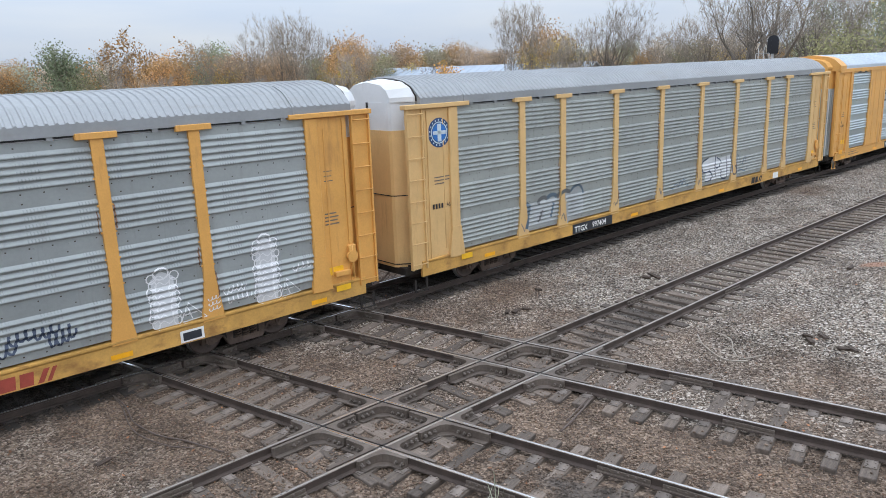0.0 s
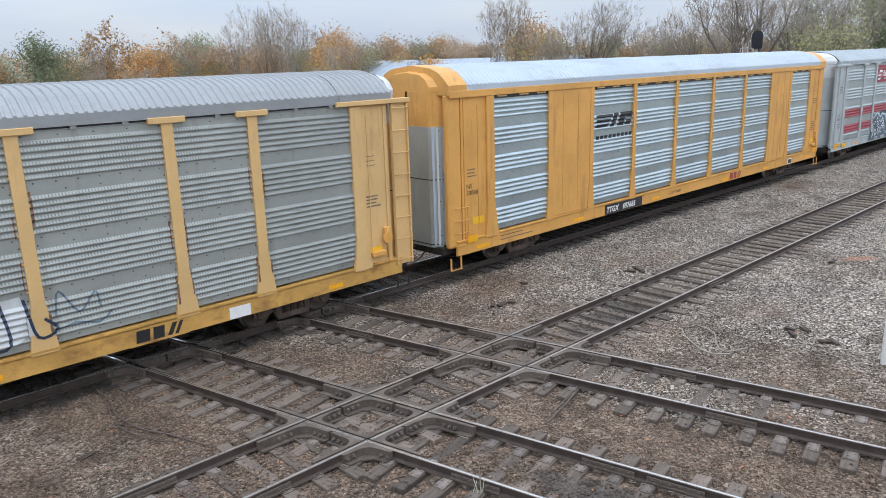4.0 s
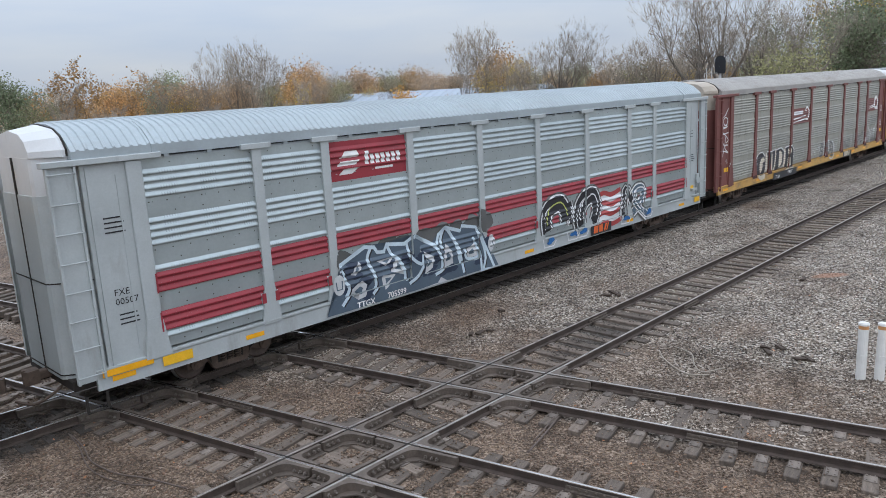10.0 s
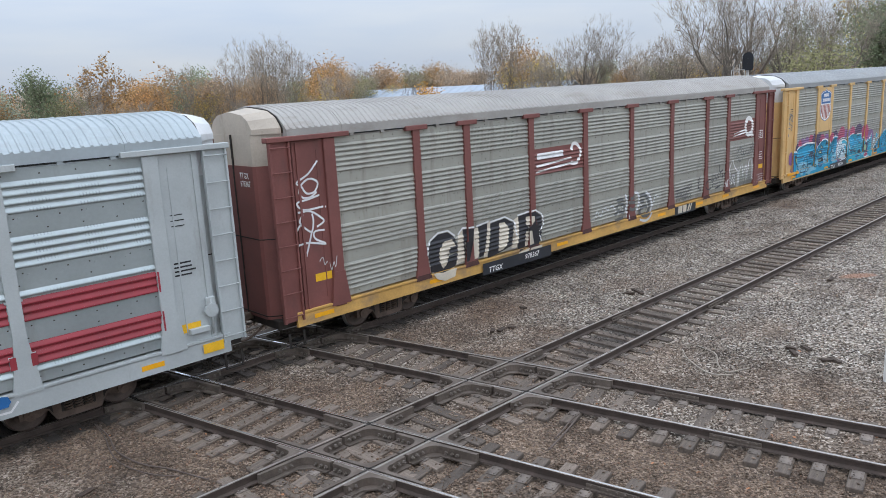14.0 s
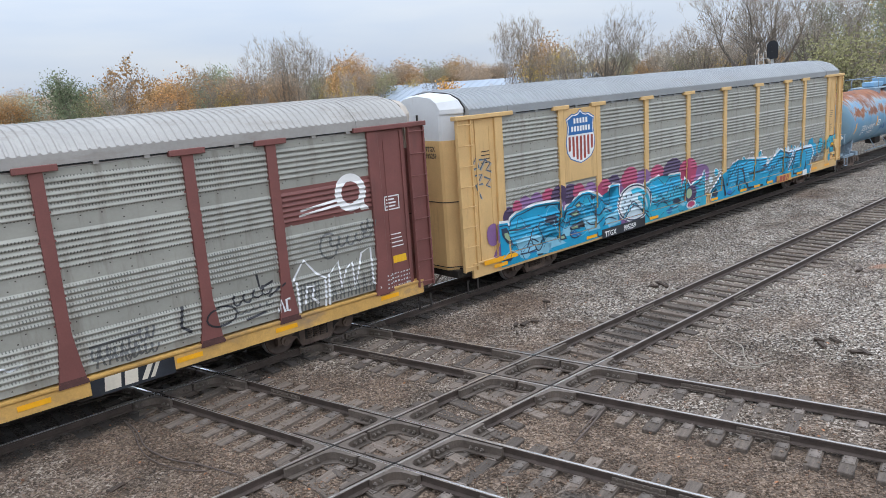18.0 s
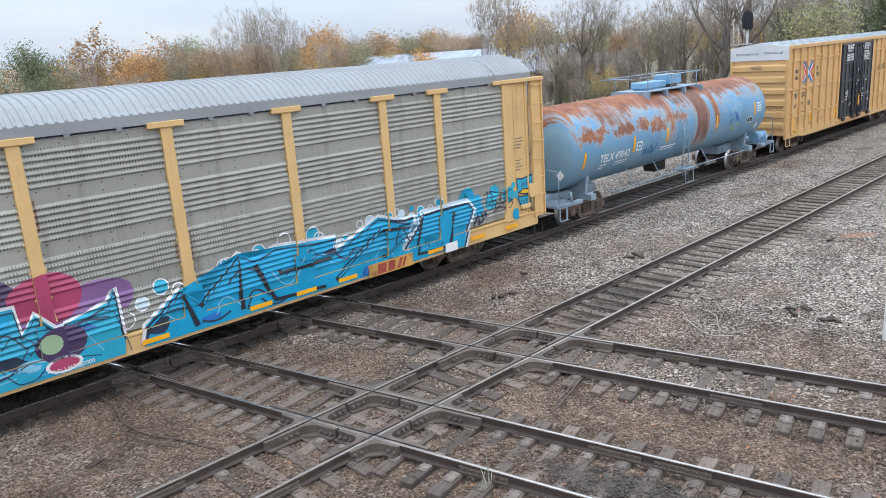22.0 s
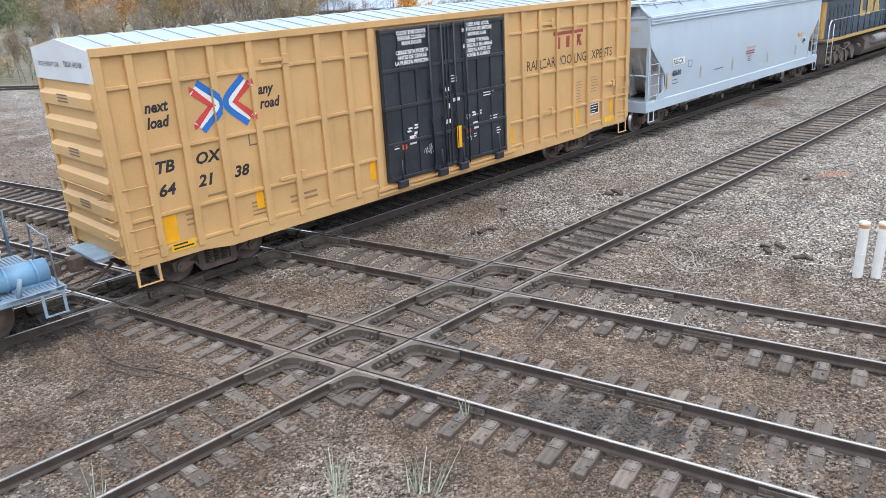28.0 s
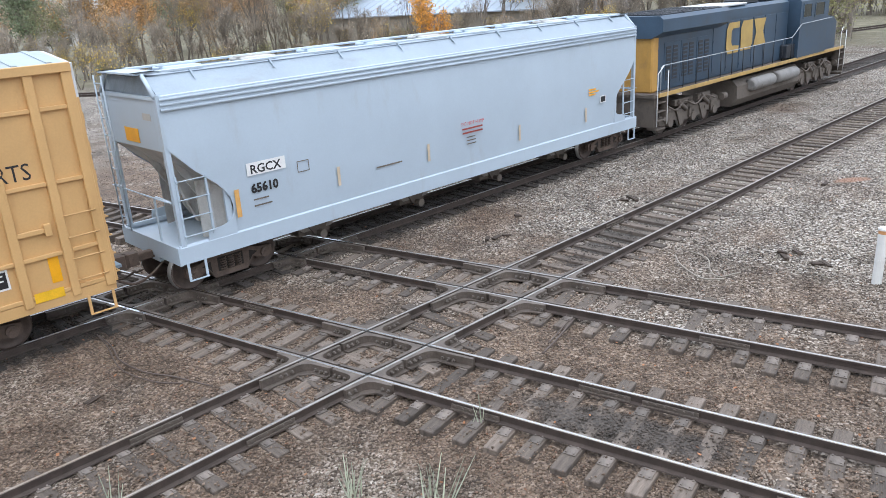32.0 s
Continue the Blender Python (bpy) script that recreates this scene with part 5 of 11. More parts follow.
        part("end_platform", bm, M["steel_dark"], car)
    breaks = [z for z, _ in prof] + [RACK_SILL + 0.02, RACK_SILL + 0.7]
    inner = [p for p in posts[1:-1]]

    def face(x, z):
        if z < RACK_SILL + 0.02:
            return -1.572
        if abs(x) > abs(posts[0]) - 0.17:
            return -1.585 if abs(abs(x) - abs(posts[0])) < 0.3 else -1.515
        for p in inner:
            if abs(x - p) < post_w / 2 + 0.12 * (z < RACK_SILL + 0.7):
                return -1.568
        for a, b in wide_bays:
            if a < x < b:
                return -1.556
        return -1.49 - profile_at(prof, z)

    xs = [p + s * (post_w / 2) for p in inner for s in (-1, 1)] + [p + s * (post_w / 2 + 0.12) for p in inner for s in (-1, 1)] + [s * (abs(posts[0]) + k) for s in (-1, 1) for k in (-0.3, -0.17, 0.3)]
    return car, Skin(face, xs, breaks)


def reflectors(car, xs, z=0.72, w=0.45, y=-1.545):
    for x in xs:
        flat(car, "reflector", [rect(x, z, x + w, z + 0.11)], M["sticker_yellow"], y)


def logo_bars(car, x, z, s, mat, y=-1.545):
    """The owner's sign as three plain slanted blocks."""
    flat(car, "owner_mark", [rect(x, z, x + 0.3 * s, z + 0.27 * s, 0.03 * s), rect(x + 0.37 * s, z, x + 0.62 * s, z + 0.27 * s, 0.03 * s), rect(x + 0.69 * s, z, x + 0.8 * s, z + 0.27 * s, 0.14 * s), rect(x + 0.86 * s, z, x + 0.94 * s, z + 0.27 * s, 0.14 * s)], mat, y)


def end_panel_marks(car, e, mat, seed):
    """Plates and small writing on the end panel (e: -1 or 1)."""
    x = e * 12.85
    bars(car, x - 0.25, 2.95, 0.5, 4, 0.09, 0.035, mat, -1.505, seed)
    bars(car, x - 0.2, 4.0, 0.35, 3, 0.12, 0.02, mat, -1.505, seed + 1)
    flat(car, "warning_label", [rect(x - 0.25, 1.35, x + 0.2, 1.55)], M["label_yellow"], -1.505, "yellow warning label")


def handbrake(car, x, mat):
    bm = B()
    box(bm, x - 0.35, -1.62, 1.3, x + 0.1, -1.5, 1.42, 0.01)
    disc(bm, (x + 0.2, 1.75), 0.16, "y", -1.62, -1.55, 12)
    tube(bm, [(x + 0.2, -1.58, 1.2), (x + 0.2, -1.58, 2.05)], 0.03, 6)
    box(bm, x + 0.1, -1.6, 1.85, x + 0.32, -1.5, 2.05, 0.02)
    part("hand_brake", bm, mat, car)


def end_number(car, text, z, mat):
    """The car's number on its rear end."""
    part("end_number", lettering(text, 0.2, 0.004, 0, 0.78), mat, car, at=pose(-14.185, -0.3, z, 0, 0, -90))


def rust_edges(car, skin, seed, share=0.5):
    """Thin rust runs down the edges of the panels."""
    rnd = random.Random(seed)
    for p in POSTS[1:-1]:
        for side in (-1, 1):
            for z0, z1 in ((1.3, 2.2), (2.3, 3.2), (3.3, 4.2)):
                if rnd.random() < share:
                    a, n = z0 + rnd.uniform(0, 0.3), 7
                    b = min(z1, a + rnd.uniform(0.3, 0.9))
                    pts = [(p + side * (0.17 + 0.012 * rnd.random()), a + (b - a) * i / n) for i in range(n + 1)]
                    skin.paint(car, stroke(pts, rnd.uniform(0.02, 0.05)), M["rust_streak"], 1, "rust_streak")


TRAIN_CARS = []
GREY = dict(frame=M["yellow"], panel=M["panel_grey"], roof=M["roof_grey"], end_top=M["white_paint"])


def scrawl(rnd, x0, z0, w, h, n):
    """A loose handwritten line."""
    pts = [(x0 + w * i / n + rnd.uniform(-0.3, 0.3) * w / n, z0 + rnd.uniform(0, h)) for i in range(n + 1)]
    return curve_points(pts, 4)


def loops(x0, z0, w, h, n, wide):
    """A row of looping pen strokes, like quick handwriting."""
    pts = []
    for i in range(n * 8 + 1):
        a = i * math.tau / 8
        k = 0.75 + 0.25 * math.sin(i * 0.61 + x0 * 3)
        pts.append((x0 + w * i / (n * 8) + 0.3 * w / n * math.cos(a), z0 + h * 0.5 + h * 0.5 * k * math.sin(a + 0.4) + 0.04 * i / (n * 8)))
    return stroke(pts, wide)


def car_a():
    car, skin = autorack("yellow autorack with galvanised panels and white graffiti blobs", key="yellow_grey", **GREY, sill=M["yellow_rusty"], rib=(4, 5, 0.145, 0.045))
    reflectors(car, (7.1, 12.0, -3, -8))
    flat(car, "label_plate", [rect(8.6, 0.68, 9.15, 0.95)], M["white_clean"], -1.545)
    flat(car, "label_plate", [rect(8.66, 0.72, 9.09, 0.9)], M["black_paint"], -1.55)
    flat(car, "warning_label", [rect(12.75, 0.9, 13.2, 1.05)], M["label_yellow"], -1.575)
    logo_bars(car, 5.0, 0.68, 1.0, M["red_mark"])
    end_panel_marks(car, 1, M["grime"], 3)
    end_panel_marks(car, -1, M["grime"], 5)
    handbrake(car, 13.1, M["yellow"])
    rust_edges(car, skin, 3, 0.6)
    rnd = random.Random(4)
    for cx, top in ((8.35, 2.38), (10.85, 2.68)):
        steps = int((top - 1.2) / 0.145)
        body = [(cx - 0.27, 1.12)] + [(cx - 0.27 + 0.05 * i / steps, 1.2 + 0.145 * i) for i in range(steps)] + [(cx, top)] + [(cx + 0.27, 1.2 + 0.145 * i) for i in range(steps - 1, -1, -1)] + [(cx + 0.27, 1.12)]
        skin.paint(car, [body], M["spray_mist"], 1, label="white spray-painted bubble column")
        for i in range(steps):
            z = 1.22 + 0.145 * i
            for side in (-1, 1):
                x = cx + side * (0.24 + 0.03 * math.sin(i * 1.9 + side)) + 0.02 * i / steps
                q = ring(x, z, 0.085 + 0.02 * (i % 2), 9, 0.1)
                skin.paint(car, stroke(q + q[:1], 0.026), M["spray_white"], 2)
            skin.paint(car, stroke(curve_points([(cx - 0.17, z - 0.04), (cx - 0.05, z + 0.05), (cx + 0.07, z - 0.03), (cx + 0.18, z + 0.04)], 3), 0.02), M["spray_white"], 2)
        q = ring(cx, top - 0.06, 0.17, 11, 0.13)
        skin.paint(car, stroke(q + q[:1], 0.035), M["spray_white"], 3)
        skin.paint(car, stroke([(cx + 0.33, 1.14), (cx + 0.52, 1.55), (cx + 0.9, 1.16), (cx + 0.36, 1.13)], 0.035) + stroke([(cx + 0.42, 1.28), (cx + 0.72, 1.3)], 0.025) + stroke([(cx + 0.5, 1.45), (cx + 0.6, 1.16)], 0.025), M["spray_white"], 1)
    for x0, z0, w, n in ((9.72, 1.5, 0.55, 5), (9.8, 1.28, 0.6, 5), (11.55, 1.66, 0.55, 4)):
        skin.paint(car, loops(x0, z0, w, 0.2, n, 0.024), M["spray_white"], 1)
    for x0, z0, w, h, n in ((4.1, 1.28, 1.3, 0.34, 8), (5.3, 1.5, 0.9, 0.3, 6), (6.0, 1.28, 0.5, 0.42, 4)):
        skin.paint(car, loops(x0, z0, w, h, n, 0.05), M["spray_navy"], 1, label="dark scrawled graffiti")
    for i in range(3):
        skin.paint(car, loops(9.3, 1.22 + 0.12 * i, 0.28, 0.1, 3, 0.02), M["spray_white"], 1)
    return car


FADED_FILL = ([(-9.16, 1.88), (-8.66, 2.03), (-8.32, 2.13), (-7.71, 2.08), (-7.85, 1.23), (-9.26, 1.23)], [(-7.36, 2.16), (-6.97, 2.14), (-6.64, 2.29), (-6.33, 2.12), (-6.26, 1.53), (-6.38, 1.25), (-7.22, 1.12)])
FADED_ARCS = ([(-9.27, 1.99), (-9.18, 2.06), (-9.1, 1.92), (-9.19, 1.59), (-9.31, 1.28)],
              [(-8.69, 1.98), (-8.54, 2.12), (-8.32, 2.15), (-8.2, 2.08)],
              [(-8.2, 2.1), (-8.02, 2.18), (-7.81, 2.17), (-7.69, 2.08)],
              [(-7.69, 2.08), (-7.54, 2.18), (-7.33, 2.24), (-6.97, 2.15)],
              [(-6.97, 2.16), (-6.77, 2.3), (-6.51, 2.32), (-6.34, 2.19), (-6.27, 2.02)],
              [(-8.46, 1.75), (-8.55, 1.54), (-8.66, 1.39)],
              [(-7.88, 1.92), (-7.95, 1.71), (-8.03, 1.46)])
SILVER_FILL = [(1.69, 2.04), (1.93, 2.22), (2.28, 2.29), (2.96, 2.29), (3.26, 2.19), (4.16, 2.24), (4.36, 1.48), (3.88, 1.29), (2.98, 1.36), (2.18, 1.28), (1.97, 1.45), (2.09, 1.6), (1.79, 1.74)]
SILVER_LINES = ([(2.28, 2.29), (1.86, 2.18), (1.71, 1.97), (1.91, 1.72), (2.34, 1.73)],
                [(2.34, 1.77), (2.62, 1.51), (2.42, 1.34), (2.01, 1.33)],
                [(2.89, 2.3), (2.82, 1.82), (2.93, 1.42)],
                [(2.96, 2.24), (3.33, 2.06), (3.12, 1.81), (2.92, 1.81)],
                [(3.37, 1.7), (3.41, 1.34), (3.88, 1.33), (3.79, 2.2)],
                [(4.21, 2.17), (4.36, 1.39), (4.74, 1.47), (4.52, 1.73)])


def car_b():
    car, skin = autorack("yellow autorack with dull galvanised panels and grey graffiti", key="yellow_dull", **dict(GREY, panel=M["panel_dull"], frame=M["yellow_light"]), sill=M["yellow_rusty"])
    # round railway emblem, without its letters
    flat(car, "round_emblem", [ring(-12.86, 4.62, 0.41, 28)], M["emblem_blue"], -1.505, "round dark blue emblem with a pale cross")
    q = ring(-12.86, 4.62, 0.29, 24)
    flat(car, "emblem_ring", stroke(q + q[:1], 0.03), M["spray_frost"], -1.51)
    flat(car, "emblem_disc", [ring(-12.86, 4.62, 0.255, 24)], M["spray_emblem"], -1.513)
    flat(car, "emblem_cross", [rect(-12.93, 4.38, -12.79, 4.86), rect(-13.1, 4.57, -12.62, 4.67)], M["spray_frost"], -1.517)
    for i in range(18):
        a = i * math.tau / 18 + 0.2
        x, z = -12.86 + 0.35 * math.cos(a), 4.62 + 0.35 * math.sin(a)
        flat(car, "emblem_stroke", [rect(x - 0.016, z - 0.022, x + 0.016, z + 0.022)], M["spray_frost"], -1.51)
    words(car, "24657", -12.75, 2.5, 0.2, M["ink"], -1.507, squeeze=0.8)
    flat(car, "owner_bar", [rect(-13.2 + 0.11 * i, 2.5, -13.13 + 0.11 * i, 2.64) for i in range(4)], M["ink"], -1.507)
    bars(car, -13.1, 3.4, 0.6, 3, 0.09, 0.03, M["grime"], -1.507, 2)
    flat(car, "warning_label", [rect(-12.2, 0.86, -11.75, 1.02)], M["label_yellow"], -1.575)
    flat(car, "number_plate_field", [rect(-6.9, 0.66, -4.6, 1.0)], M["black_paint"], -1.548, "black field for the car number")
    words(car, "TTGX", -6.8, 0.72, 0.27, M["white_clean"], -1.554, 0.006)
    words(car, "997404", -5.8, 0.74, 0.27, M["white_clean"], -1.554, 0.006)
    flat(car, "owner_field", [rect(6.05, 0.64, 7.4, 1.02)], M["yellow_rusty"], -1.545)
    logo_bars(car, 6.2, 0.7, 1.0, M["ink"], -1.55)
    flat(car, "label_plate", [rect(8.4, 0.66, 8.95, 0.94)], M["white_clean"], -1.545)
    reflectors(car, (-11.2, -3.4, 3.2, 11.2))
    end_panel_marks(car, 1, M["grime"], 9)
    handbrake(car, 13.0, M["yellow"])
    rust_edges(car, skin, 5, 0.45)
    rnd = random.Random(7)
    for o in FADED_FILL:
        skin.paint(car, [o], M["spray_haze"], 1, label="faded grey arched graffiti letters")
    for k, o in enumerate(FADED_ARCS):
        skin.paint(car, stroke(curve_points(o, 5), 0.13 if k < 4 else 0.09), M["spray_smoke" if k % 2 else "spray_slate"], 2)
    skin.paint(car, [SILVER_FILL], M["spray_silver"], 1, label="silver graffiti letters with dark outlines")
    for o in SILVER_LINES:
        skin.paint(car, stroke(curve_points(o, 4), 0.06), M["spray_navy"], 2)
    for o in ([(4.74, 1.73), (4.86, 2.19), (5.19, 1.7), (5.53, 2.04), (5.61, 1.7)], [(4.55, 1.36), (5.1, 1.49), (5.53, 1.38), (5.82, 1.56)]):
        skin.paint(car, stroke(curve_points(o, 4), 0.04), M["spray_slate"], 1)
    skin.paint(car, stroke(scrawl(rnd, -0.6, 1.35, 1.4, 0.35, 12), 0.04), M["spray_slate"], 1)
    for p in (-9.42, -7.42, -4.45, -1.48, 1.48):
        skin.paint(car, stroke(scrawl(rnd, p - 0.12, 1.2, 0.25, 0.35, 6), 0.025), M["spray_slate"], 2)
    return car


def car_c():
    posts = (-12.2, -9.3, -7.0, -4.3, -1.28, 1.75, 4.72, 7.5, 9.65, 12.38)
    car, skin = autorack("golden yellow autorack with bright galvanised panels and pale roof", M["yellow"], M["panel_bright"], M["roof_white"], M["yellow"], "yellow_bright",
                         rib=(5, 4, 0.138, 0.05), posts=posts, cap=0, post_w=0.2, flare=0.2, wide_bays=((-9.3, -7.0), (7.5, 9.65)), roof_lip=M["yellow"], end_low=M["panel_silver"], ladders=False, end_split=4.5)
    # sloping bars and a wedge in black: the railway's sign without its letters
    y = -1.548
    skin.paint(car, [rect(-6.75, 4.2 - 0.16 * i, -5.75 - 0.12 * i, 4.31 - 0.16 * i, 0.06) for i in range(3)] + [[(-5.85, 3.86), (-5.6, 3.86), (-5.3, 4.33), (-5.6, 4.33)], rect(-5.4, 3.86, -5.0, 4.33, 0.2), rect(-4.92, 3.86, -4.55, 4.05, 0.06), rect(-4.86, 4.12, -4.46, 4.33, 0.04)],
               M["ink"], 1, "railway_sign", "black slanted railway sign")
    skin.paint(car, [rect(-6.7 + i * 0.26, 3.46, -6.5 + i * 0.26, 3.58, 0.03) for i in range(9)], M["ink"], 1, "sign_strip")
    flat(car, "number_plate_field", [rect(-6.1, 0.66, -3.6, 1.02)], M["black_paint"], -1.548, "black field for the car number")
    words(car, "TTGX", -6.0, 0.73, 0.29, M["white_clean"], -1.554, 0.008, 0.15)
    words(car, "697685", -4.95, 0.73, 0.29, M["white_clean"], -1.554, 0.008, 0.15)
    reflectors(car, (-12.9, -8.0, -2.9, 3.0, 7.2, 12.2), 0.73, 0.6)
    flat(car, "reflector", [rect(-13.3, 0.98, -12.85, 1.2), rect(13.0, 0.98, 13.45, 1.2)], M["sticker_yellow"], -1.575)
    logo_bars(car, 3.7, 0.7, 1.05, M["red_mark"])
    words(car, "NS\n30088", -13.25, 2.62, 0.2, M["ink"], -1.507)
    flat(car, "warning_label", [rect(-13.0, 1.5, -12.5, 1.72), rect(12.75, 1.5, 13.2, 1.72)], M["label_yellow"], -1.507)
    bars(car, -13.2, 3.2, 0.5, 3, 0.1, 0.03, M["grime"], -1.507, 4)
    bars(car, 12.75, 3.8, 0.6, 3, 0.1, 0.03, M["grime"], -1.507, 6)
    bars(car, 12.7, 2.6, 0.65, 5, 0.1, 0.04, M["grime"], -1.507, 7)
    bars(car, -11.8, 0.95, 1.6, 2, 0.12, 0.03, M["grime"], -1.547, 8)
    words(car, "LD LMT 80000", -1.6, 0.78, 0.16, M["ink"], -1.547)
    flat(car, "label_plate", [rect(10.0, 0.66, 10.55, 0.94)], M["white_clean"], -1.545)
    flat(car, "label_plate_black", [rect(10.05, 0.7, 10.5, 0.9)], M["black_paint"], -1.55)
    for a, b in zip(posts, posts[1:]):
        if (b - a) > 2.5:
            for k in (0.2, 0.55, 0.85):
                x = a + (b - a) * k
                part("panel_clip", box(B(), x - 0.22, -1.53, RACK_TOP - 0.06, x + 0.22, -1.47, RACK_TOP - 0.01, 0.01), M["yellow_light"], car)
    # the gaps' shade over the panels is drawn with black strips
    for a, b in zip(posts, posts[1:]):
        if b - a < 3.2 and (a, b) not in ((-9.3, -7.0), (7.5, 9.65)):
            part("panel_gap", box(B(), a + 0.1, -1.505, RACK_TOP - 0.1, b - 0.1, -1.47, RACK_TOP), M["black_paint"], car, "black strip for the shade in the gap above the panel")
    handbrake(car, 13.2, M["yellow"])
    # upright ribs and a pale edge on the canted end doors
    for turn in (0, 180):
        for side in (-1, 1):
            for k, tone in ((0.06, "tank_blue"), (0.36, "white_paint"), (0.52, "panel_silver"), (0.68, "white_paint"), (0.88, "hopper")):
                x, y = 13.62 + 0.5 * k, side * (1.36 - 0.38 * k)
                dx, dy = 0.05, -side * 0.038
                rib = prism(B(), [(x, y), (x + dx, y + dy), (x + dx + 0.018, y + dy + side * 0.024), (x + 0.018, y + side * 0.024)], "z", 0.98, 4.46)
                part("door_rib", rib, M[tone], car, "rusty upright rib of the end door", at=pose(0, 0, 0, 0, 0, turn))
    return car


SIDE_PIECE = [(-7.82, 0.73), (-7.58, 1.09), (-7.25, 1.55), (-7.26, 2.01), (-6.35, 2.37), (-6.01, 2.31), (-5.9, 2.16), (-5.66, 2.12), (-5.55, 2.31), (-4.87, 2.2), (-4.5, 2.36), (-3.77, 1.98), (-3.6, 1.93), (-3.48, 2.22), (-3.18, 2.39), (-2.52, 2.17), (-2.46, 2.32), (-1.81, 2.18), (-1.56, 1.9), (-0.85, 0.72), (-1.69, 0.72), (-2.7, 0.72), (-4.35, 0.72), (-6.62, 0.72)]
PIECE_EDGE = [(-7.26, 1.98), (-6.35, 2.33), (-6.01, 2.26), (-5.91, 2.1), (-5.66, 2.07), (-5.56, 2.26), (-4.88, 2.15), (-4.5, 2.31), (-3.77, 1.93), (-3.61, 1.88), (-3.49, 2.17), (-3.18, 2.34), (-2.52, 2.12), (-2.46, 2.27), (-1.82, 2.12), (-1.08, 0.72), (-1.74, 0.72)]
PIECE_LINES = ([(-7.2, 1.88), (-7.1, 1.55), (-6.97, 1.27), (-7.3, 0.91)],
               [(-6.13, 2.29), (-6.29, 1.94), (-6.08, 1.53), (-6.03, 1.19), (-6.22, 0.99)],
               [(-5.56, 2.26), (-5.38, 1.92), (-5.17, 1.78), (-4.94, 1.4), (-4.92, 1.09)],
               [(-4.79, 2.13), (-4.69, 1.73), (-4.3, 1.45), (-4.21, 1.72)],
               [(-4.19, 1.41), (-4.47, 1.13), (-4.84, 0.98)],
               [(-4.5, 2.31), (-3.77, 1.93), (-3.44, 1.53), (-3.4, 1.14), (-3.77, 1.01)],
               [(-3.35, 1.69), (-3.43, 1.95), (-3.19, 2.32), (-2.78, 1.76), (-2.59, 1.13), (-2.51, 0.81)],
               [(-3.07, 2.26), (-2.64, 1.59), (-2.51, 1.17)],
               [(-2.38, 1.54), (-2.27, 1.21), (-1.74, 1.2), (-1.99, 1.83)],
               [(-1.99, 1.83), (-1.74, 1.27), (-1.69, 0.78)],
               [(-1.82, 2.12), (-1.49, 1.23), (-1.61, 0.73)])
PIECE_LIGHTS = ([(-6.59, 1.98), (-6.89, 1.66), (-6.72, 1.62), (-6.5, 1.79)],
                [(-7.02, 1.17), (-6.54, 1.44), (-6.33, 1.28), (-6.48, 0.99), (-6.75, 0.95), (-6.68, 1.26)],
                [(-5.95, 1.85), (-5.25, 1.89), (-5.63, 1.66)],
                [(-5.8, 1.42), (-5.27, 1.35), (-5.44, 1.21), (-5.76, 1)],
                [(-5.21, 1.88), (-5, 1.54), (-4.95, 1.27), (-5.46, 1.46)],
                [(-4.16, 1.79), (-3.71, 1.54), (-3.78, 1.22), (-4.12, 1.09), (-4, 1.44)],
                [(-3.22, 1.87), (-2.94, 1.56), (-2.89, 1.18), (-3.37, 1.1)],
                [(-2.39, 1.45), (-1.95, 1.64), (-1.74, 1.2), (-2.25, 1.21)])
LETTERS = ([(1.89, 1.3), (1.84, 1.75), (2.09, 2.11), (2.67, 2.22), (3, 1.93), (3.06, 1.51)],
           [(3.34, 1.34), (3.35, 1.71), (3.29, 2.17)],
           [(3.95, 1.15), (3.85, 1.67), (4.27, 2.16), (4.84, 2.21), (5.06, 1.74), (4.82, 1.22)],
           [(6.97, 0.96), (7.01, 1.55), (7.19, 2.11), (7.53, 1.61)],
           [(8.75, 0.82), (7.79, 1.57), (7.97, 2.01), (8.51, 1.98), (8.42, 1.57), (7.62, 1.13)])


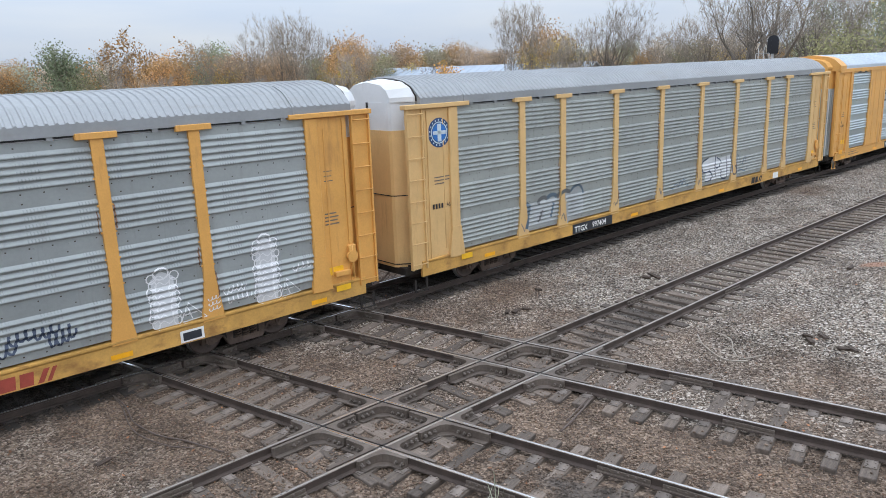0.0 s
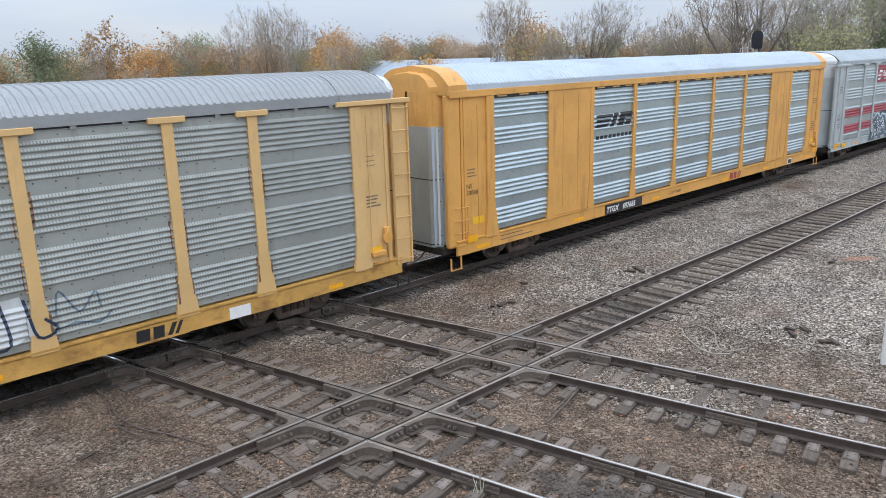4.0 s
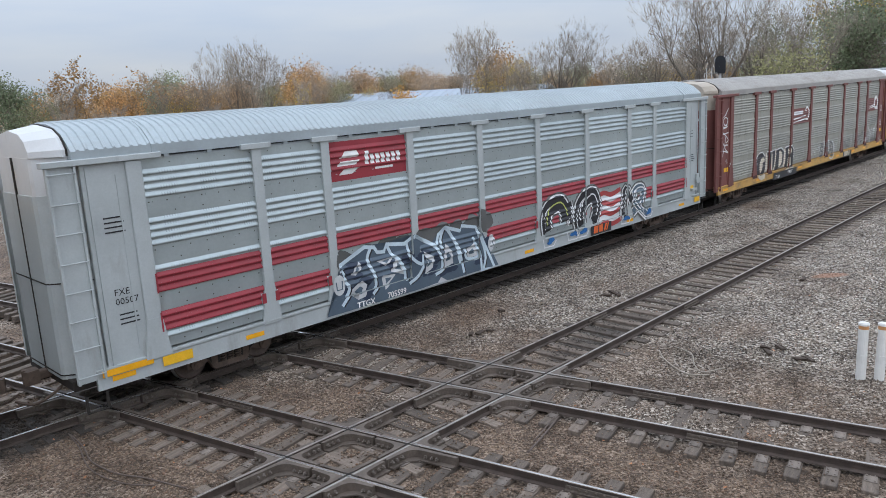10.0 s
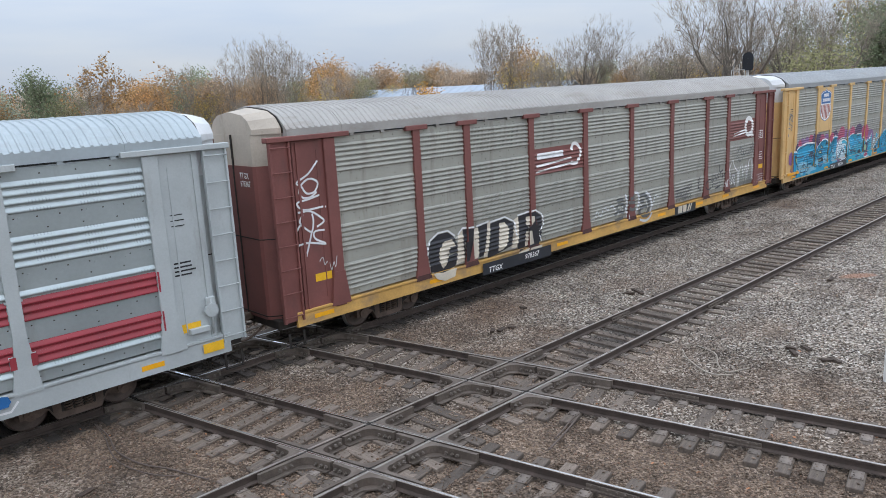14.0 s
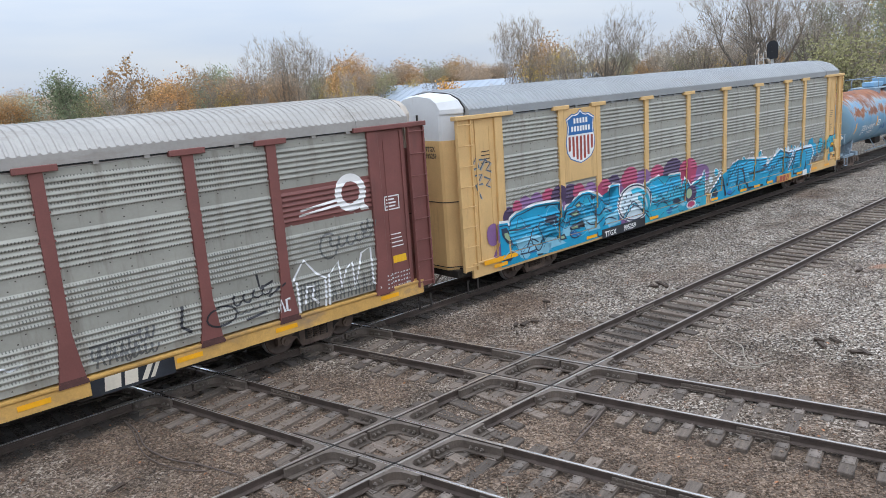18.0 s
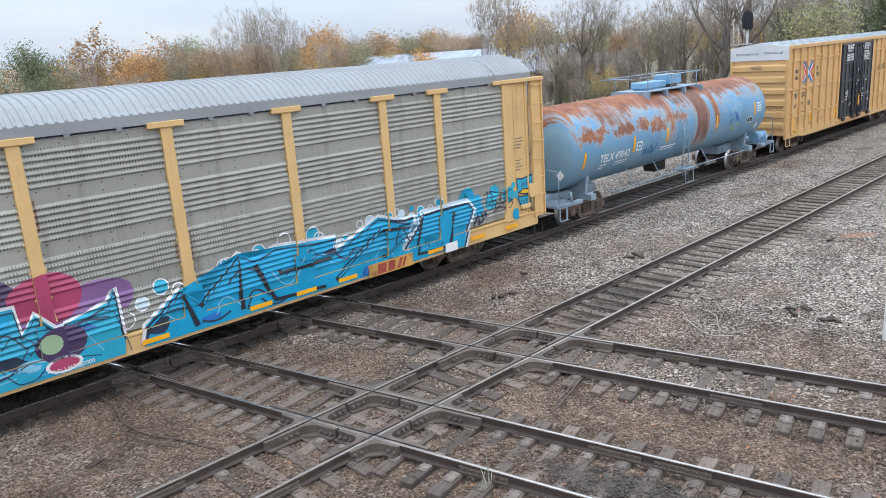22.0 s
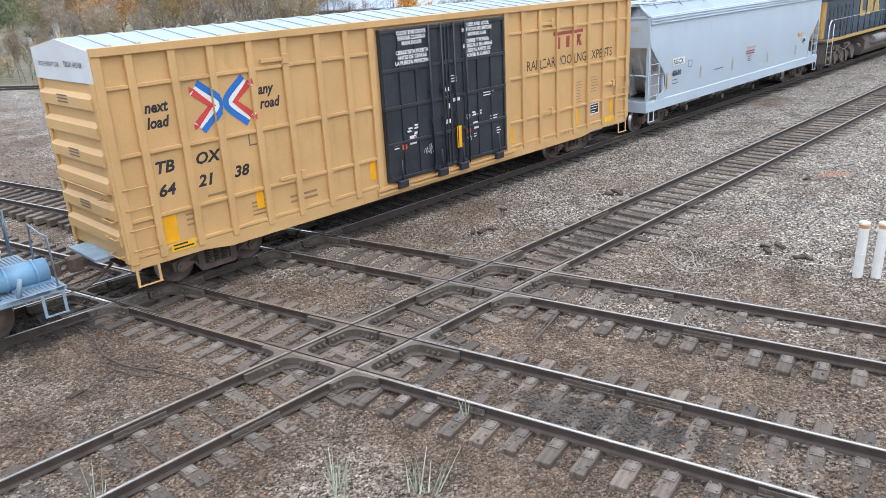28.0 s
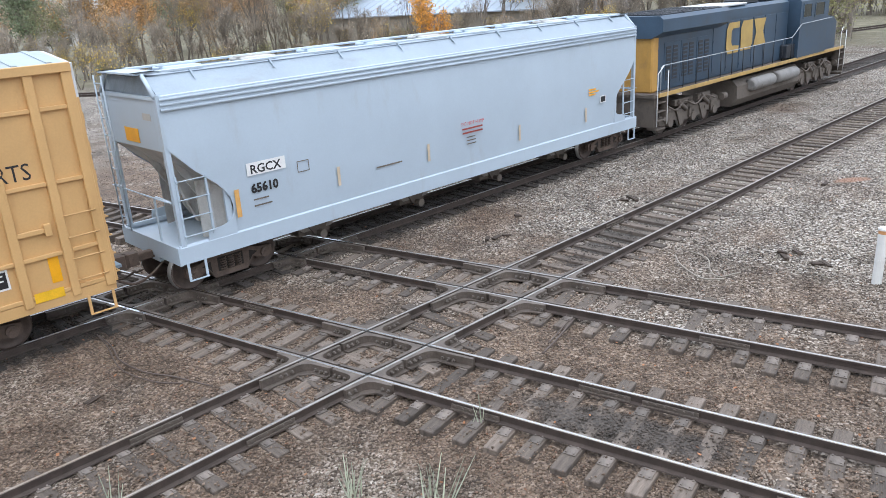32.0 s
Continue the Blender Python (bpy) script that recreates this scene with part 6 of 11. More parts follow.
def car_d():
    car, skin = autorack("light grey autorack with red stripes and blue graffiti", M["grey_car"], M["panel_silver"], M["roof_pale"], M["white_paint"], "grey_silver", rib=(4, 4, 0.16, 0.046))
    for a, b in zip(POSTS, POSTS[1:]):
        for z in (1.55, 2.42):
            skin.paint(car, [rect(a + 0.13, z, b - 0.13, z + 0.44)], M["red_stripe"], 1, "red_stripe")
    # red sign with white strokes in place of letters
    skin.paint(car, [rect(-7.27, 4.2, -4.6, 5.22)], M["red_stripe"], 1, "red_sign", "dark red railway sign")
    skin.paint(car, [[(-7.0, 4.35), (-6.55, 4.35), (-6.3, 4.5), (-6.8, 4.5)], [(-7.05, 4.58), (-6.4, 4.58), (-6.3, 4.7), (-6.95, 4.7)], [(-6.95, 4.78), (-6.3, 4.78), (-6.35, 4.95), (-6.75, 4.95)]], M["white_clean"], 2, "sign_emblem")
    skin.paint(car, [rect(-6.1 + i * 0.19, 4.55, -5.97 + i * 0.19, 4.8 + (0.1 if i == 0 else 0)) for i in range(7)], M["white_clean"], 2, "sign_strip")
    skin.paint(car, [rect(-5.75, 4.38, -5.1, 4.44)], M["white_clean"], 2, "sign_strip")
    words(car, "FXE\n00507", -13.1, 2.55, 0.2, M["ink"], -1.507)
    bars(car, -13.1, 4.2, 0.5, 4, 0.1, 0.03, M["ink"], -1.507, 3)
    bars(car, -13.05, 2.15, 0.45, 3, 0.1, 0.03, M["ink"], -1.507, 5)
    end_panel_marks(car, 1, M["ink"], 11)
    handbrake(car, 13.1, M["grey_car"])
    flat(car, "warning_label", [rect(-12.3, 0.78, -11.6, 1.0), rect(13.0, 0.78, 13.5, 1.0)], M["label_yellow"], -1.59)
    reflectors(car, (-13.4, -10.2, -4.9, 0.6, 7.2, 11.6), 0.78, 0.5)
    flat(car, "reflector", [rect(-13.6, 0.92, -12.5, 1.06)], M["sticker_yellow"], -1.575)
    words(car, "TTGX", -6.8, 0.72, 0.24, M["white_clean"], -1.6, 0.005)
    words(car, "705599", -5.7, 0.74, 0.24, M["white_clean"], -1.6, 0.005)
    # a long dark piece with pale outlined letters
    rnd = random.Random(12)
    for k in range(9):
        x = PIECE_EDGE[0][0] + 0.3 + k * 0.7
        skin.paint(car, [blob(x, 2.0 + 0.05 * (k % 3) + 0.02 * k, 0.42, 0.34, k + 50, 16, 0.16)], M["spray_smoke"], 2)
    skin.paint(car, [SIDE_PIECE], M["spray_steel"], 3, label="dark blue graffiti with pale jagged letters")
    for k in range(26):
        x, z = rnd.uniform(-7.2, -1.2), rnd.uniform(1.0, 1.9)
        skin.paint(car, [blob(x, z, 0.2 + 0.12 * rnd.random(), 0.12, k + 90, 12, 0.25)], M["spray_navy"], 4)
    for o in PIECE_LIGHTS:
        skin.paint(car, [o], M["spray_mist"], 5)
        mx, mz = sum(q[0] for q in o) / len(o), sum(q[1] for q in o) / len(o)
        skin.paint(car, [[(mx + (x - mx) * 0.45, mz + (z - mz) * 0.4) for x, z in o]], M["spray_slate"], 6)
    for o in PIECE_LINES:
        skin.paint(car, stroke(curve_points(o, 4), 0.1), M["spray_frost"], 7)
        skin.paint(car, stroke(curve_points([(x + 0.07, z - 0.04) for x, z in o], 4), 0.05), M["spray_black"], 6)
    skin.paint(car, stroke(PIECE_EDGE, 0.11), M["spray_frost"], 7)
    skin.paint(car, [[(-4.34, 0.72), (-3.69, 0.75), (-3.54, 0.89), (-3.26, 0.72), (-2.7, 0.73), (-3.06, 0.72), (-3.88, 0.72), (-4.42, 0.72)]], M["spray_mist"], 6)
    for cx, cz in ((-7.35, 1.49), (-1.14, 1.49)):
        skin.paint(car, [ring(cx, cz, 0.2, 14, 0.28)], M["spray_silver"], 7)
        skin.paint(car, stroke([(cx - 0.1, cz + 0.1), (cx - 0.08, cz - 0.12), (cx + 0.09, cz - 0.12), (cx + 0.1, cz + 0.1)], 0.04), M["spray_slate"], 8)
    # black letters outlined in white round red and white stripes
    for i, g in enumerate(LETTERS):
        line, wide = curve_points(g, 5), (0.62 if i in (0, 2) else 0.36)
        skin.paint(car, stroke(line, wide + 0.2), M["spray_smoke"], 2, label="black graffiti letters outlined in white")
        skin.paint(car, stroke(line, wide + 0.06), M["spray_white"], 3)
        skin.paint(car, stroke(line, wide - 0.06), M["spray_black" if i != 4 else "spray_slate"], 4)
        skin.paint(car, stroke([(x + 0.08, z + 0.02) for x, z in line[2:-2]], 0.055), M["spray_olive" if i == 0 else "spray_white"], 5)
        skin.paint(car, stroke([(x - 0.1, z - 0.04) for x, z in line[: len(line) // 2]], 0.05), M["spray_white"], 5)
        skin.paint(car, [blob(line[0][0] + 0.15, 0.98, 0.22, 0.1, 70 + i, 12, 0.3)], M["spray_blue"], 5)
        skin.paint(car, stroke([(line[0][0] - 0.3, 1.1), (line[0][0] - 0.25, 0.8), (line[0][0] + 0.3, 0.78), (line[0][0] + 0.45, 0.95)], 0.045), M["spray_white"], 6)
    x0, x1 = LETTERS[2][-1][0] + 0.25, LETTERS[3][0][0] - 0.15
    for i in range(7):
        z = 0.95 + i * 0.19
        wave = [(x0, z), (x0 + (x1 - x0) * 0.3, z + 0.1), (x0 + (x1 - x0) * 0.6, z - 0.02), (x1, z + 0.1)]
        skin.paint(car, stroke(curve_points(wave, 5), 0.18), M["spray_red" if i % 2 == 0 else "spray_white"], 2)
    flat(car, "owner_field", [rect(4.6, 0.7, 6.0, 1.05)], M["black_paint"], -1.58)
    logo_bars(car, 4.75, 0.76, 1.0, M["orange"], -1.586)
    return car


BIG_LETTERS = ([(-9.21, 1.76), (-9.07, 2.04), (-8.76, 2.22), (-8.36, 2.22), (-8.1, 2.04), (-7.97, 1.75), (-7.9, 1.58), (-8.37, 1.58), (-8.42, 1.74), (-8.2, 1.74), (-8.31, 1.97), (-8.55, 1.93), (-8.68, 1.68), (-8.69, 1.32), (-8.57, 1.17), (-8.36, 1.51), (-7.94, 1.55), (-8.09, 1.15), (-8.68, 1.08), (-9.08, 1.15)],
               [(-7.7, 2.19), (-7.22, 2.16), (-7.44, 1.78), (-7.55, 1.2), (-7.67, 1.2), (-7.72, 1.69)],
               [(-7.13, 2.14), (-7.01, 2.19), (-6.56, 2.21), (-6.68, 1.78), (-6.74, 1.25), (-7.03, 1.2), (-7.06, 1.7)],
               [(-6.51, 2.17), (-5.81, 2.23), (-5.38, 2.02), (-5.31, 1.58), (-5.52, 1.3), (-5.9, 1.22), (-6.42, 1.13), (-6.66, 1.12), (-6.5, 1.58)],
               [(-5.16, 2.19), (-4.34, 2.24), (-3.99, 2.06), (-3.97, 1.72), (-4.26, 1.51), (-4.03, 1.2), (-4.46, 1.12), (-4.9, 1.11), (-5.21, 1.06), (-5.14, 1.62)])
BIG_LIGHTS = ([(-8.74, 1.74), (-8.53, 1.98), (-8.21, 1.99), (-8.04, 1.76), (-8.3, 1.76), (-8.41, 1.67), (-8.46, 1.26), (-8.6, 1.18), (-8.74, 1.41)],
               [(-9.08, 1.15), (-8.68, 1.08), (-8.11, 1.14), (-8.19, 0.87), (-8.62, 0.82), (-8.94, 0.94)],
               [(-7.31, 2.13), (-7.04, 2.15), (-7.07, 1.55), (-7.07, 1.24), (-7.33, 1.22), (-7.35, 1.76)],
               [(-6.62, 2.22), (-6.48, 2.25), (-6.58, 1.6), (-6.69, 1.16), (-6.85, 1.16), (-6.73, 1.63)],
               [(-7.95, 2.04), (-7.74, 2.2), (-7.77, 1.55), (-7.69, 1.23), (-8.03, 1.19), (-7.94, 1.59)])
BIG_FEET = ([(-6.08, 2.12), (-5.82, 2.11), (-5.64, 1.88), (-5.7, 1.45), (-5.89, 1.26), (-6.16, 1.23)],
               [(-5.37, 2.12), (-5.16, 2.19), (-5.17, 1.47), (-5.28, 1.19), (-5.53, 1.22), (-5.33, 1.58)],
               [(-4.78, 2.12), (-4.41, 2.1), (-4.4, 1.94), (-4.54, 1.83), (-4.8, 1.85)],
               [(-4.82, 1.64), (-4.56, 1.64), (-4.54, 1.33), (-4.48, 1.19), (-4.86, 1.15)],
               [(-5.25, 1.04), (-4.69, 1.08), (-4.99, 0.82), (-5.27, 0.85)],
               [(-4.64, 1.07), (-4.04, 1.08), (-4.17, 0.82), (-4.7, 0.87)])
BIG_EDGE = ([(-9.26, 1.71), (-9.1, 2.08), (-8.75, 2.26), (-8.35, 2.27), (-8.06, 2.06)],
            [(-7.94, 2.07), (-7.73, 2.24), (-7.22, 2.2)],
            [(-7.13, 2.19), (-6.56, 2.26)],
            [(-6.5, 2.22), (-5.81, 2.28), (-5.38, 2.07), (-5.27, 1.58)],
            [(-5.2, 2.23), (-4.33, 2.29), (-3.95, 2.09), (-3.9, 1.71), (-4.19, 1.5), (-3.99, 1.19)])
SCRAWL = ([(-12.72, 4.77), (-13.02, 4.48), (-13.37, 4.3), (-13.25, 4.2), (-13.11, 4.01), (-12.88, 4.02), (-12.76, 4.21), (-12.86, 4.32), (-13.04, 4.35), (-13.25, 4.23), (-13.32, 4.05), (-13.23, 3.92), (-13.01, 3.9), (-12.81, 4.01)],
          [(-12.74, 3.92), (-13.07, 3.86), (-13.41, 3.8), (-13.22, 3.61), (-12.62, 3.62)],
          [(-13.41, 3.57), (-13.06, 3.56), (-12.79, 3.39), (-12.67, 3.25), (-12.89, 3.14)],
          [(-13.27, 3.51), (-13.38, 3.33), (-13.23, 3.15), (-13.05, 3.05), (-12.98, 3.31), (-13.01, 3.49)],
          [(-12.67, 3.03), (-12.97, 3.03), (-12.97, 2.85), (-12.66, 2.67), (-13.17, 2.78), (-13.6, 2.79), (-13.45, 3.17), (-13.29, 3.3)],
          [(-13.05, 3.05), (-13.18, 2.69), (-13.3, 2.39)])


def car_e():
    car, skin = autorack("oxide red autorack with grimy panels and large graffiti letters", M["oxide"], M["panel_grimy"], M["roof_warm"], M["end_tan"], "oxide", sill=M["sill_worn"], low=0.72, rib=(4, 6, 0.125, 0.04))
    skin.paint(car, [rect(-4.3, 3.4, -1.62, 4.25)], M["oxide"], 1, "sign_field", "oxide red sign field with a white wheel emblem")
    skin.paint(car, [rect(-4.15, 3.9, -2.75, 4.1)], M["spray_white"], 2, "sign_strip")
    skin.paint(car, stroke([(-4.2, 3.5), (-2.3, 3.62)], 0.07) + stroke([(-4.2, 3.68), (-2.3, 3.8)], 0.07), M["white_clean"], 2, "sign_strip")
    skin.paint(car, stroke(curve_points([(-2.35, 3.62), (-2.0, 3.6), (-1.75, 3.9), (-1.9, 4.2), (-2.15, 4.25), (-2.3, 4.05)], 6), 0.12), M["white_clean"], 2, "sign_emblem")
    skin.paint(car, [rect(9.55, 3.3, 12.2, 4.2)], M["oxide"], 1, "sign_field")
    q = ring(11.55, 3.85, 0.38, 22)
    skin.paint(car, stroke(q + q[:1], 0.2) + [[(11.6, 3.6), (11.85, 3.35), (12.1, 3.35), (11.85, 3.65)]], M["white_clean"], 2, "sign_emblem")
    skin.paint(car, stroke([(10.0, 3.5), (11.3, 3.62)], 0.06) + stroke([(10.05, 3.62), (11.3, 3.74)], 0.06), M["white_clean"], 3, "sign_strip")
    end_number(car, "TTGX\n978367", 4.45, M["white_clean"])
    for p in POSTS[1:-1]:
        skin.paint(car, [[(p - 0.3, 1.02), (p + 0.3, 1.02), (p + 0.27, 1.17), (p - 0.27, 1.17)]], M["foot_grime"], 1, "post_foot")
    # big letters in black with bone white sides
    for o in BIG_LETTERS:
        skin.paint(car, [o], M["spray_black"], 2, label="large black and bone white graffiti letters")
    for o in BIG_LIGHTS + BIG_FEET:
        skin.paint(car, [o], M["spray_bone"], 3)
    for o in BIG_EDGE:
        skin.paint(car, stroke(o, 0.055), M["spray_white"], 4)
    rnd = random.Random(5)
    for o in SCRAWL:
        skin.paint(car, stroke(curve_points(o, 5), 0.05), M["spray_white"], 1, label="white scrawl on the end panel")
    skin.paint(car, stroke(scrawl(rnd, -12.9, 1.95, 0.5, 0.4, 9), 0.02), M["spray_silver"], 1)
    # dark handwriting and white outlined letters
    for x0, z0, w, h, n, ink, wide in ((10.75, 2.5, 1.3, 0.34, 5, "smoke", 0.045), (11.75, 2.72, 0.4, 0.42, 2, "smoke", 0.045), (8.0, 1.72, 1.0, 0.32, 4, "black", 0.04), (8.1, 1.5, 0.9, 0.12, 5, "smoke", 0.03),
                                       (4.85, 1.3, 0.9, 0.36, 6, "smoke", 0.04), (5.5, 1.18, 0.7, 0.3, 5, "smoke", 0.04), (5.85, 1.5, 0.3, 0.4, 2, "smoke", 0.05)):
        skin.paint(car, loops(x0, z0, w, h, n, wide), M["spray_" + ink], 1)
    q = ring(7.72, 1.6, 0.38, 16, 0.22)
    skin.paint(car, stroke(q + q[:1], 0.045), M["spray_black"], 1)
    q = ring(10.75, 2.62, 0.26, 14, 0.32)
    skin.paint(car, stroke(q[2:] + q[:1], 0.05), M["spray_smoke"], 1)
    skin.paint(car, stroke([(8.3, 1.35), (8.85, 1.42)], 0.05) + stroke([(8.7, 2.35), (8.75, 2.0), (9.1, 2.1)], 0.06) + stroke([(8.95, 1.75), (9.4, 2.0)], 0.05) + stroke([(6.85, 2.05), (6.78, 1.6), (7.0, 1.42)], 0.07), M["spray_black"], 1)
    for g in ([(9.75, 1.13), (9.72, 1.95), (9.6, 1.93), (9.98, 2.42), (10.32, 2.0), (10.55, 1.86), (10.5, 1.13)], [(10.62, 1.13), (10.66, 1.9), (10.98, 2.18), (11.02, 1.5), (11.2, 1.95), (11.4, 2.08), (11.42, 1.4), (11.62, 1.95), (11.72, 2.25), (12.02, 2.36), (12.02, 1.4), (12.2, 1.2)],
              [(9.9, 1.3), (10.0, 1.75), (10.2, 1.72), (10.12, 1.45), (10.3, 1.25)], [(9.15, 1.3), (9.22, 1.62), (9.3, 1.3)], [(9.45, 1.32), (9.36, 1.32), (9.36, 1.6), (9.47, 1.6)]):
        skin.paint(car, stroke(g, 0.06), M["spray_white"], 3, label="white outlined graffiti letters")
    for i in range(6):
        x = 10.72 + i * 0.24
        skin.paint(car, stroke([(x, 1.2), (x + 0.03, 1.75 + 0.1 * (i % 2)), (x + 0.12, 1.2)], 0.05), M["spray_smoke"], 2)
        skin.paint(car, stroke([(9.8 + 0.1 * i, 1.16), (9.84 + 0.1 * i, 1.85)], 0.045), M["spray_smoke"], 2)
    skin.paint(car, stroke(scrawl(rnd, -1.2, 1.4, 2.4, 0.35, 15), 0.04) + stroke(scrawl(rnd, 2.0, 1.35, 1.6, 0.4, 10), 0.04), M["spray_silver"], 1)
    # two smudged letters, dark with a pale outline
    for pale in ([(1.75, 2.05), (2.0, 1.95), (2.02, 1.6), (1.85, 1.3), (1.75, 1.2)], [(2.5, 1.98), (2.85, 1.75), (2.98, 1.35), (2.8, 1.0), (2.45, 0.85), (2.0, 0.95)], [(1.1, 2.05), (1.2, 1.75), (1.12, 1.45), (1.3, 1.1)]):
        skin.paint(car, stroke(curve_points(pale, 4), 0.1), M["spray_mist"], 1, label="pale smudged outline")
    for dark, w in (([(1.22, 1.95), (1.45, 1.85), (1.66, 1.95)], 0.14), ([(1.25, 1.72), (1.66, 1.68)], 0.12), ([(1.28, 1.5), (1.5, 1.42), (1.68, 1.46)], 0.13), ([(2.1, 1.86), (2.45, 1.86), (2.72, 1.6), (2.78, 1.3), (2.6, 1.08), (2.25, 1.08), (2.1, 1.25), (2.3, 1.42), (2.62, 1.38)], 0.15),
                    ([(2.12, 1.66), (2.4, 1.62)], 0.16), ([(0.35, 1.35), (0.62, 1.5), (0.9, 1.4), (1.02, 1.62), (0.7, 1.75), (0.45, 1.62)], 0.11), ([(0.5, 1.92), (0.95, 1.9)], 0.12), ([(0.4, 1.15), (0.95, 1.2)], 0.12)):
        skin.paint(car, stroke(curve_points(dark, 4), w), M["spray_smoke"], 2, label="dark smudged graffiti letter")
    for x in (4.95, 5.2, 5.45, 5.7):
        skin.paint(car, stroke([(x, 1.22), (x + 0.05, 1.62), (x + 0.16, 1.25)], 0.05), M["spray_smoke"], 2, label="dark smudged graffiti letter")
    skin.paint(car, stroke([(4.85, 1.68), (5.85, 1.72)], 0.07), M["spray_smoke"], 2)
    flat(car, "number_plate_field", [rect(-7.0, 0.63, -3.6, 1.0)], M["black_paint"], -1.6, "black field for the car number")
    words(car, "TTGX", -6.75, 0.68, 0.24, M["white_clean"], -1.606, 0.004, 0.2)
    words(car, "978367", -5.0, 0.76, 0.24, M["white_clean"], -1.606, 0.004, 0.2)
    flat(car, "owner_field", [rect(4.75, 0.66, 6.5, 1.02)], M["black_paint"], -1.548)
    logo_bars(car, 5.0, 0.72, 1.1, M["spray_bone"], -1.554)
    reflectors(car, (-13.2, -9.2, -3.2, 3.4, 6.55, 9.0, 12.2), 0.84, 0.6)
    flat(car, "warning_label", [rect(-13.05, 1.75, -12.55, 1.95), rect(12.75, 1.75, 13.2, 1.95)], M["label_yellow"], -1.507)
    flat(car, "white_frame_label", [rect(12.6, 3.2, 13.1, 3.23), rect(12.6, 3.55, 13.1, 3.58), rect(12.6, 3.2, 12.63, 3.58), rect(13.07, 3.2, 13.1, 3.58)], M["white_clean"], -1.507)
    bars(car, 12.66, 3.5, 0.4, 3, 0.09, 0.04, M["white_clean"], -1.507, 3)
    bars(car, 12.7, 2.55, 0.45, 4, 0.11, 0.03, M["white_clean"], -1.507, 5)
    for row in range(4):
        for k in range(9):
            skin.paint(car, [rect(12.42 + 0.1 * k + rnd.uniform(0, 0.03), 1.12 + 0.11 * row, 12.42 + 0.1 * k + rnd.uniform(0.05, 0.085), 1.12 + 0.11 * row + rnd.uniform(0.02, 0.05), 0.01)], M["spray_silver"], 1, "small_writing")
    return car


MURAL_1 = [(-12.59, 2.11), (-12.23, 2.08), (-12.09, 1.94), (-11.97, 2.16), (-11.69, 2.28), (-11.5, 2.29), (-10.8, 2.41), (-10.24, 2.38), (-9.58, 2.32), (-9.57, 1.88), (-9.42, 1.85), (-9.35, 2.1), (-8.94, 2.1), (-8.73, 2.27), (-8.38, 2.42), (-8.04, 2.42), (-7.55, 2.24), (-7.14, 1.95), (-6.87, 1.85), (-6.79, 2.41), (-6.61, 2.45), (-6.24, 2.42), (-6.19, 1.82)]
MURAL_2 = [(-4.73, 1.33), (-4.6, 2.2), (-3.63, 2.35), (-3.2, 2.05), (-2.83, 2.28), (-2.05, 2.26), (-2, 1.69), (-1.71, 2.04), (-1.39, 1.66), (-0.85, 1.74), (-0.34, 1.9), (-0.16, 2.16), (-0.13, 1.12)]
MURAL_3 = [(0.25, 0.83), (0.36, 1.17), (1.23, 1.77), (1.6, 1.37), (2.73, 2.21), (3.11, 1.99), (3.72, 2.14), (5.5, 1.99), (5.33, 1.59), (6.97, 2.22), (8.27, 1.79), (8.53, 2.04), (10.12, 2.01)]
MURAL_LENSES = ([(-12.52, 1.94), (-12.29, 1.94), (-12.1, 1.69), (-11.93, 1.36), (-12.01, 1.31), (-12.27, 1.46), (-12.48, 1.7)],
                [(-9.18, 1.85), (-8.69, 1.92), (-8.5, 1.73), (-8.89, 1.68)],
                [(-9.2, 1.39), (-8.65, 1.42), (-8.5, 1.23), (-9.03, 1.26)],
                [(-8.8, 2.07), (-8.53, 2.18), (-8.43, 2), (-8.69, 1.96)],
                [(-9.82, 1.21), (-9.47, 1.23), (-9.38, 1.04), (-9.69, 1.04)])
MURAL_PALE = ([(-11.82, 1.44), (-11.46, 1.5), (-10.8, 1.46), (-10.49, 1.29), (-10.82, 0.95), (-11.57, 0.96)],
              [(-8.39, 1.58), (-7.7, 1.59), (-7.48, 1.05), (-8.19, 1.06)],
              [(-10.4, 1.27), (-9.82, 1.17), (-9.39, 0.91), (-10.31, 0.88)],
              [(-7.12, 1.34), (-6.38, 1.55), (-6.28, 1.06), (-6.98, 1)],
              [(-10.92, 1.15), (-10.14, 1.05), (-10.33, 0.76), (-10.9, 0.84)])
MURAL_CLOUD = ((-12.03, 2.17, 0.37, 0.37, "plum"), (-11.65, 2.46, 0.22, 0.22, "crimson"), (-11.27, 2.49, 0.29, 0.28, "purple"), (-10.72, 2.52, 0.3, 0.28, "purple"), (-10.14, 2.56, 0.31, 0.29, "crimson"), (-9.63, 2.55, 0.36, 0.32, "plum"), (-9.02, 2.47, 0.41, 0.36, "plum"), (-8.53, 2.51, 0.32, 0.28, "crimson"), (-7.87, 2.45, 0.34, 0.29, "purple"), (-7.13, 2.4, 0.43, 0.35, "crimson"), (-6.52, 2.47, 0.41, 0.33, "plum"), (-5.54, 2.54, 0.53, 0.4, "crimson"), (-4.72, 2.47, 0.42, 0.31, "purple"), (-3.73, 2.5, 0.45, 0.32, "crimson"), (-2.62, 2.45, 0.68, 0.47, "plum"), (-1.44, 2.29, 0.73, 0.49, "crimson"), (-0.42, 2.02, 0.66, 0.43, "purple"), (-12.76, 1.81, 0.32, 0.33, "purple"))


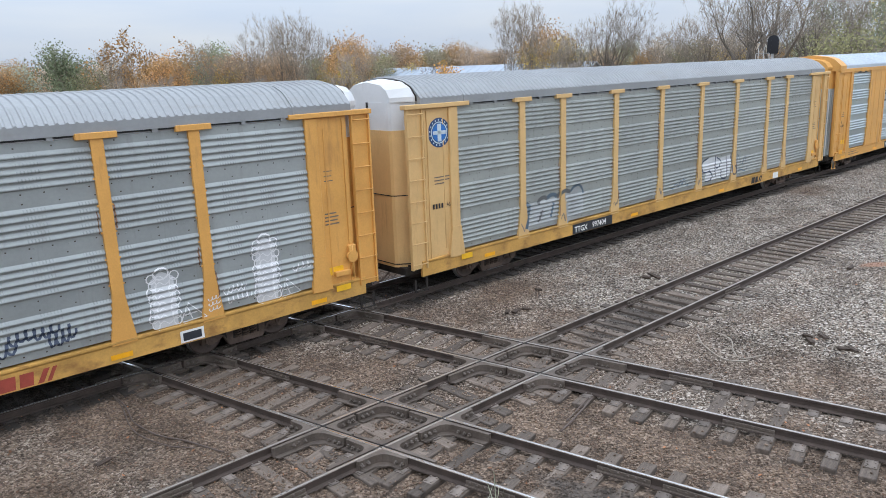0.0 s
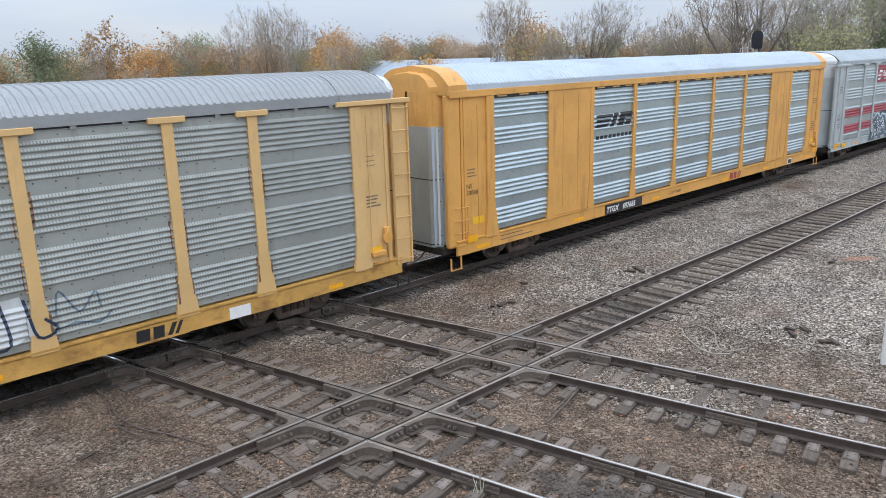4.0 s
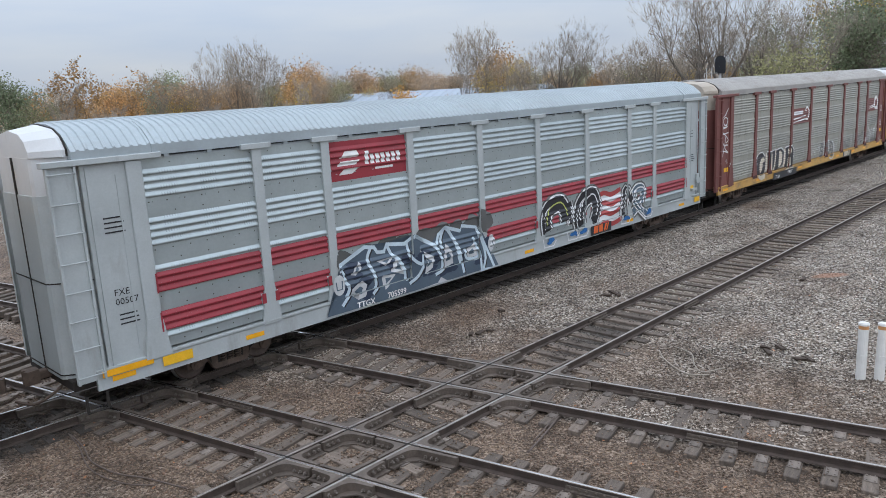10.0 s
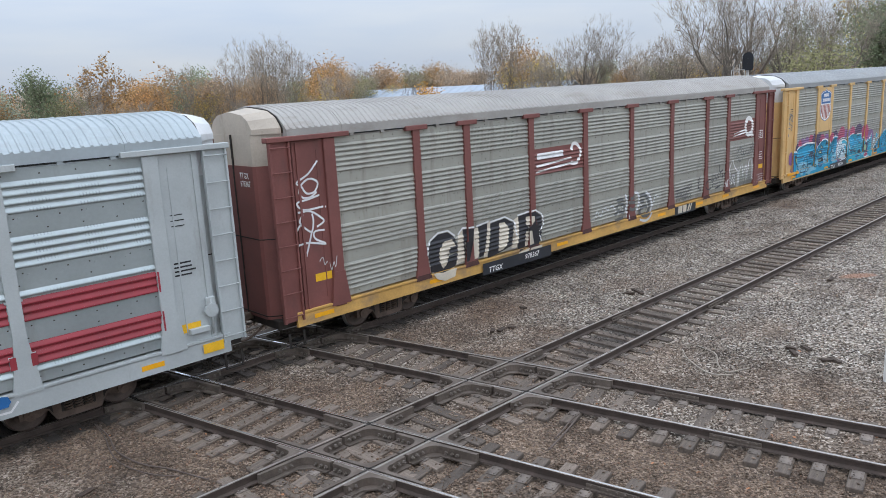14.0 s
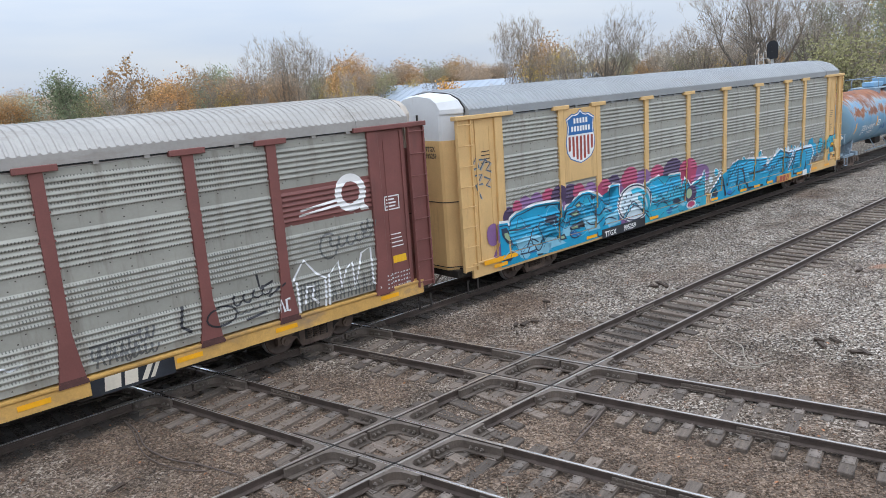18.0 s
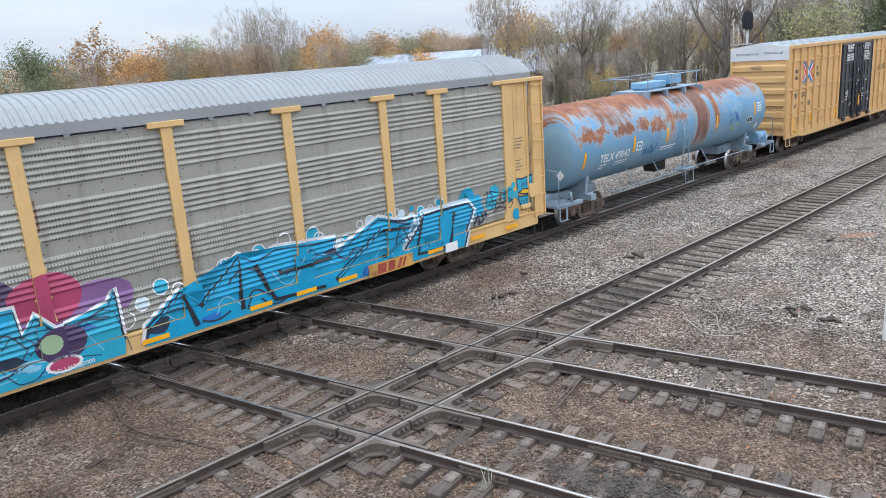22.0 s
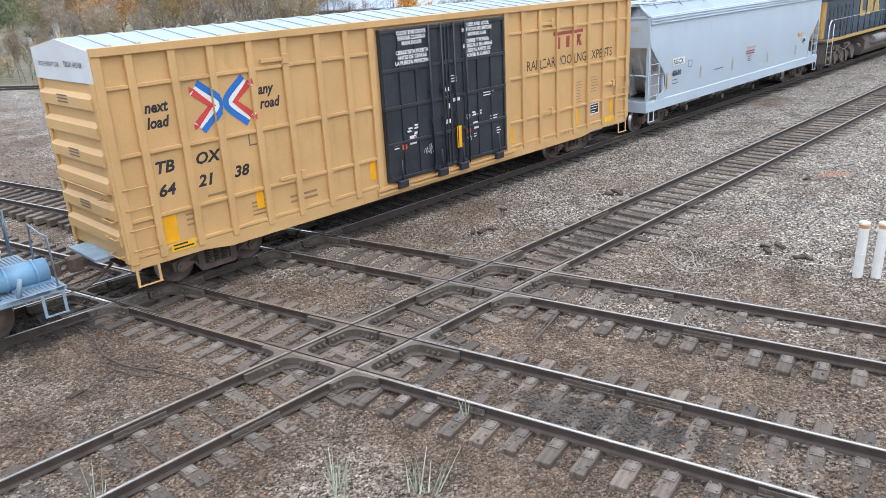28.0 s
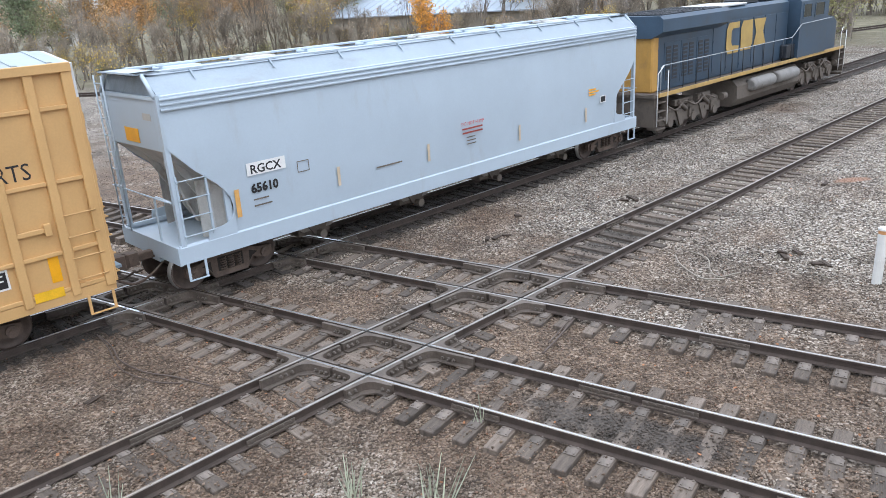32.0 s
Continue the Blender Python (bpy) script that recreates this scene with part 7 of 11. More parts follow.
def car_f():
    car, skin = autorack("pale yellow autorack with grimy panels and a long blue mural", M["yellow_light"], M["panel_grimy"], M["roof_grey"], M["white_paint"], "pale_yellow", rib=(4, 6, 0.125, 0.04))
    # a flat plate between two posts with the shield emblem, plain bars for its words
    plate = part("sign_plate", box(B(), -9.29, -1.562, 2.9, -7.55, -1.49, 5.27, 0.012), M["yellow_light"], car, "flat yellow plate with a red, white and blue shield")
    half = [(0.0, -0.78), (0.22, -0.72), (0.5, -0.62), (0.66, -0.42), (0.71, -0.12), (0.66, 0.12), (0.62, 0.36), (0.69, 0.6), (0.56, 0.66), (0.4, 0.74), (0.28, 0.72), (0.12, 0.76), (0.0, 0.86)]
    outline = half + [(-x, z) for x, z in half[-2:0:-1]]
    place = [(-8.42 + x, 4.3 + z) for x, z in outline]
    flat(plate, "shield_rim", [[(-8.42 + x * 1.11, 4.3 + z * 1.09) for x, z in outline]], M["spray_blue"], -1.563)
    flat(plate, "shield_edge", [[(-8.42 + x * 1.06, 4.3 + z * 1.05) for x, z in outline]], M["white_clean"], -1.567)
    flat(plate, "shield_top", [[(-8.42 + 0.66, 4.42)] + [q for q in place if q[1] > 4.43] + [(-8.42 - 0.66, 4.42)]], M["spray_blue"], -1.571)
    for i in range(7):
        x = -8.42 - 0.6 + i * 0.2
        low = 4.3 - (0.74, 0.7, 0.6, 0.4)[abs(i - 3)]
        flat(plate, "shield_stripe", [rect(x - 0.055, low, x + 0.055, 4.36)], M["red_mark"], -1.571)
    for z, n, w in ((4.78, 5, 0.16), (4.52, 7, 0.15)):
        for i in range(n):
            x = -8.42 + (i - (n - 1) / 2) * w
            flat(plate, "shield_strip", [rect(x - 0.05, z, x + 0.05, z + 0.17)], M["white_clean"], -1.575)
    rnd = random.Random(21)
    end_number(car, "TTGX\n995259", 4.45, M["ink"])
    rust_edges(car, skin, 8, 0.25)
    # cloud of purple, crimson and plum behind the mural
    skin.paint(car, [[(MURAL_CLOUD[0][0] - 0.9, 0.95)] + [(x, z + 0.1) for x, z, _, _, _ in MURAL_CLOUD[:-1]] + [(MURAL_CLOUD[-2][0] + 0.3, 0.95)]], M["spray_purple"], 1, "graffiti_cloud")
    for i, (x, z, a, b, tone) in enumerate(MURAL_CLOUD):
        skin.paint(car, [blob(x, z, a, b, i + 9, 16, 0.05)], M["spray_" + tone], 2 + i % 2, "graffiti_cloud")

    def top_at(line, x):
        for (a, p), (b, q) in zip(line, line[1:]):
            if a <= x <= b:
                return p + (q - p) * (x - a) / max(b - a, 1e-6)
        return 0.0

    for line, tone, inks in ((MURAL_1, "azure", ("navy", "cyan", "ice", "blue", "black", "cyan")), (MURAL_2, "cyan", ("navy", "ice", "azure", "ice", "blue", "black")), (MURAL_3, "azure", ("navy", "emblem", "cyan", "azure"))):
        x0, x1 = line[0][0], line[-1][0]
        skin.paint(car, stroke(line, 0.16), M["spray_white"], 4)
        skin.paint(car, [[(x0 + 0.05, 0.74)] + line + [(x1 - 0.03, 0.74)]], M["spray_" + tone], 5, label="long blue and white mural along the car")
        # shaded folds and thin drawing lines inside the outline
        n = int((x1 - x0) * (7 if x0 < -1 else 2.4))
        for i in range(n):
            x = x0 + 0.15 + (x1 - x0 - 0.9) * i / n
            t = top_at(line, x) - 0.1
            z = rnd.uniform(0.82, max(t, 0.9))
            if i % 3 == 0:
                k = rnd.uniform(0.1, 0.24)
                skin.paint(car, [[(p, max(0.76, min(q, top_at(line, p) - 0.06))) for p, q in blob(x + 0.2, z, k * 1.7, k * 0.6, i * 7, 14, 0.3)]], M["spray_" + inks[(i // 3) % len(inks)]], 6)
            dz, ln = rnd.uniform(-0.5, 0.55), rnd.uniform(0.5, 1.0)
            way = curve_points([(x, z), (x + 0.28 * ln, z + dz * 0.8), (x + 0.6 * ln, z + dz * 0.9), (x + ln, z + dz * rnd.uniform(-0.4, 0.6))], 4)
            skin.paint(car, stroke([(p, max(0.78, min(q, top_at(line, p) - 0.07))) for p, q in way], rnd.choice((0.018, 0.022, 0.03, 0.045))), M["spray_navy" if i % 4 else "spray_ice"], 8)
        skin.paint(car, stroke([(x, z - 0.07) for x, z in line], 0.035), M["spray_navy"], 8)
    for o in MURAL_PALE:
        skin.paint(car, [o], M["spray_ice"], 7)
    for o in MURAL_LENSES:
        mx, mz = sum(q[0] for q in o) / len(o), sum(q[1] for q in o) / len(o)
        skin.paint(car, [o], M["spray_navy"], 9, label="dark lens shape in the mural")
        skin.paint(car, [[(mx + (x - mx) * 0.6, mz + (z - mz) * 0.5) for x, z in o]], M["spray_green"], 10)
    skin.paint(car, [[(-4.54, 2.14), (-3.64, 2.26), (-3.21, 1.96), (-2.84, 2.18), (-2.1, 2.18), (-2.19, 1.81), (-3.59, 1.62), (-4.2, 1.88)]], M["spray_azure"], 7)
    # pale round head between the first two
    hx, hz, hw, hh = -5.29, 1.62, 1.07, 0.7
    skin.paint(car, [ring(hx, hz, hw, 28, hh)], M["spray_white"], 7)
    skin.paint(car, stroke([(hx + (hw - 0.07) * math.cos(k * 0.2244), hz + (hh - 0.07) * math.sin(k * 0.2244)) for k in range(29)], 0.05), M["spray_navy"], 9)
    skin.paint(car, [ring(hx + 0.05, hz - 0.02, hw - 0.16, 24, hh - 0.16)], M["spray_pale"], 8, label="pale round head in the mural")
    skin.paint(car, stroke(curve_points([(-5.45, 2.02), (-4.98, 2.04), (-4.54, 1.75), (-4.43, 1.35), (-4.61, 1.24), (-4.75, 1.57), (-5.04, 1.79)], 4), 0.17), M["spray_cyan"], 9)
    for i in range(7):
        skin.paint(car, [ring(hx - 0.72 + 0.11 * i, hz - 0.1 + 0.2 * (i % 3), 0.05, 8)], M["spray_navy"], 9)
    for k in range(3):
        skin.paint(car, stroke(curve_points([(hx - 0.7, hz - 0.62 + 0.1 * k), (hx - 0.1, hz - 0.12 + 0.08 * k), (hx + 0.4, hz - 0.3), (hx + 0.85, hz - 0.7 + 0.1 * k)], 5), 0.045), M["spray_navy" if k != 1 else "spray_cyan"], 10)
    # dark eye and red mouth of the creature in the second piece
    skin.paint(car, [ring(-1.33, 1.34, 0.5, 18, 0.36)], M["spray_plum"], 9)
    skin.paint(car, [ring(-1.53, 1.39, 0.22, 14, 0.2)], M["spray_green"], 10)
    skin.paint(car, [ring(-1.37, 0.93, 0.36, 14, 0.17)], M["spray_white"], 9)
    skin.paint(car, [ring(-1.37, 0.93, 0.29, 14, 0.12)], M["spray_crimson"], 10)
    # heavy letter strokes of the third piece
    for g in ([MURAL_3[1], MURAL_3[2], (MURAL_3[2][0] + 0.25, 0.95)], [MURAL_3[3], MURAL_3[4], (MURAL_3[4][0] - 0.1, 1.0)], [(MURAL_3[5][0], 1.95), (MURAL_3[5][0] + 0.4, 1.0), (MURAL_3[7][0] - 0.5, 0.95)], [(MURAL_3[6][0], 1.6), (MURAL_3[7][0] - 0.2, 1.62)],
              [(MURAL_3[8][0], 1.0), (MURAL_3[9][0], 1.95), (MURAL_3[10][0], 1.8), (MURAL_3[9][0], 1.2), (MURAL_3[10][0] - 0.3, 0.95)], [(MURAL_3[11][0], 2.0), (MURAL_3[11][0] - 0.3, 1.0), (MURAL_3[12][0] - 0.6, 0.98), (MURAL_3[12][0] - 0.3, 1.9)]):
        skin.paint(car, stroke([(x, z - 0.1) for x, z in g], 0.12), M["spray_black"], 9)
        skin.paint(car, stroke([(x + 0.09, z - 0.05) for x, z in g], 0.05), M["spray_azure"], 10)
    for i in range(23):
        r = rnd.uniform(0.09, 0.2)
        x = MURAL_3[0][0] - 0.15 + 0.42 * i + rnd.uniform(-0.2, 0.2)
        z = top_at(MURAL_3, x) + rnd.uniform(-0.05, 0.25) if i > 2 else rnd.uniform(1.3, 2.2)
        q = ring(x, z, r, 14)
        if i % 3:
            skin.paint(car, [q], M["spray_" + ("cyan", "pale", "cyan")[i % 3]], 3, "graffiti_bubble")
        skin.paint(car, stroke(q + q[:1], 0.03), M["spray_white"], 4, "graffiti_bubble")
    # the last letters: a flat azure block edged white and black, bubbles and a looped black signature
    for x, z, r, hue in [(10.27, 2.07, 0.22, 'cyan'), (10.43, 2.1, 0.32, 'azure'), (10.86, 1.95, 0.18, 'azure'), (10.9, 1.64, 0.21, 'azure'), (11.64, 2.08, 0.22, 'cyan'), (11.46, 1.79, 0.26, 'cyan'), (12.25, 1.9, 0.25, 'cyan'), (12.46, 2.17, 0.1, 'cyan'), (12.57, 1.22, 0.19, 'azure'), (12.62, 1.84, 0.13, 'cyan'), (9.25, 2.19, 0.11, 'azure'), (8.18, 2.22, 0.08, 'azure'), (7.8, 2.15, 0.12, 'frost'), (9.97, 1.84, 0.1, 'azure')]:
        skin.paint(car, [ring(x, z, r, 16)], M["spray_" + hue], 5, "graffiti_bubble")
    for o in ([(8.58, 1.99), (9.44, 2.0), (9.27, 1.1), (8.22, 1.16), (7.9, 1.15)], [(9.43, 1.97), (10.41, 1.97), (10.67, 1.73), (10.27, 1.03), (10.13, 0.68), (9.22, 0.8)]):
        skin.paint(car, [o], M["spray_azure"], 6, label="flat azure letter")
    for g in [[(8.59, 2.01), (9.45, 2.05), (10.42, 2.03), (10.7, 1.72), (10.31, 1.08), (10.15, 0.67)], [(7.56, 2.04), (7.88, 1.97), (8.3, 1.98), (8.08, 1.59), (7.74, 1.12)], [(8.56, 1.99), (8.31, 1.74), (7.82, 1.12)]]:
        skin.paint(car, stroke(g, 0.16), M["spray_frost"], 7, label="pale edge of the blue letters")
    for g in [[(8.65, 1.94), (9.41, 1.98), (10.43, 1.95), (10.63, 1.72), (10.33, 1.19), (10.11, 0.69)], [(8.62, 1.92), (8.21, 1.49), (7.82, 1.12)], [(7.29, 2.06), (7.88, 1.94), (8.18, 1.97)]]:
        skin.paint(car, stroke(g, 0.07), M["spray_navy"], 8, label="dark edge of the blue letters")
    for g in [[(11.15, 2.05), (11.33, 2.13), (11.22, 1.85), (11.36, 1.73), (11.52, 1.96), (11.42, 2.13), (11.99, 2.0), (12.34, 2.07)], [(11.46, 1.55), (11.57, 1.83), (11.72, 1.73), (11.6, 1.6), (11.8, 1.61), (11.88, 1.9), (11.94, 1.67), (12.08, 1.69), (12.11, 2.0)], [(12.08, 1.66), (12.23, 1.78), (12.32, 1.7), (12.18, 1.64), (12.39, 1.71), (12.26, 1.49), (11.86, 1.55), (11.51, 1.47)]]:
        skin.paint(car, stroke(curve_points(g, 4), 0.03), M["spray_black"], 9, label="looped black signature")
    for g in [[(10.64, 1.19), (10.81, 1.51), (10.89, 1.18)], [(10.98, 1.55), (11.06, 1.29), (10.83, 1.23)], [(11.17, 1.56), (11.21, 1.4), (11.1, 1.52)]]:
        skin.paint(car, stroke(curve_points(g, 3), 0.07), M["spray_navy"], 9)
    # tags on the end panels
    for o in ([(-13.49, 4.01), (-13.32, 4.2), (-13.24, 3.9), (-13.49, 3.87)], [(-13.21, 4.12), (-12.94, 4.13), (-13.19, 3.83)], [(-12.95, 4.08), (-12.74, 3.98), (-12.95, 3.79), (-12.72, 3.72)], [(-13.41, 3.68), (-13.12, 3.69), (-13.35, 3.4), (-13.11, 3.41)], [(-13.03, 3.6), (-12.78, 3.5), (-12.97, 3.34), (-12.8, 3.27)], [(-13.4, 3.41), (-13.3, 3.2), (-13.19, 2.98)]):
        skin.paint(car, stroke(o, 0.05), M["spray_slate"], 2)
        skin.paint(car, stroke([(x + 0.04, z - 0.03) for x, z in o], 0.035), M["spray_haze"], 1)
    for o in ([(12.73, 2.32), (12.97, 2.27), (13.53, 2.34), (13.7, 2.21), (13.58, 2.04), (13.61, 1.83), (13.39, 1.9), (12.8, 1.85), (12.74, 2.04)], [(12.73, 1.75), (13.0, 1.69), (13.45, 1.74), (13.62, 1.65), (13.47, 1.51), (13.46, 1.21), (13.23, 1.28), (12.88, 1.27), (12.86, 1.5)]):
        skin.paint(car, [o], M["spray_cyan"], 1, label="blue tag on the end panel")
        skin.paint(car, stroke(o + o[:1], 0.045), M["spray_navy"], 2)
        mid = [sum(q) / len(o) for q in zip(*o)]
        for k in range(7):
            skin.paint(car, [rect(mid[0] - 0.28 + 0.08 * k, mid[1] - 0.1 + 0.03 * (k % 2), mid[0] - 0.25 + 0.08 * k, mid[1] + 0.1 - 0.03 * (k % 3), 0.02)], M["spray_navy"], 2, "small_writing")
    tag_oval = [(12.84, 1.86), (13.03, 1.94), (13.39, 1.89), (13.42, 1.8), (13.23, 1.76), (12.9, 1.8)]
    skin.paint(car, [tag_oval], M["label_yellow"], 3, label="yellow oval of the tag")
    skin.paint(car, stroke(tag_oval + tag_oval[:1], 0.035), M["spray_navy"], 4)
    flat(car, "number_plate_field", [rect(-7.4, 0.66, -4.7, 0.98)], M["black_paint"], -1.61, "black field for the car number")
    words(car, "TTGX", -7.25, 0.7, 0.26, M["white_clean"], -1.616, 0.006)
    words(car, "995259", -6.1, 0.72, 0.26, M["white_clean"], -1.616, 0.006)
    words(car, "LD LMT 80000", -1.6, 0.78, 0.13, M["white_clean"], -1.62)
    flat(car, "owner_field", [rect(6.4, 0.66, 8.0, 1.02)], M["yellow_rusty"], -1.61)
    logo_bars(car, 6.7, 0.7, 1.0, M["red_mark"], -1.616)
    reflectors(car, (-12.9, -8.3, -4.4, 0.2, 2.8, 4.1, 5.4, 8.6, 10.4, 12.0), 0.8, 0.6, -1.615)
    flat(car, "reflector", [rect(-13.3, 0.96, -11.8, 1.1)], M["sticker_yellow"], -1.6)
    bars(car, -13.1, 4.35, 0.4, 4, 0.11, 0.025, M["ink"], -1.507, 5)
    bars(car, 12.65, 3.6, 0.5, 4, 0.1, 0.03, M["grime"], -1.507, 6)
    bars(car, 12.7, 2.9, 0.4, 4, 0.1, 0.03, M["grime"], -1.507, 7)
    flat(car, "label_plate", [rect(9.3, 0.68, 9.8, 0.95)], M["white_clean"], -1.61)
    handbrake(car, 13.2, M["yellow_light"])
    return car


def revolve_x(bm, prof, cy, cz, n=40, mi=0):
    """Turns a profile of (x, radius) round an axis along x."""
    rings = []
    for x, r in prof:
        rings.append([bm.verts.new((x, cy + r * math.sin(k * math.tau / n), cz + r * math.cos(k * math.tau / n))) for k in range(n)] if r > 1e-4 else [bm.verts.new((x, cy, cz))])
    for a, b in zip(rings, rings[1:]):
        for k in range(n):
            if len(a) == 1:
                f = bm.faces.new((a[0], b[k], b[(k + 1) % n]))
            elif len(b) == 1:
                f = bm.faces.new((a[k], b[0], a[(k + 1) % n]))
            else:
                f = bm.faces.new((a[k], b[k], b[(k + 1) % n], a[(k + 1) % n]))
            f.smooth, f.material_index = True, mi
    bmesh.ops.recalc_face_normals(bm, faces=list(bm.faces))


def tank_car():
    car = thing("tank_car", "faded blue tank car with heavy rust over its crown", "railcar", "freight cars of the train")
    CZ, R, L = 2.70, 1.53, 7.6
    bm = B()
    prof = [(-L - 0.48, 0.0)] + [(-L - 0.48 * math.cos(a), R * math.sin(a)) for a in (0.25, 0.5, 0.8, 1.1, 1.35)] + [(-L, R)]
    for x in (-5.0, -2.95, -0.75, 1.1, 3.0, 5.1):
        prof += [(x - 0.03, R), (x - 0.012, R + 0.008), (x + 0.012, R + 0.008), (x + 0.03, R)]
    prof += [(L, R)] + [(L + 0.48 * math.cos(a), R * math.sin(a)) for a in (1.35, 1.1, 0.8, 0.5, 0.25)] + [(L + 0.48, 0.0)]
    revolve_x(bm, prof, 0, CZ)
    part("tank_shell", bm, M["tank"], car, "blue cylindrical shell streaked with rust")

    def skin_y(z, lift=0.006):
        d = z - CZ
        return -math.sqrt(max((R + lift) ** 2 - d * d, 0.0))

    def wrap(bm, lift=0.006):
        bmesh.ops.triangulate(bm, faces=list(bm.faces))
        z0, z1 = min(v.co.z for v in bm.verts), max(v.co.z for v in bm.verts)
        z = z0
        while z < z1:
            bmesh.ops.bisect_plane(bm, geom=bm.verts[:] + bm.edges[:] + bm.faces[:], dist=1e-5, plane_co=(0, 0, z), plane_no=(0, 0, 1))
            z += 0.12
        for v in bm.verts:
            v.co.y = skin_y(v.co.z, lift)
        for f in bm.faces:
            if f.normal.y > 0:
                f.normal_flip()
        return bm

    def mark(outlines, mat, name, label="", lift=0.006):
        m = B()
        for o in outlines:
            m.faces.new([m.verts.new((x, 0, z)) for x, z in o])
        return part(name, wrap(m, lift), mat, car, label)

    for text, x, z, s in (("TELX 49042", -6.25, 2.08, 0.42),):
        m = lettering(text, s, 0.006, 0, 0.92)
        for v in m.verts:
            v.co.x += x
            v.co.z += z
        part("lettering", wrap(m), M["white_clean"], car)
    mark([rect(-6.15, 1.95, -5.7, 1.99), rect(-6.15, 1.84, -5.9, 1.88), rect(-5.2, 1.95, -4.3, 1.99), rect(-5.2, 1.86, -4.4, 1.89)], M["white_clean"], "small_writing")
    for x, z in ((-7.3, 2.02), (-4.1, 2.2), (-1.65, 2.25), (2.6, 2.3), (6.4, 2.5)):
        mark([rect(x, z, x + 0.14, z + 0.58)], M["sticker_yellow"], "reflector")
    mark([rect(-3.85, 2.2, -3.45, 2.25), rect(-3.85, 2.5, -3.45, 2.55), rect(-3.85, 2.25, -3.8, 2.5), rect(-3.5, 2.25, -3.45, 2.5), rect(-3.72, 2.34, -3.58, 2.4)], M["white_clean"], "small_plate")
    mark([rect(5.75, 2.2, 6.25, 2.45)], M["white_clean"], "label_plate")
    mark([rect(5.78, 2.23, 5.98, 2.42), rect(6.02, 2.23, 6.22, 2.42)], M["ink"], "label_squares", lift=0.01)
    mark([rect(6.7, 2.62 + i * 0.12, 7.15, 2.68 + i * 0.12) for i in range(4)], M["white_clean"], "small_writing")
    mark([rect(-1.95, 2.05, -0.75, 2.1), rect(-1.95, 1.96, -0.9, 1.99)], M["white_clean"], "small_writing")
    rnd = random.Random(3)
    mark(stroke(scrawl(rnd, -3.3, 1.9, 1.0, 0.42, 15), 0.045), M["spray_blue"], "graffiti")
    mark(stroke(scrawl(rnd, 3.9, 2.3, 0.9, 0.55, 16), 0.055), M["spray_blue"], "graffiti")
    mark(stroke(scrawl(rnd, 4.05, 2.02, 0.9, 0.3, 9), 0.05), M["spray_olive"], "graffiti")
    # hazard diamonds on shell end
    for x in (7.0,):
        mark([[(x, 1.78), (x + 0.16, 1.95), (x, 2.12), (x - 0.16, 1.95)]], M["white_clean"], "diamond_placard")
    for e in (-1, 1):
        bm = B()
        prism(bm, [(-0.95, 2.05), (-0.78, 1.87), (-0.95, 1.69), (-1.12, 1.87)], "x", e * 7.98 - 0.012, e * 7.98 + 0.012)
        part("diamond_placard", bm, M["white_clean"], car)
        # stub sill, bolster, saddle and end platform
        bm = B()
        box(bm, e * 7.0 - 1.9, -0.4, 0.75, e * 7.0 + 1.95, 0.4, 1.12, 0.02)
        box(bm, e * 6.55 - 0.16, -1.35, 0.78, e * 6.55 + 0.16, 1.35, 1.0)
        prism(bm, [(-1.02, 0.95), (-1.12, 1.75), (-0.7, 1.4), (0.7, 1.4), (1.12, 1.75), (1.02, 0.95)], "x", e * 6.55 - 0.09, e * 6.55 + 0.09)
        part("stub_sill", bm, M["tank_grey"], car)
        bm = B()
        a, b = sorted((e * 7.4, e * 8.85))
        box(bm, a, -1.5, 0.86, b, -1.3, 0.98, 0.01)
        box(bm, a, 1.3, 0.86, b, 1.5, 0.98, 0.01)
        a, b = sorted((e * 7.75, e * 8.9))
        box(bm, a, -1.5, 0.9, b, 1.5, 0.97)
        deck = part("end_platform", bm, M["tank_grey"], car)
        for k in range(14):
            x = a + 0.02 + 0.08 * k
            part("grating_bar", box(B(), x, -1.48, 0.97, x + 0.03, 1.48, 0.995), M["tank_grey"], deck)
        for y in (-1.45, 1.45):
            bm = B()
            tube(bm, [(e * 8.75, y, 0.95), (e * 8.75, y, 2.05), (e * 8.65, y, 2.12), (e * 8.65, y * 0.55, 2.2), (e * 8.6, y * 0.5, 1.2)], 0.022, 6)
            tube(bm, [(e * 8.0, y, 0.95), (e * 8.1, y, 1.35)], 0.05, 6)
            part("hand_rail", bm, M["tank_grey"], car)
        stirrup(car, e * 8.6, M["tank_grey"], -1.5, 0.9, 0.4, 0.45)
        truck(car, e * 6.6, 0.46, 1.9)
        coupler(car, e * 8.95, e)
    bm = B()
    for y in (-1.46, 1.46):
        tube(bm, [(-5.6, y, 0.92), (5.6, y, 0.92)], 0.022, 6)
        for x in (-4, -2, 2, 4):
            tube(bm, [(x, y, 0.92), (x, y * 0.75, 1.55)], 0.02, 5)
    part("running_rail", bm, M["tank_grey"], car)
    # crown: walkway, valve boxes, rail
    bm = B()
    box(bm, -1.9, -0.8, CZ + R + 0.0, 2.3, 0.8, CZ + R + 0.05, 0.01)
    for x in (-1.9, -0.5, 1.0, 2.5):
        box(bm, x - 0.04, -0.9, CZ + R - 0.35, x + 0.04, 0.9, CZ + R)
    part("top_walkway", bm, M["tank_grey"], car)
    bm = B()
    box(bm, -1.3, -0.35, CZ + R + 0.1, 0.35, 0.35, CZ + R + 0.36, 0.03)
    box(bm, -1.2, -0.3, CZ + R + 0.04, 0.25, 0.3, CZ + R + 0.1)
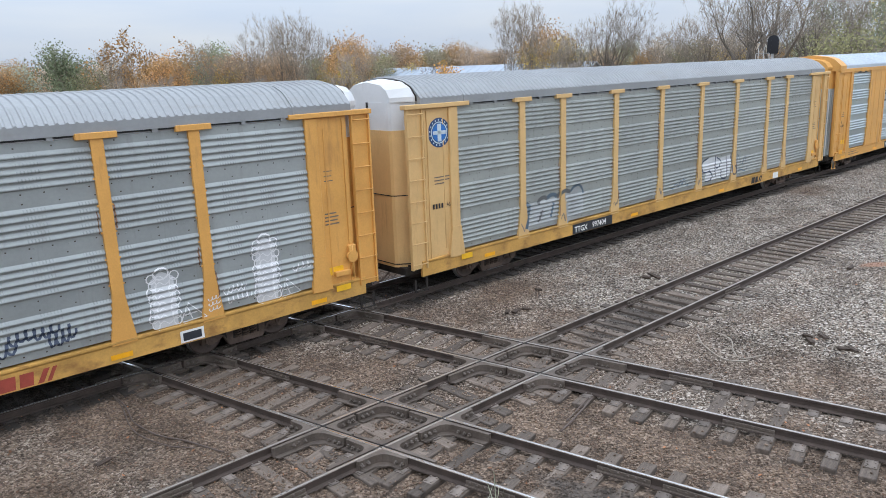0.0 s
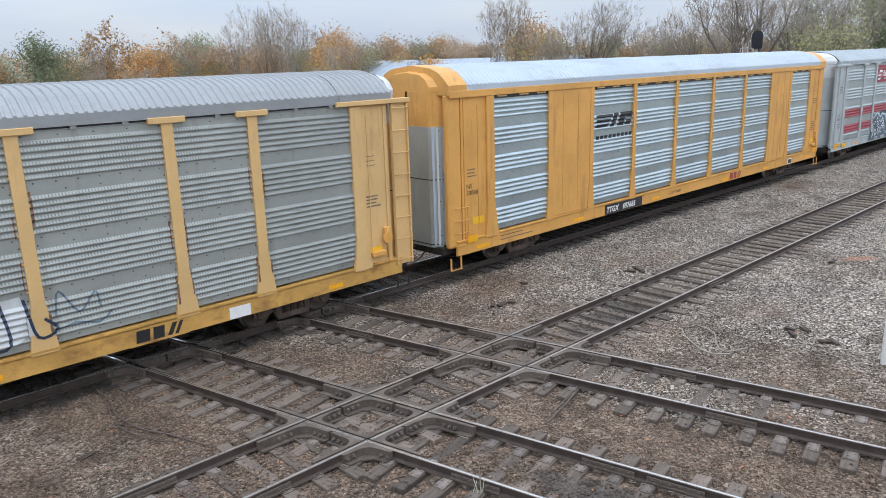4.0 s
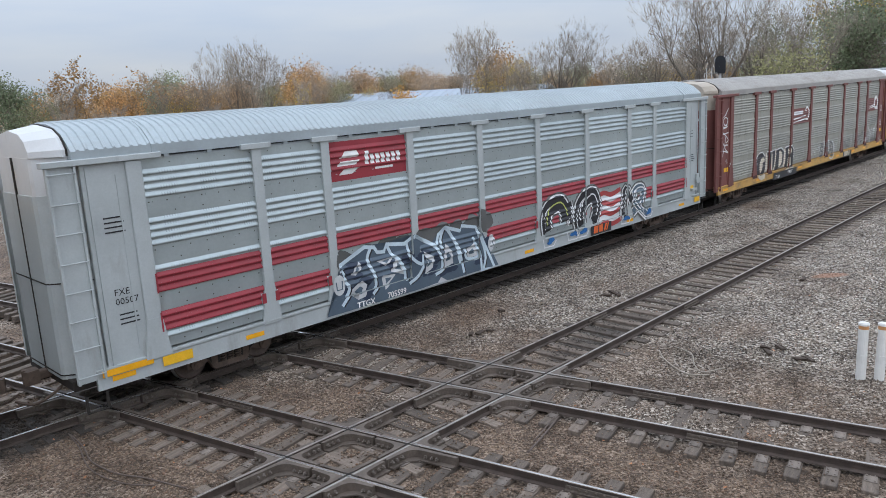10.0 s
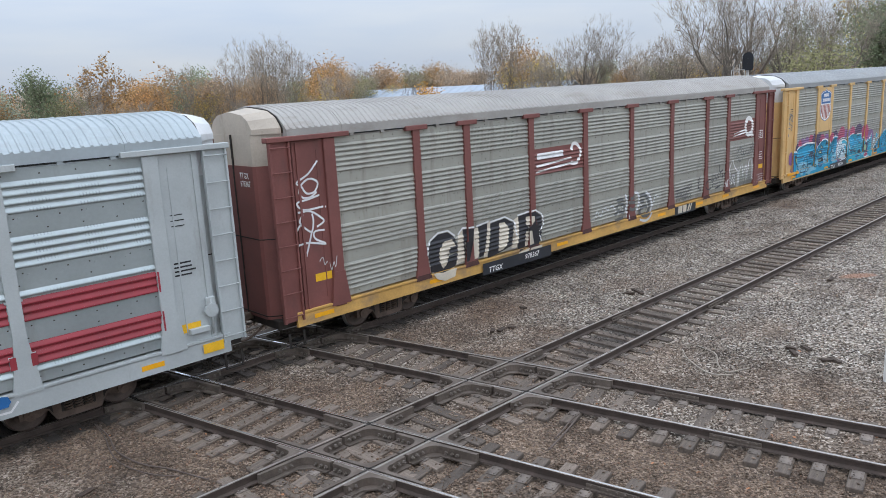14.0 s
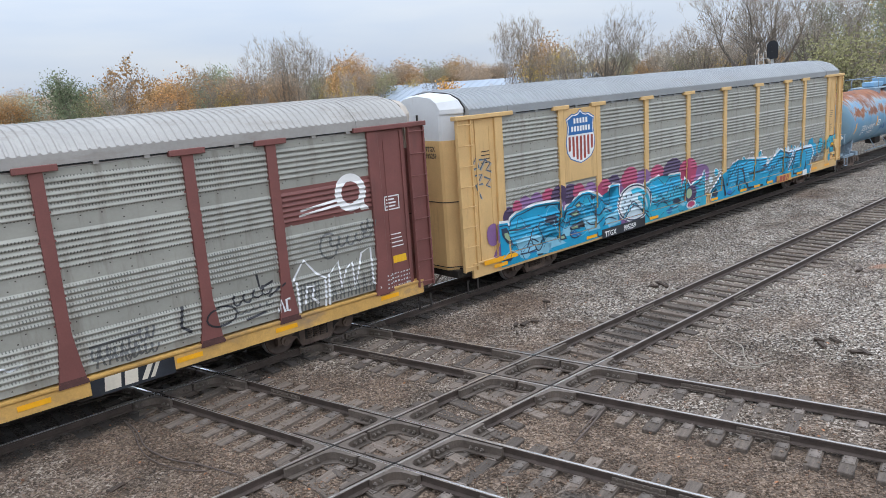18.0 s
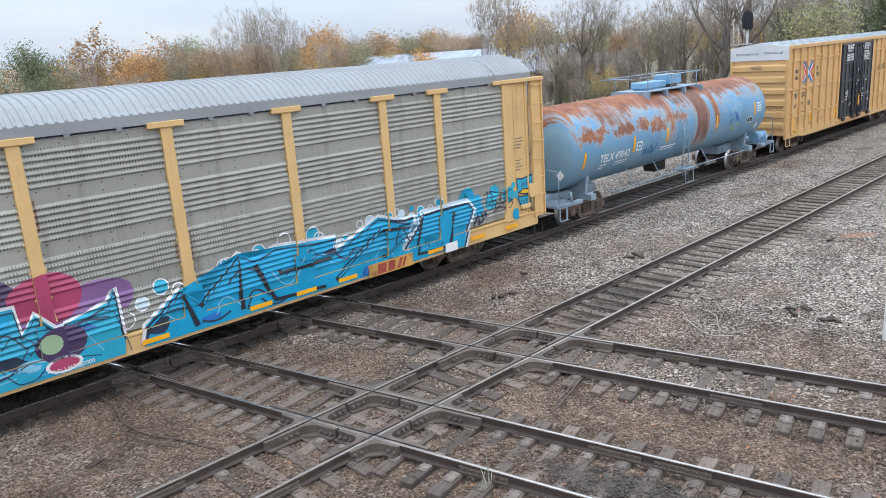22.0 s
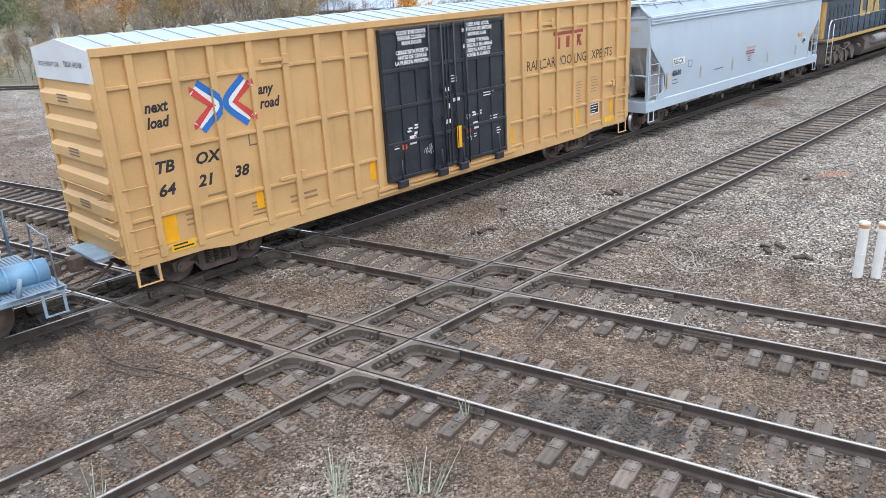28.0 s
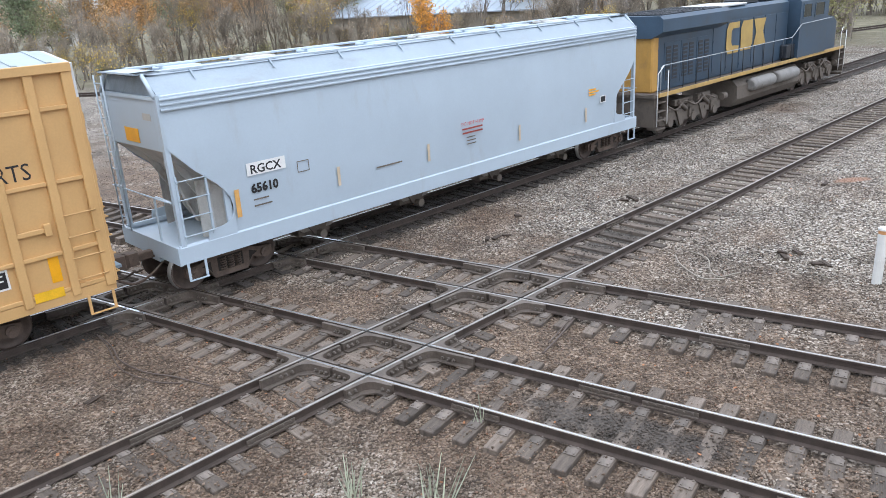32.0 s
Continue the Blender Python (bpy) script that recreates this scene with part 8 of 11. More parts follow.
    part("valve_box", bm, M["tank_blue"], car, "blue valve box")
    bm = B()
    box(bm, 0.55, -0.38, CZ + R + 0.16, 1.55, 0.38, CZ + R + 0.56, 0.03)
    disc(bm, (1.05, 0.0), 0.42, "z", CZ + R + 0.04, CZ + R + 0.16, 18, 1)
    part("manway_cover", bm, [M["tank_blue"], M["truck_brown"]], car, "blue manway cover")
    bm = B()
    for y in (-0.75, 0.75):
        tube(bm, [(-2.3, y, CZ + R + 0.6), (2.45, y, CZ + R + 0.6)], 0.025, 6)
        for x in (-1.8, 0.1, 2.2):
            tube(bm, [(x, y, CZ + R + 0.02), (x, y, CZ + R + 0.6)], 0.025, 6)
    for x in (-2.9, 2.7):
        tube(bm, [(x, -0.75, CZ + R + 0.6), (x, 0.75, CZ + R + 0.6)], 0.025, 6)
    part("safety_rail", bm, M["tank_grey"], car)
    for s in (0, 180):
        bm = B()
        for x in (-0.5, -0.05):
            tube(bm, [(x, skin_y(CZ + 1.25, 0.1), CZ + 1.25), (x, -R - 0.12, CZ), (x, -R - 0.12, CZ - 0.7), (x, -R - 0.06, 0.7)], 0.022, 6)
        for i in range(9):
            z = 0.75 + i * 0.38
            y = -R - 0.12 if z < CZ else skin_y(z, 0.1)
            tube(bm, [(-0.5, y, z), (-0.05, y, z)], 0.014, 5)
        box(bm, -0.65, -R - 0.3, 0.98, 0.1, -R + 0.3, 1.02)
        tube(bm, [(-0.6, -R - 0.25, 1.0), (-0.6, -R - 0.28, 0.45), (0.05, -R - 0.28, 0.45), (0.05, -R - 0.25, 1.0)], 0.02, 5)
        part("ladder", bm, M["tank_grey"], car, at=pose(-0.55 if s else 0, 0, 0, 0, 0, s))
    bm = B()
    tube(bm, [(7.75, -0.95, 1.25), (8.75, -0.95, 1.25)], 0.24, 14)
    for x in (7.95, 8.5):
        disc(bm, (-0.95, 1.25), 0.26, "x", x - 0.02, x + 0.02, 14)
    box(bm, 8.0, -1.1, 0.95, 8.8, -0.8, 1.05)
    part("air_tank", bm, M["tank_blue"], car, "small blue air tank on the platform")
    bm = B()
    box(bm, -0.45, -0.3, 0.78, 0.45, 0.3, 1.25, 0.05)
    part("outlet_sump", bm, M["steel_dark"], car)
    return car


def box_car():
    car = thing("boxcar", "orange-yellow boxcar with black plug doors and white roof ends", "railcar", "freight cars of the train")
    Y = M["boxcar"]
    XL, XR, ZB, ZT = -9.65, 10.38, 1.0, 5.42
    bm = B()
    box(bm, XL + 0.05, -1.43, ZB, XR - 0.05, 1.43, ZT)
    part("body", bm, Y, car, "sheet steel body shell")
    bm = B()
    prism(bm, [(-1.42, ZT - 0.06), (-1.42, ZT + 0.06), (-0.02, ZT + 0.26), (0.02, ZT + 0.26), (1.42, ZT + 0.06), (1.42, ZT - 0.06)], "x", XL + 0.02, XR - 0.02)
    x = XL + 0.5
    while x < XR - 0.3:
        part("roof_rib", prism(B(), [(-1.36, ZT + 0.07), (0, ZT + 0.25), (1.36, ZT + 0.07), (1.36, ZT + 0.095), (0, ZT + 0.282), (-1.36, ZT + 0.095)], "x", x - 0.05, x + 0.05), M["roof_pale"], car)
        x += 0.62
    part("roof", bm, M["roof_pale"], car, "light grey metal roof with cross ribs")
    left = [-9.55, -8.88, -7.95, -7.05, -6.06, -5.12, -4.15, -3.25, -2.42]
    right = [3.12, 3.97, 4.87, 5.84, 6.82, 7.7, 8.68, 9.58, 10.28]
    for turn in (0, 180):
        m = pose(0.0 if not turn else XL + XR, 0, 0, 0, 0, turn)
        lo, hi = (left, right) if not turn else ([XL + XR - x for x in right[::-1]], [XL + XR - x for x in left[::-1]])
        for bay in (left, right):
            for i, x in enumerate(bay):
                bm = B()
                w = 0.085 if 0 < i < len(bay) - 1 else 0.1
                box(bm, x - w, -1.52, ZB - 0.06, x + w, -1.43, ZT - 0.05, 0.012)
                part("side_rib", bm, Y, car, at=m)
            for a, b in zip(bay, bay[1:]):
                for z in (1.1, 1.88, 3.28, 4.68):
                    part("side_rail", box(B(), a + 0.085, -1.49, z - 0.04, b - 0.085, -1.43, z + 0.04, 0.008), Y, car, at=m)
        bm = B()
        box(bm, XL, -1.545, ZT - 0.1, XR, -1.4, ZT + 0.075, 0.01)
        part("eave_rail", bm, Y, car, at=m)
        bm = B()
        prism(bm, [(XL, 1.05), (XL, 0.82), (-7.9, 0.82), (-7.2, 0.72), (7.4, 0.72), (8.0, 0.82), (XR, 0.82), (XR, 1.05)], "y", -1.48, -1.4)
        for z in (0.98, 0.86):
            box(bm, -2.6, -1.56, z - 0.03, 3.4, -1.48, z + 0.03)
        part("side_sill", bm, Y, car, at=m)
        # two plug doors
        for a, b, name in ((-2.17, 0.36, "door"), (0.38, 2.95, "door")):
            bm = B()
            box(bm, a, -1.53, 1.1, b, -1.44, 5.24, 0.01)
            door = part(name, bm, M["black_paint"], car, "black plug door with ribs", at=m)
            for z in (1.16, 2.15, 3.15, 4.15, 5.18):
                part("door_rail", box(B(), a, -1.575, z - 0.05, b, -1.53, z + 0.05, 0.01), M["black_paint"], door)
            for k in range(5):
                x = a + 0.06 + (b - a - 0.12) * k / 4
                part("door_rib", box(B(), x - 0.035, -1.565, 1.1, x + 0.035, -1.53, 5.24, 0.008), M["black_paint"], door)
            bm = B()
            for x in (b - 0.25, b - 0.75) if a < 0 else (a + 0.25, a + 0.75):
                tube(bm, [(x, -1.6, 1.05), (x, -1.6, 5.25)], 0.03, 6)
                for z in (1.2, 2.6, 3.4, 5.1):
                    box(bm, x - 0.05, -1.62, z - 0.06, x + 0.05, -1.57, z + 0.06)
            part("locking_bar", bm, M["black_paint"], door)
            for x in (a + 0.45, b - 0.45):
                bm = B()
                box(bm, x - 0.18, -1.68, 0.9, x + 0.18, -1.55, 1.12, 0.02)
                tube(bm, [(x, -1.62, 1.0), (x, -1.62, 1.7)], 0.025, 6)
                part("door_roller", bm, M["black_paint"], door)
        ladder(car, XL + 0.12, XL + 0.72, 1.25, 2.6, 4, Y, -1.52, stiles=False).matrix_basis = m
        ladder(car, XR - 0.72, XR - 0.12, 1.25, 2.6, 4, Y, -1.52, stiles=False).matrix_basis = m
        stirrup(car, XL + 0.35, Y, -1.48, 0.85, 0.5, 0.4).matrix_basis = m
        stirrup(car, XR - 0.35, Y, -1.48, 0.85, 0.5, 0.4).matrix_basis = m
        for x, z in ((-5.45, 4.84), (-5.3, 1.98), (5.2, 4.85), (5.15, 1.95), (9.0, 2.4)):
            bm = B()
            box(bm, x - 0.35, -1.51, z - 0.05, x + 0.35, -1.46, z + 0.05, 0.01)
            box(bm, x + 0.25, -1.54, z - 0.12, x + 0.38, -1.46, z + 0.12, 0.01)
            part("latch_rail", bm, Y, car, at=m)
    for e, x in ((-1, XL), (1, XR)):
        # ribbed end with a white top
        bm = B()
        a, b = sorted((x, x + e * 0.07))
        for i in range(6):
            z = 1.35 + i * 0.58
            part("end_rib", prism(B(), [(x, z), (x + e * 0.1, z + 0.04), (x + e * 0.1, z + 0.26), (x, z + 0.36)], "y", -1.4, 1.4), Y, car)
        box(bm, min(x, x - e * 0.1), -1.5, ZB, max(x, x - e * 0.1), 1.5, ZT - 0.6)
        for y in (-1.42, 1.42):
            box(bm, min(x, x + e * 0.05), y - 0.08, ZB, max(x, x + e * 0.05), y + 0.08, ZT - 0.6)
        part("end_wall", bm, Y, car, "corrugated steel end wall")
        bm = B()
        prism(bm, [(-1.5, ZT - 0.6), (-1.5, ZT + 0.05), (0, ZT + 0.25), (1.5, ZT + 0.05), (1.5, ZT - 0.6)], "x", min(x - e * 0.1, x + e * 0.05), max(x - e * 0.1, x + e * 0.05))
        part("end_top", bm, M["white_paint"], car, "white end panel under the roof")
        bm = B()
        for k in range(4):
            z = 1.15 + 0.4 * k
            tube(bm, [(x + e * 0.16, -1.35, z), (x + e * 0.16, -0.85, z)], 0.014, 5)
            for y in (-1.35, -0.85):
                box(bm, min(x, x + e * 0.17), y - 0.015, z - 0.015, max(x, x + e * 0.17), y + 0.015, z + 0.015)
        tube(bm, [(x + e * 0.15, -1.3, 2.55), (x + e * 0.15, 1.3, 2.55)], 0.016, 5)
        part("end_ladder", bm, Y, car)
        bm = B()
        a, b = sorted((x, x + e * 0.45))
        box(bm, a, -0.75, 1.0, b, 0.75, 1.06)
        part("cross_step", bm, M["tank_grey"], car)
        truck(car, e * 7.4, 0.46, 1.9)
        coupler(car, x + e * 0.45, e)
    bm = B()
    box(bm, -9.4, -0.35, 0.6, 9.4, 0.35, 1.0)
    for x in range(-8, 9, 2):
        box(bm, x - 0.08, -1.35, 0.8, x + 0.08, 1.35, 1.0)
    part("underframe", bm, M["steel_dark"], car)
    # paint follows the sheet and the ribs before it
    y = -1.434
    ribs = left + right
    skin = Skin(lambda px, pz: -1.52 if any(abs(px - r) < 0.085 for r in ribs) else -1.43, [r + d for r in ribs for d in (-0.085, 0.085)], [])
    # two chevrons back to back, each a blue band round a red one, edged white
    for side, mid in ((1, -6.88), (-1, -6.86)):
        blue = curve_points([(mid - side * 0.57, 4.56), (mid - side * 0.14, 4.2), (mid - side * 0.065, 4.03), (mid - side * 0.14, 3.86), (mid - side * 0.57, 3.49)], 4)
        red = [(mid - side * 0.69, 4.37), (mid - side * 0.3, 4.03), (mid - side * 0.69, 3.67)]
        both = [(mid - side * 0.63, 4.465), (mid - side * 0.2, 4.03), (mid - side * 0.63, 3.58)]
        skin.paint(car, stroke(both, 0.36), M["white_clean"], 1, "arrow_edge", "white edging of the arrow emblem")
        skin.paint(car, stroke(blue, 0.145), M["spray_emblem"], 2, "arrow_blue", "blue band of the arrow emblem")
        skin.paint(car, stroke(red, 0.15) + [[(mid - side * 0.78, 4.36), (mid - side * 0.76, 4.5), (mid - side * 0.62, 4.42)], [(mid - side * 0.78, 3.68), (mid - side * 0.76, 3.54), (mid - side * 0.62, 3.62)]], M["arrow_red"], 3, "arrow_red", "red band of the arrow emblem")

    words(car, "next\nload", -8.72, 4.08, 0.33, M["ink"], y, 0.011, 0.25, 0.86)
    words(car, "any\nroad", -5.93, 4.1, 0.33, M["ink"], y, 0.011, 0.25, 0.86)
    for text, x, z in (("TB", -8.74, 2.77), ("OX", -7.78, 2.79), ("64", -8.74, 2.26), ("21", -7.78, 2.28), ("38", -6.86, 2.3)):
        words(car, text, x, z, 0.36, M["ink"], y, 0.012, 0.25, 1.08)
    flat(car, "small_plate", [rect(-6.35, 2.95, -6.0, 2.98), rect(-6.35, 3.27, -6.0, 3.3), rect(-6.35, 2.95, -6.32, 3.3), rect(-6.03, 2.95, -6.0, 3.3)], M["grime"], y)
    bars(car, -7.6, 2.05, 0.7, 2, 0.13, 0.06, M["boxcar_writing"], y, 3)
    bars(car, -8.2, 1.75, 0.5, 3, 0.12, 0.05, M["boxcar_writing"], y, 4)
    bars(car, -6.5, 1.6, 0.5, 4, 0.1, 0.04, M["boxcar_writing"], y, 5)
    bars(car, -5.4, 1.5, 0.9, 2, 0.13, 0.06, M["boxcar_writing"], y, 6)
    flat(car, "reflector", [rect(x, z, x + 0.2, z + 0.55) for x, z in ((-6.36, 1.4), (-2.75, 1.3), (3.23, 1.22), (6.93, 1.22), (9.2, 1.3))] + [rect(-8.76, 1.2, -8.44, 1.8)], M["sticker_yellow"], y)
    flat(car, "warning_label", [rect(-8.7, 0.98, -8.1, 1.17), rect(8.8, 1.0, 9.36, 1.2)], M["label_yellow"], -1.492)
    bars(car, -8.64, 1.14, 0.5, 2, 0.08, 0.035, M["ink"], -1.496, 8)
    def notice(lines, mid, z, size, squeeze):
        """Lines of one notice, each set about the middle."""
        for i, text in enumerate(lines):
            bm = lettering(text, size, 0.006, 0, squeeze)
            w = max(v.co.x for v in bm.verts)
            part("lettering", bm, M["white_clean"], car, at=pose(mid - w / 2, -1.582, z - 0.137 * i))

    notice(("CLOSE THIS DOOR", "BEFORE CLOSING", "MAIN DOOR"), -1.02, 5.06, 0.14, 0.93)
    notice(("CIERRE ESTA PUERTA", "ANTES DE CERRAR", "LA PUERTA PRINCIPAL"), -1.02, 4.55, 0.14, 0.93)
    notice(("CLOSE AND LOCK", "BOTH DOORS BEFORE", "MOVING CAR"), 1.66, 5.08, 0.14, 0.93)
    notice(("CIERRE Y PONGA", "EL SEGURO EN AMBAS", "PUERTAS ANTES DE", "MOVER EL CARRO"), 1.68, 4.62, 0.14, 0.93)
    rnd = random.Random(9)
    flat(car, "door_sticker", [rect(x, z, x + w, z + h, rnd.uniform(-0.05, 0.05)) for x, z, w, h in ((0.2, 3.33, 0.2, 0.11), (0.54, 2.99, 0.3, 0.13), (0.3, 2.82, 0.16, 0.15), (0.2, 2.39, 0.19, 0.12), (1.42, 2.03, 0.22, 0.22), (-1.3, 2.04, 0.26, 0.25),
                              (1.35, 2.44, 0.16, 0.05), (1.38, 2.52, 0.14, 0.05), (1.6, 2.44, 0.18, 0.05), (1.62, 2.52, 0.16, 0.05), (-1.35, 2.4, 0.16, 0.05), (-1.32, 2.48, 0.16, 0.05), (-1.1, 2.46, 0.2, 0.05), (-1.08, 2.54, 0.18, 0.05), (-1.12, 2.3, 0.12, 0.08))], M["white_clean"], -1.545)
    flat(car, "orange_sticker", [rect(-1.6, 1.95, -1.42, 2.13), rect(1.09, 1.94, 1.26, 2.12)], M["orange"], -1.545)
    flat(car, "red_mark", [rect(-1.12, 2.2, -1.06, 2.26), rect(1.57, 2.17, 1.62, 2.22)], M["orange"], -1.55)
    flat(car, "reflector", [rect(0.58, 1.6, 0.78, 2.26)], M["sticker_yellow"], -1.615)
    for x, z, w, n, s in ((-1.9, 2.2, 0.25, 3, 3), (0.47, 3.76, 0.3, 3, 5), (1.9, 3.16, 0.5, 3, 6), (2.2, 2.32, 0.45, 3, 7), (2.48, 1.9, 0.2, 3, 8), (1.4, 1.9, 0.16, 2, 9)):
        bars(car, x, z, w, n, 0.08, 0.03, M["white_clean"], -1.545, s)
    scribble = stroke(scrawl(rnd, -0.75, 1.62, 0.4, 0.35, 18), 0.016) + stroke(scrawl(rnd, 1.05, 1.72, 0.25, 0.18, 12), 0.014)
    flat(car, "chalk_scribble", scribble, M["spray_silver"], -1.545)
    flat(car, "round_sticker", [ring(1.17, 2.46, 0.095, 14)], M["white_clean"], -1.545)
    flat(car, "round_sticker", [ring(1.17, 2.46, 0.055, 12)], M["ink"], -1.55)
    for o in (rect(5.66, 4.42, 7.4, 4.53), rect(5.78, 3.98, 5.98, 4.36, 0.02), rect(6.38, 3.98, 6.58, 4.36, 0.02), rect(6.9, 3.98, 7.05, 4.36, 0.26), rect(7.18, 3.98, 7.33, 4.36, -0.2)):
        skin.paint(car, [o], M["arrow_dim"], 1, "owner_mark", "faded red owner's sign of plain blocks")
    bm = lettering("RAILCAR POOLING EXPERTS", 0.46, 0.0, 0, 0.865)
    for v in bm.verts:
        v.co = (v.co.x + 4.18, 0, v.co.z + 3.42)
    skin.paint(car, bm, M["ink"], 1, "lettering")
    bars(car, 7.0, 2.72, 0.4, 8, 0.1, 0.022, M["boxcar_writing"], y, 12)
    bars(car, 7.95, 2.78, 0.5, 6, 0.1, 0.022, M["boxcar_writing"], y, 13)
    flat(car, "label_plate", [rect(7.88, 1.42, 8.46, 1.82)], M["white_clean"], y)
    flat(car, "label_squares", [rect(7.92, 1.46, 8.42, 1.78)], M["ink"], y - 0.004)
    bars(car, 7.97, 1.73, 0.4, 3, 0.1, 0.03, M["white_clean"], y - 0.008, 2)
    words(car, "XGH61B", 5.85, 1.0, 0.18, M["boxcar_writing"], -1.494, 0)
    words(car, "EXCESS HEIGHT CAR", -1.2, ZT - 0.32, 0.14, M["ink"], 0, 0, 0, 0.9).matrix_basis = pose(XL - 0.058, 1.2, ZT - 0.32, 0, 0, -90)
    words(car, "TBOX 642138", 0, 0, 0.16, M["ink"], 0).matrix_basis = pose(XL - 0.058, -0.25, ZT - 0.3, 0, 0, -90)
    bm = B()
    for k in range(3):
        for i in range(3):
            box(bm, XL - 0.112, -0.2, 2.05 + k * 1.16 + 0.07 * i, XL - 0.104, 0.35, 2.08 + k * 1.16 + 0.07 * i)
    part("small_writing", bm, M["grime"], car)
    return car


M["boxcar"] = material("orange_yellow_paint", (0.61, 0.37, 0.155), 0.5, 0, 0.08, 0.7, 25, 0.06, 0.002, stain=(0.42, 0.24, 0.09), stain_amount=0.15, stain_scale=(2, 2, 0.5))
M["boxcar_writing"] = material("worn_brown_marking", (0.29, 0.185, 0.09), 0.6, 0, 0.2, 4, 40, 0, 0.001)
M["arrow_red"] = material("arrow_red_paint", (0.62, 0.06, 0.05), 0.5, 0, 0.1, 2, 25, 0.03, 0.001)
M["arrow_dim"] = material("faded_red_paint", (0.33, 0.065, 0.045), 0.55, 0, 0.15, 2, 25, 0.03, 0.001)


def hopper_car():
    car = thing("covered_hopper_car", "pale blue-grey covered hopper car with open ends", "railcar", "freight cars of the train")
    H = M["hopper"]
    X, ZE, ZR, ZS = 9.25, 4.33, 4.98, 1.27
    # side sheets bow out a little, cut away below the slopes at both ends
    for turn in (0, 180):
        bm, cols = B(), []
        ends = [7.92, 7.935, 7.97, 8.07, 8.24, 8.5, 8.75, 9.0, X]
        xs = [-a for a in ends[::-1]] + [-6.5 + i * 2.0 for i in range(7)] + [7.0] + ends

        def low(x):
            a = abs(x)
            if a <= 7.93:
                return ZS
            return float(np.interp(a, (7.935, 7.97, 8.07, 8.24, 8.75, X), (1.92, 2.12, 2.3, 2.5, 2.93, 3.47)))

        for x in xs:
            z0 = low(x)
            col = []
            for k in range(9):
                z = z0 + (ZE - z0) * k / 8
                bow = 0.05 * math.sin(math.pi * min(max((z - ZS) / (ZE - ZS), 0), 1))
                col.append(bm.verts.new((x, -1.46 - bow, z)))
            cols.append(col)
        for a, b in zip(cols, cols[1:]):
            for k in range(8):
                bm.faces.new((a[k], b[k], b[k + 1], a[k + 1])).smooth = True
        part("side_sheet", bm, H, car, "smooth bowed side sheet", at=pose(0, 0, 0, 0, 0, turn))
        for i in range(3):
            z = ZE - 0.02 + i * 0.11
            part("chord_rib", tube(B(), [(-X, -1.5, z), (X, -1.5, z)], 0.034, 8), H, car, at=pose(0, 0, 0, 0, 0, turn))
        bm = B()
        prism(bm, [(-1.5, ZE - 0.05), (-1.49, ZE + 0.27), (-1.40, ZE + 0.3), (-1.38, ZE - 0.05)], "x", -X, X)
        part("top_chord", bm, H, car, at=pose(0, 0, 0, 0, 0, turn))
        bm = B()
        prism(bm, [(-1.5, 0.87), (-1.5, 1.25), (-1.44, 1.3), (-1.36, 1.3), (-1.36, 1.22), (-1.44, 1.2), (-1.44, 0.87)], "x", -X - 0.1, X + 0.1)
        part("side_sill", bm, M["hopper"], car, at=pose(0, 0, 0, 0, 0, turn))
        for e in (-1, 1):
            bm = B()
            prism(bm, [(e * q, z) for q, z in ((7.915, 1.26), (7.92, 1.93), (7.945, 1.76), (8.0, 1.65), (8.1, 1.57), (8.28, 1.52), (8.62, 1.5), (8.66, 1.26))], "y", -1.49, -1.465)
            part("sill_gusset", bm, H, car, "rounded gusset at the foot of the side sheet", at=pose(0, 0, 0, 0, 0, turn))
    # roof: sloping flanks with gussets, flat top with running boards and hatches
    bm = B()
    prism(bm, [(-1.48, ZE + 0.25), (-0.98, ZR), (0.98, ZR), (1.48, ZE + 0.25), (1.4, ZE + 0.2), (-1.4, ZE + 0.2)], "x", -X, X)
    for i in range(9):
        x = -8.2 + i * 2.05
        for s in (-1, 1):
            prism(bm, [(s * 1.2, ZE + 0.53), (s * 1.0, ZR + 0.06), (s * 0.96, ZR + 0.06), (s * 0.98, ZR - 0.03)], "x", x - 0.02, x + 0.02)
    part("roof", bm, M["hopper_roof"], car, "pale roof with sloping flanks")
    bm = B()
    for y0, y1 in ((-1.0, -0.72), (0.72, 1.0)):
        box(bm, -X - 0.2, y0, ZR + 0.06, X + 0.2, y1, ZR + 0.1)
    for e in (-1, 1):
        a, b = sorted((e * (X + 0.2), e * (X - 0.35)))
        box(bm, a, -1.0, ZR + 0.06, b, 1.0, ZR + 0.1)
    part("running_board", bm, M["hopper"], car)
    for i in range(9):
        bm = B()
        x = -8.0 + i * 2.0
        box(bm, x - 0.42, -0.45, ZR + 0.0, x + 0.42, 0.45, ZR + 0.11, 0.04)
        box(bm, x - 0.5, -0.06, ZR + 0.11, x + 0.5, 0.06, ZR + 0.14)
        part("roof_hatch", bm, M["hopper_slope"] if i % 3 == 1 else H, car)
    for e in (-1, 1):
        bm = B()
        x = e * X
        # end: upper plate, slope sheet, corner posts
        prism(bm, [(x, 3.4), (x, ZE + 0.3), (x - e * 0.03, ZE + 0.3), (x - e * 0.03, 3.4)], "y", -1.42, 1.42)
        prism(bm, [(x, ZE + 0.28), (x, ZR), (x - e * 0.03, ZR), (x - e * 0.03, ZE + 0.28)], "y", -0.98, 0.98)
        part("end_plate", bm, H, car)
        bm = B()
        prism(bm, [(x - e * 0.02, 3.45), (x - e * 0.02, 3.4), (x - e * 2.3, 1.35), (x - e * 2.35, 1.45)], "y", -1.44, 1.44)
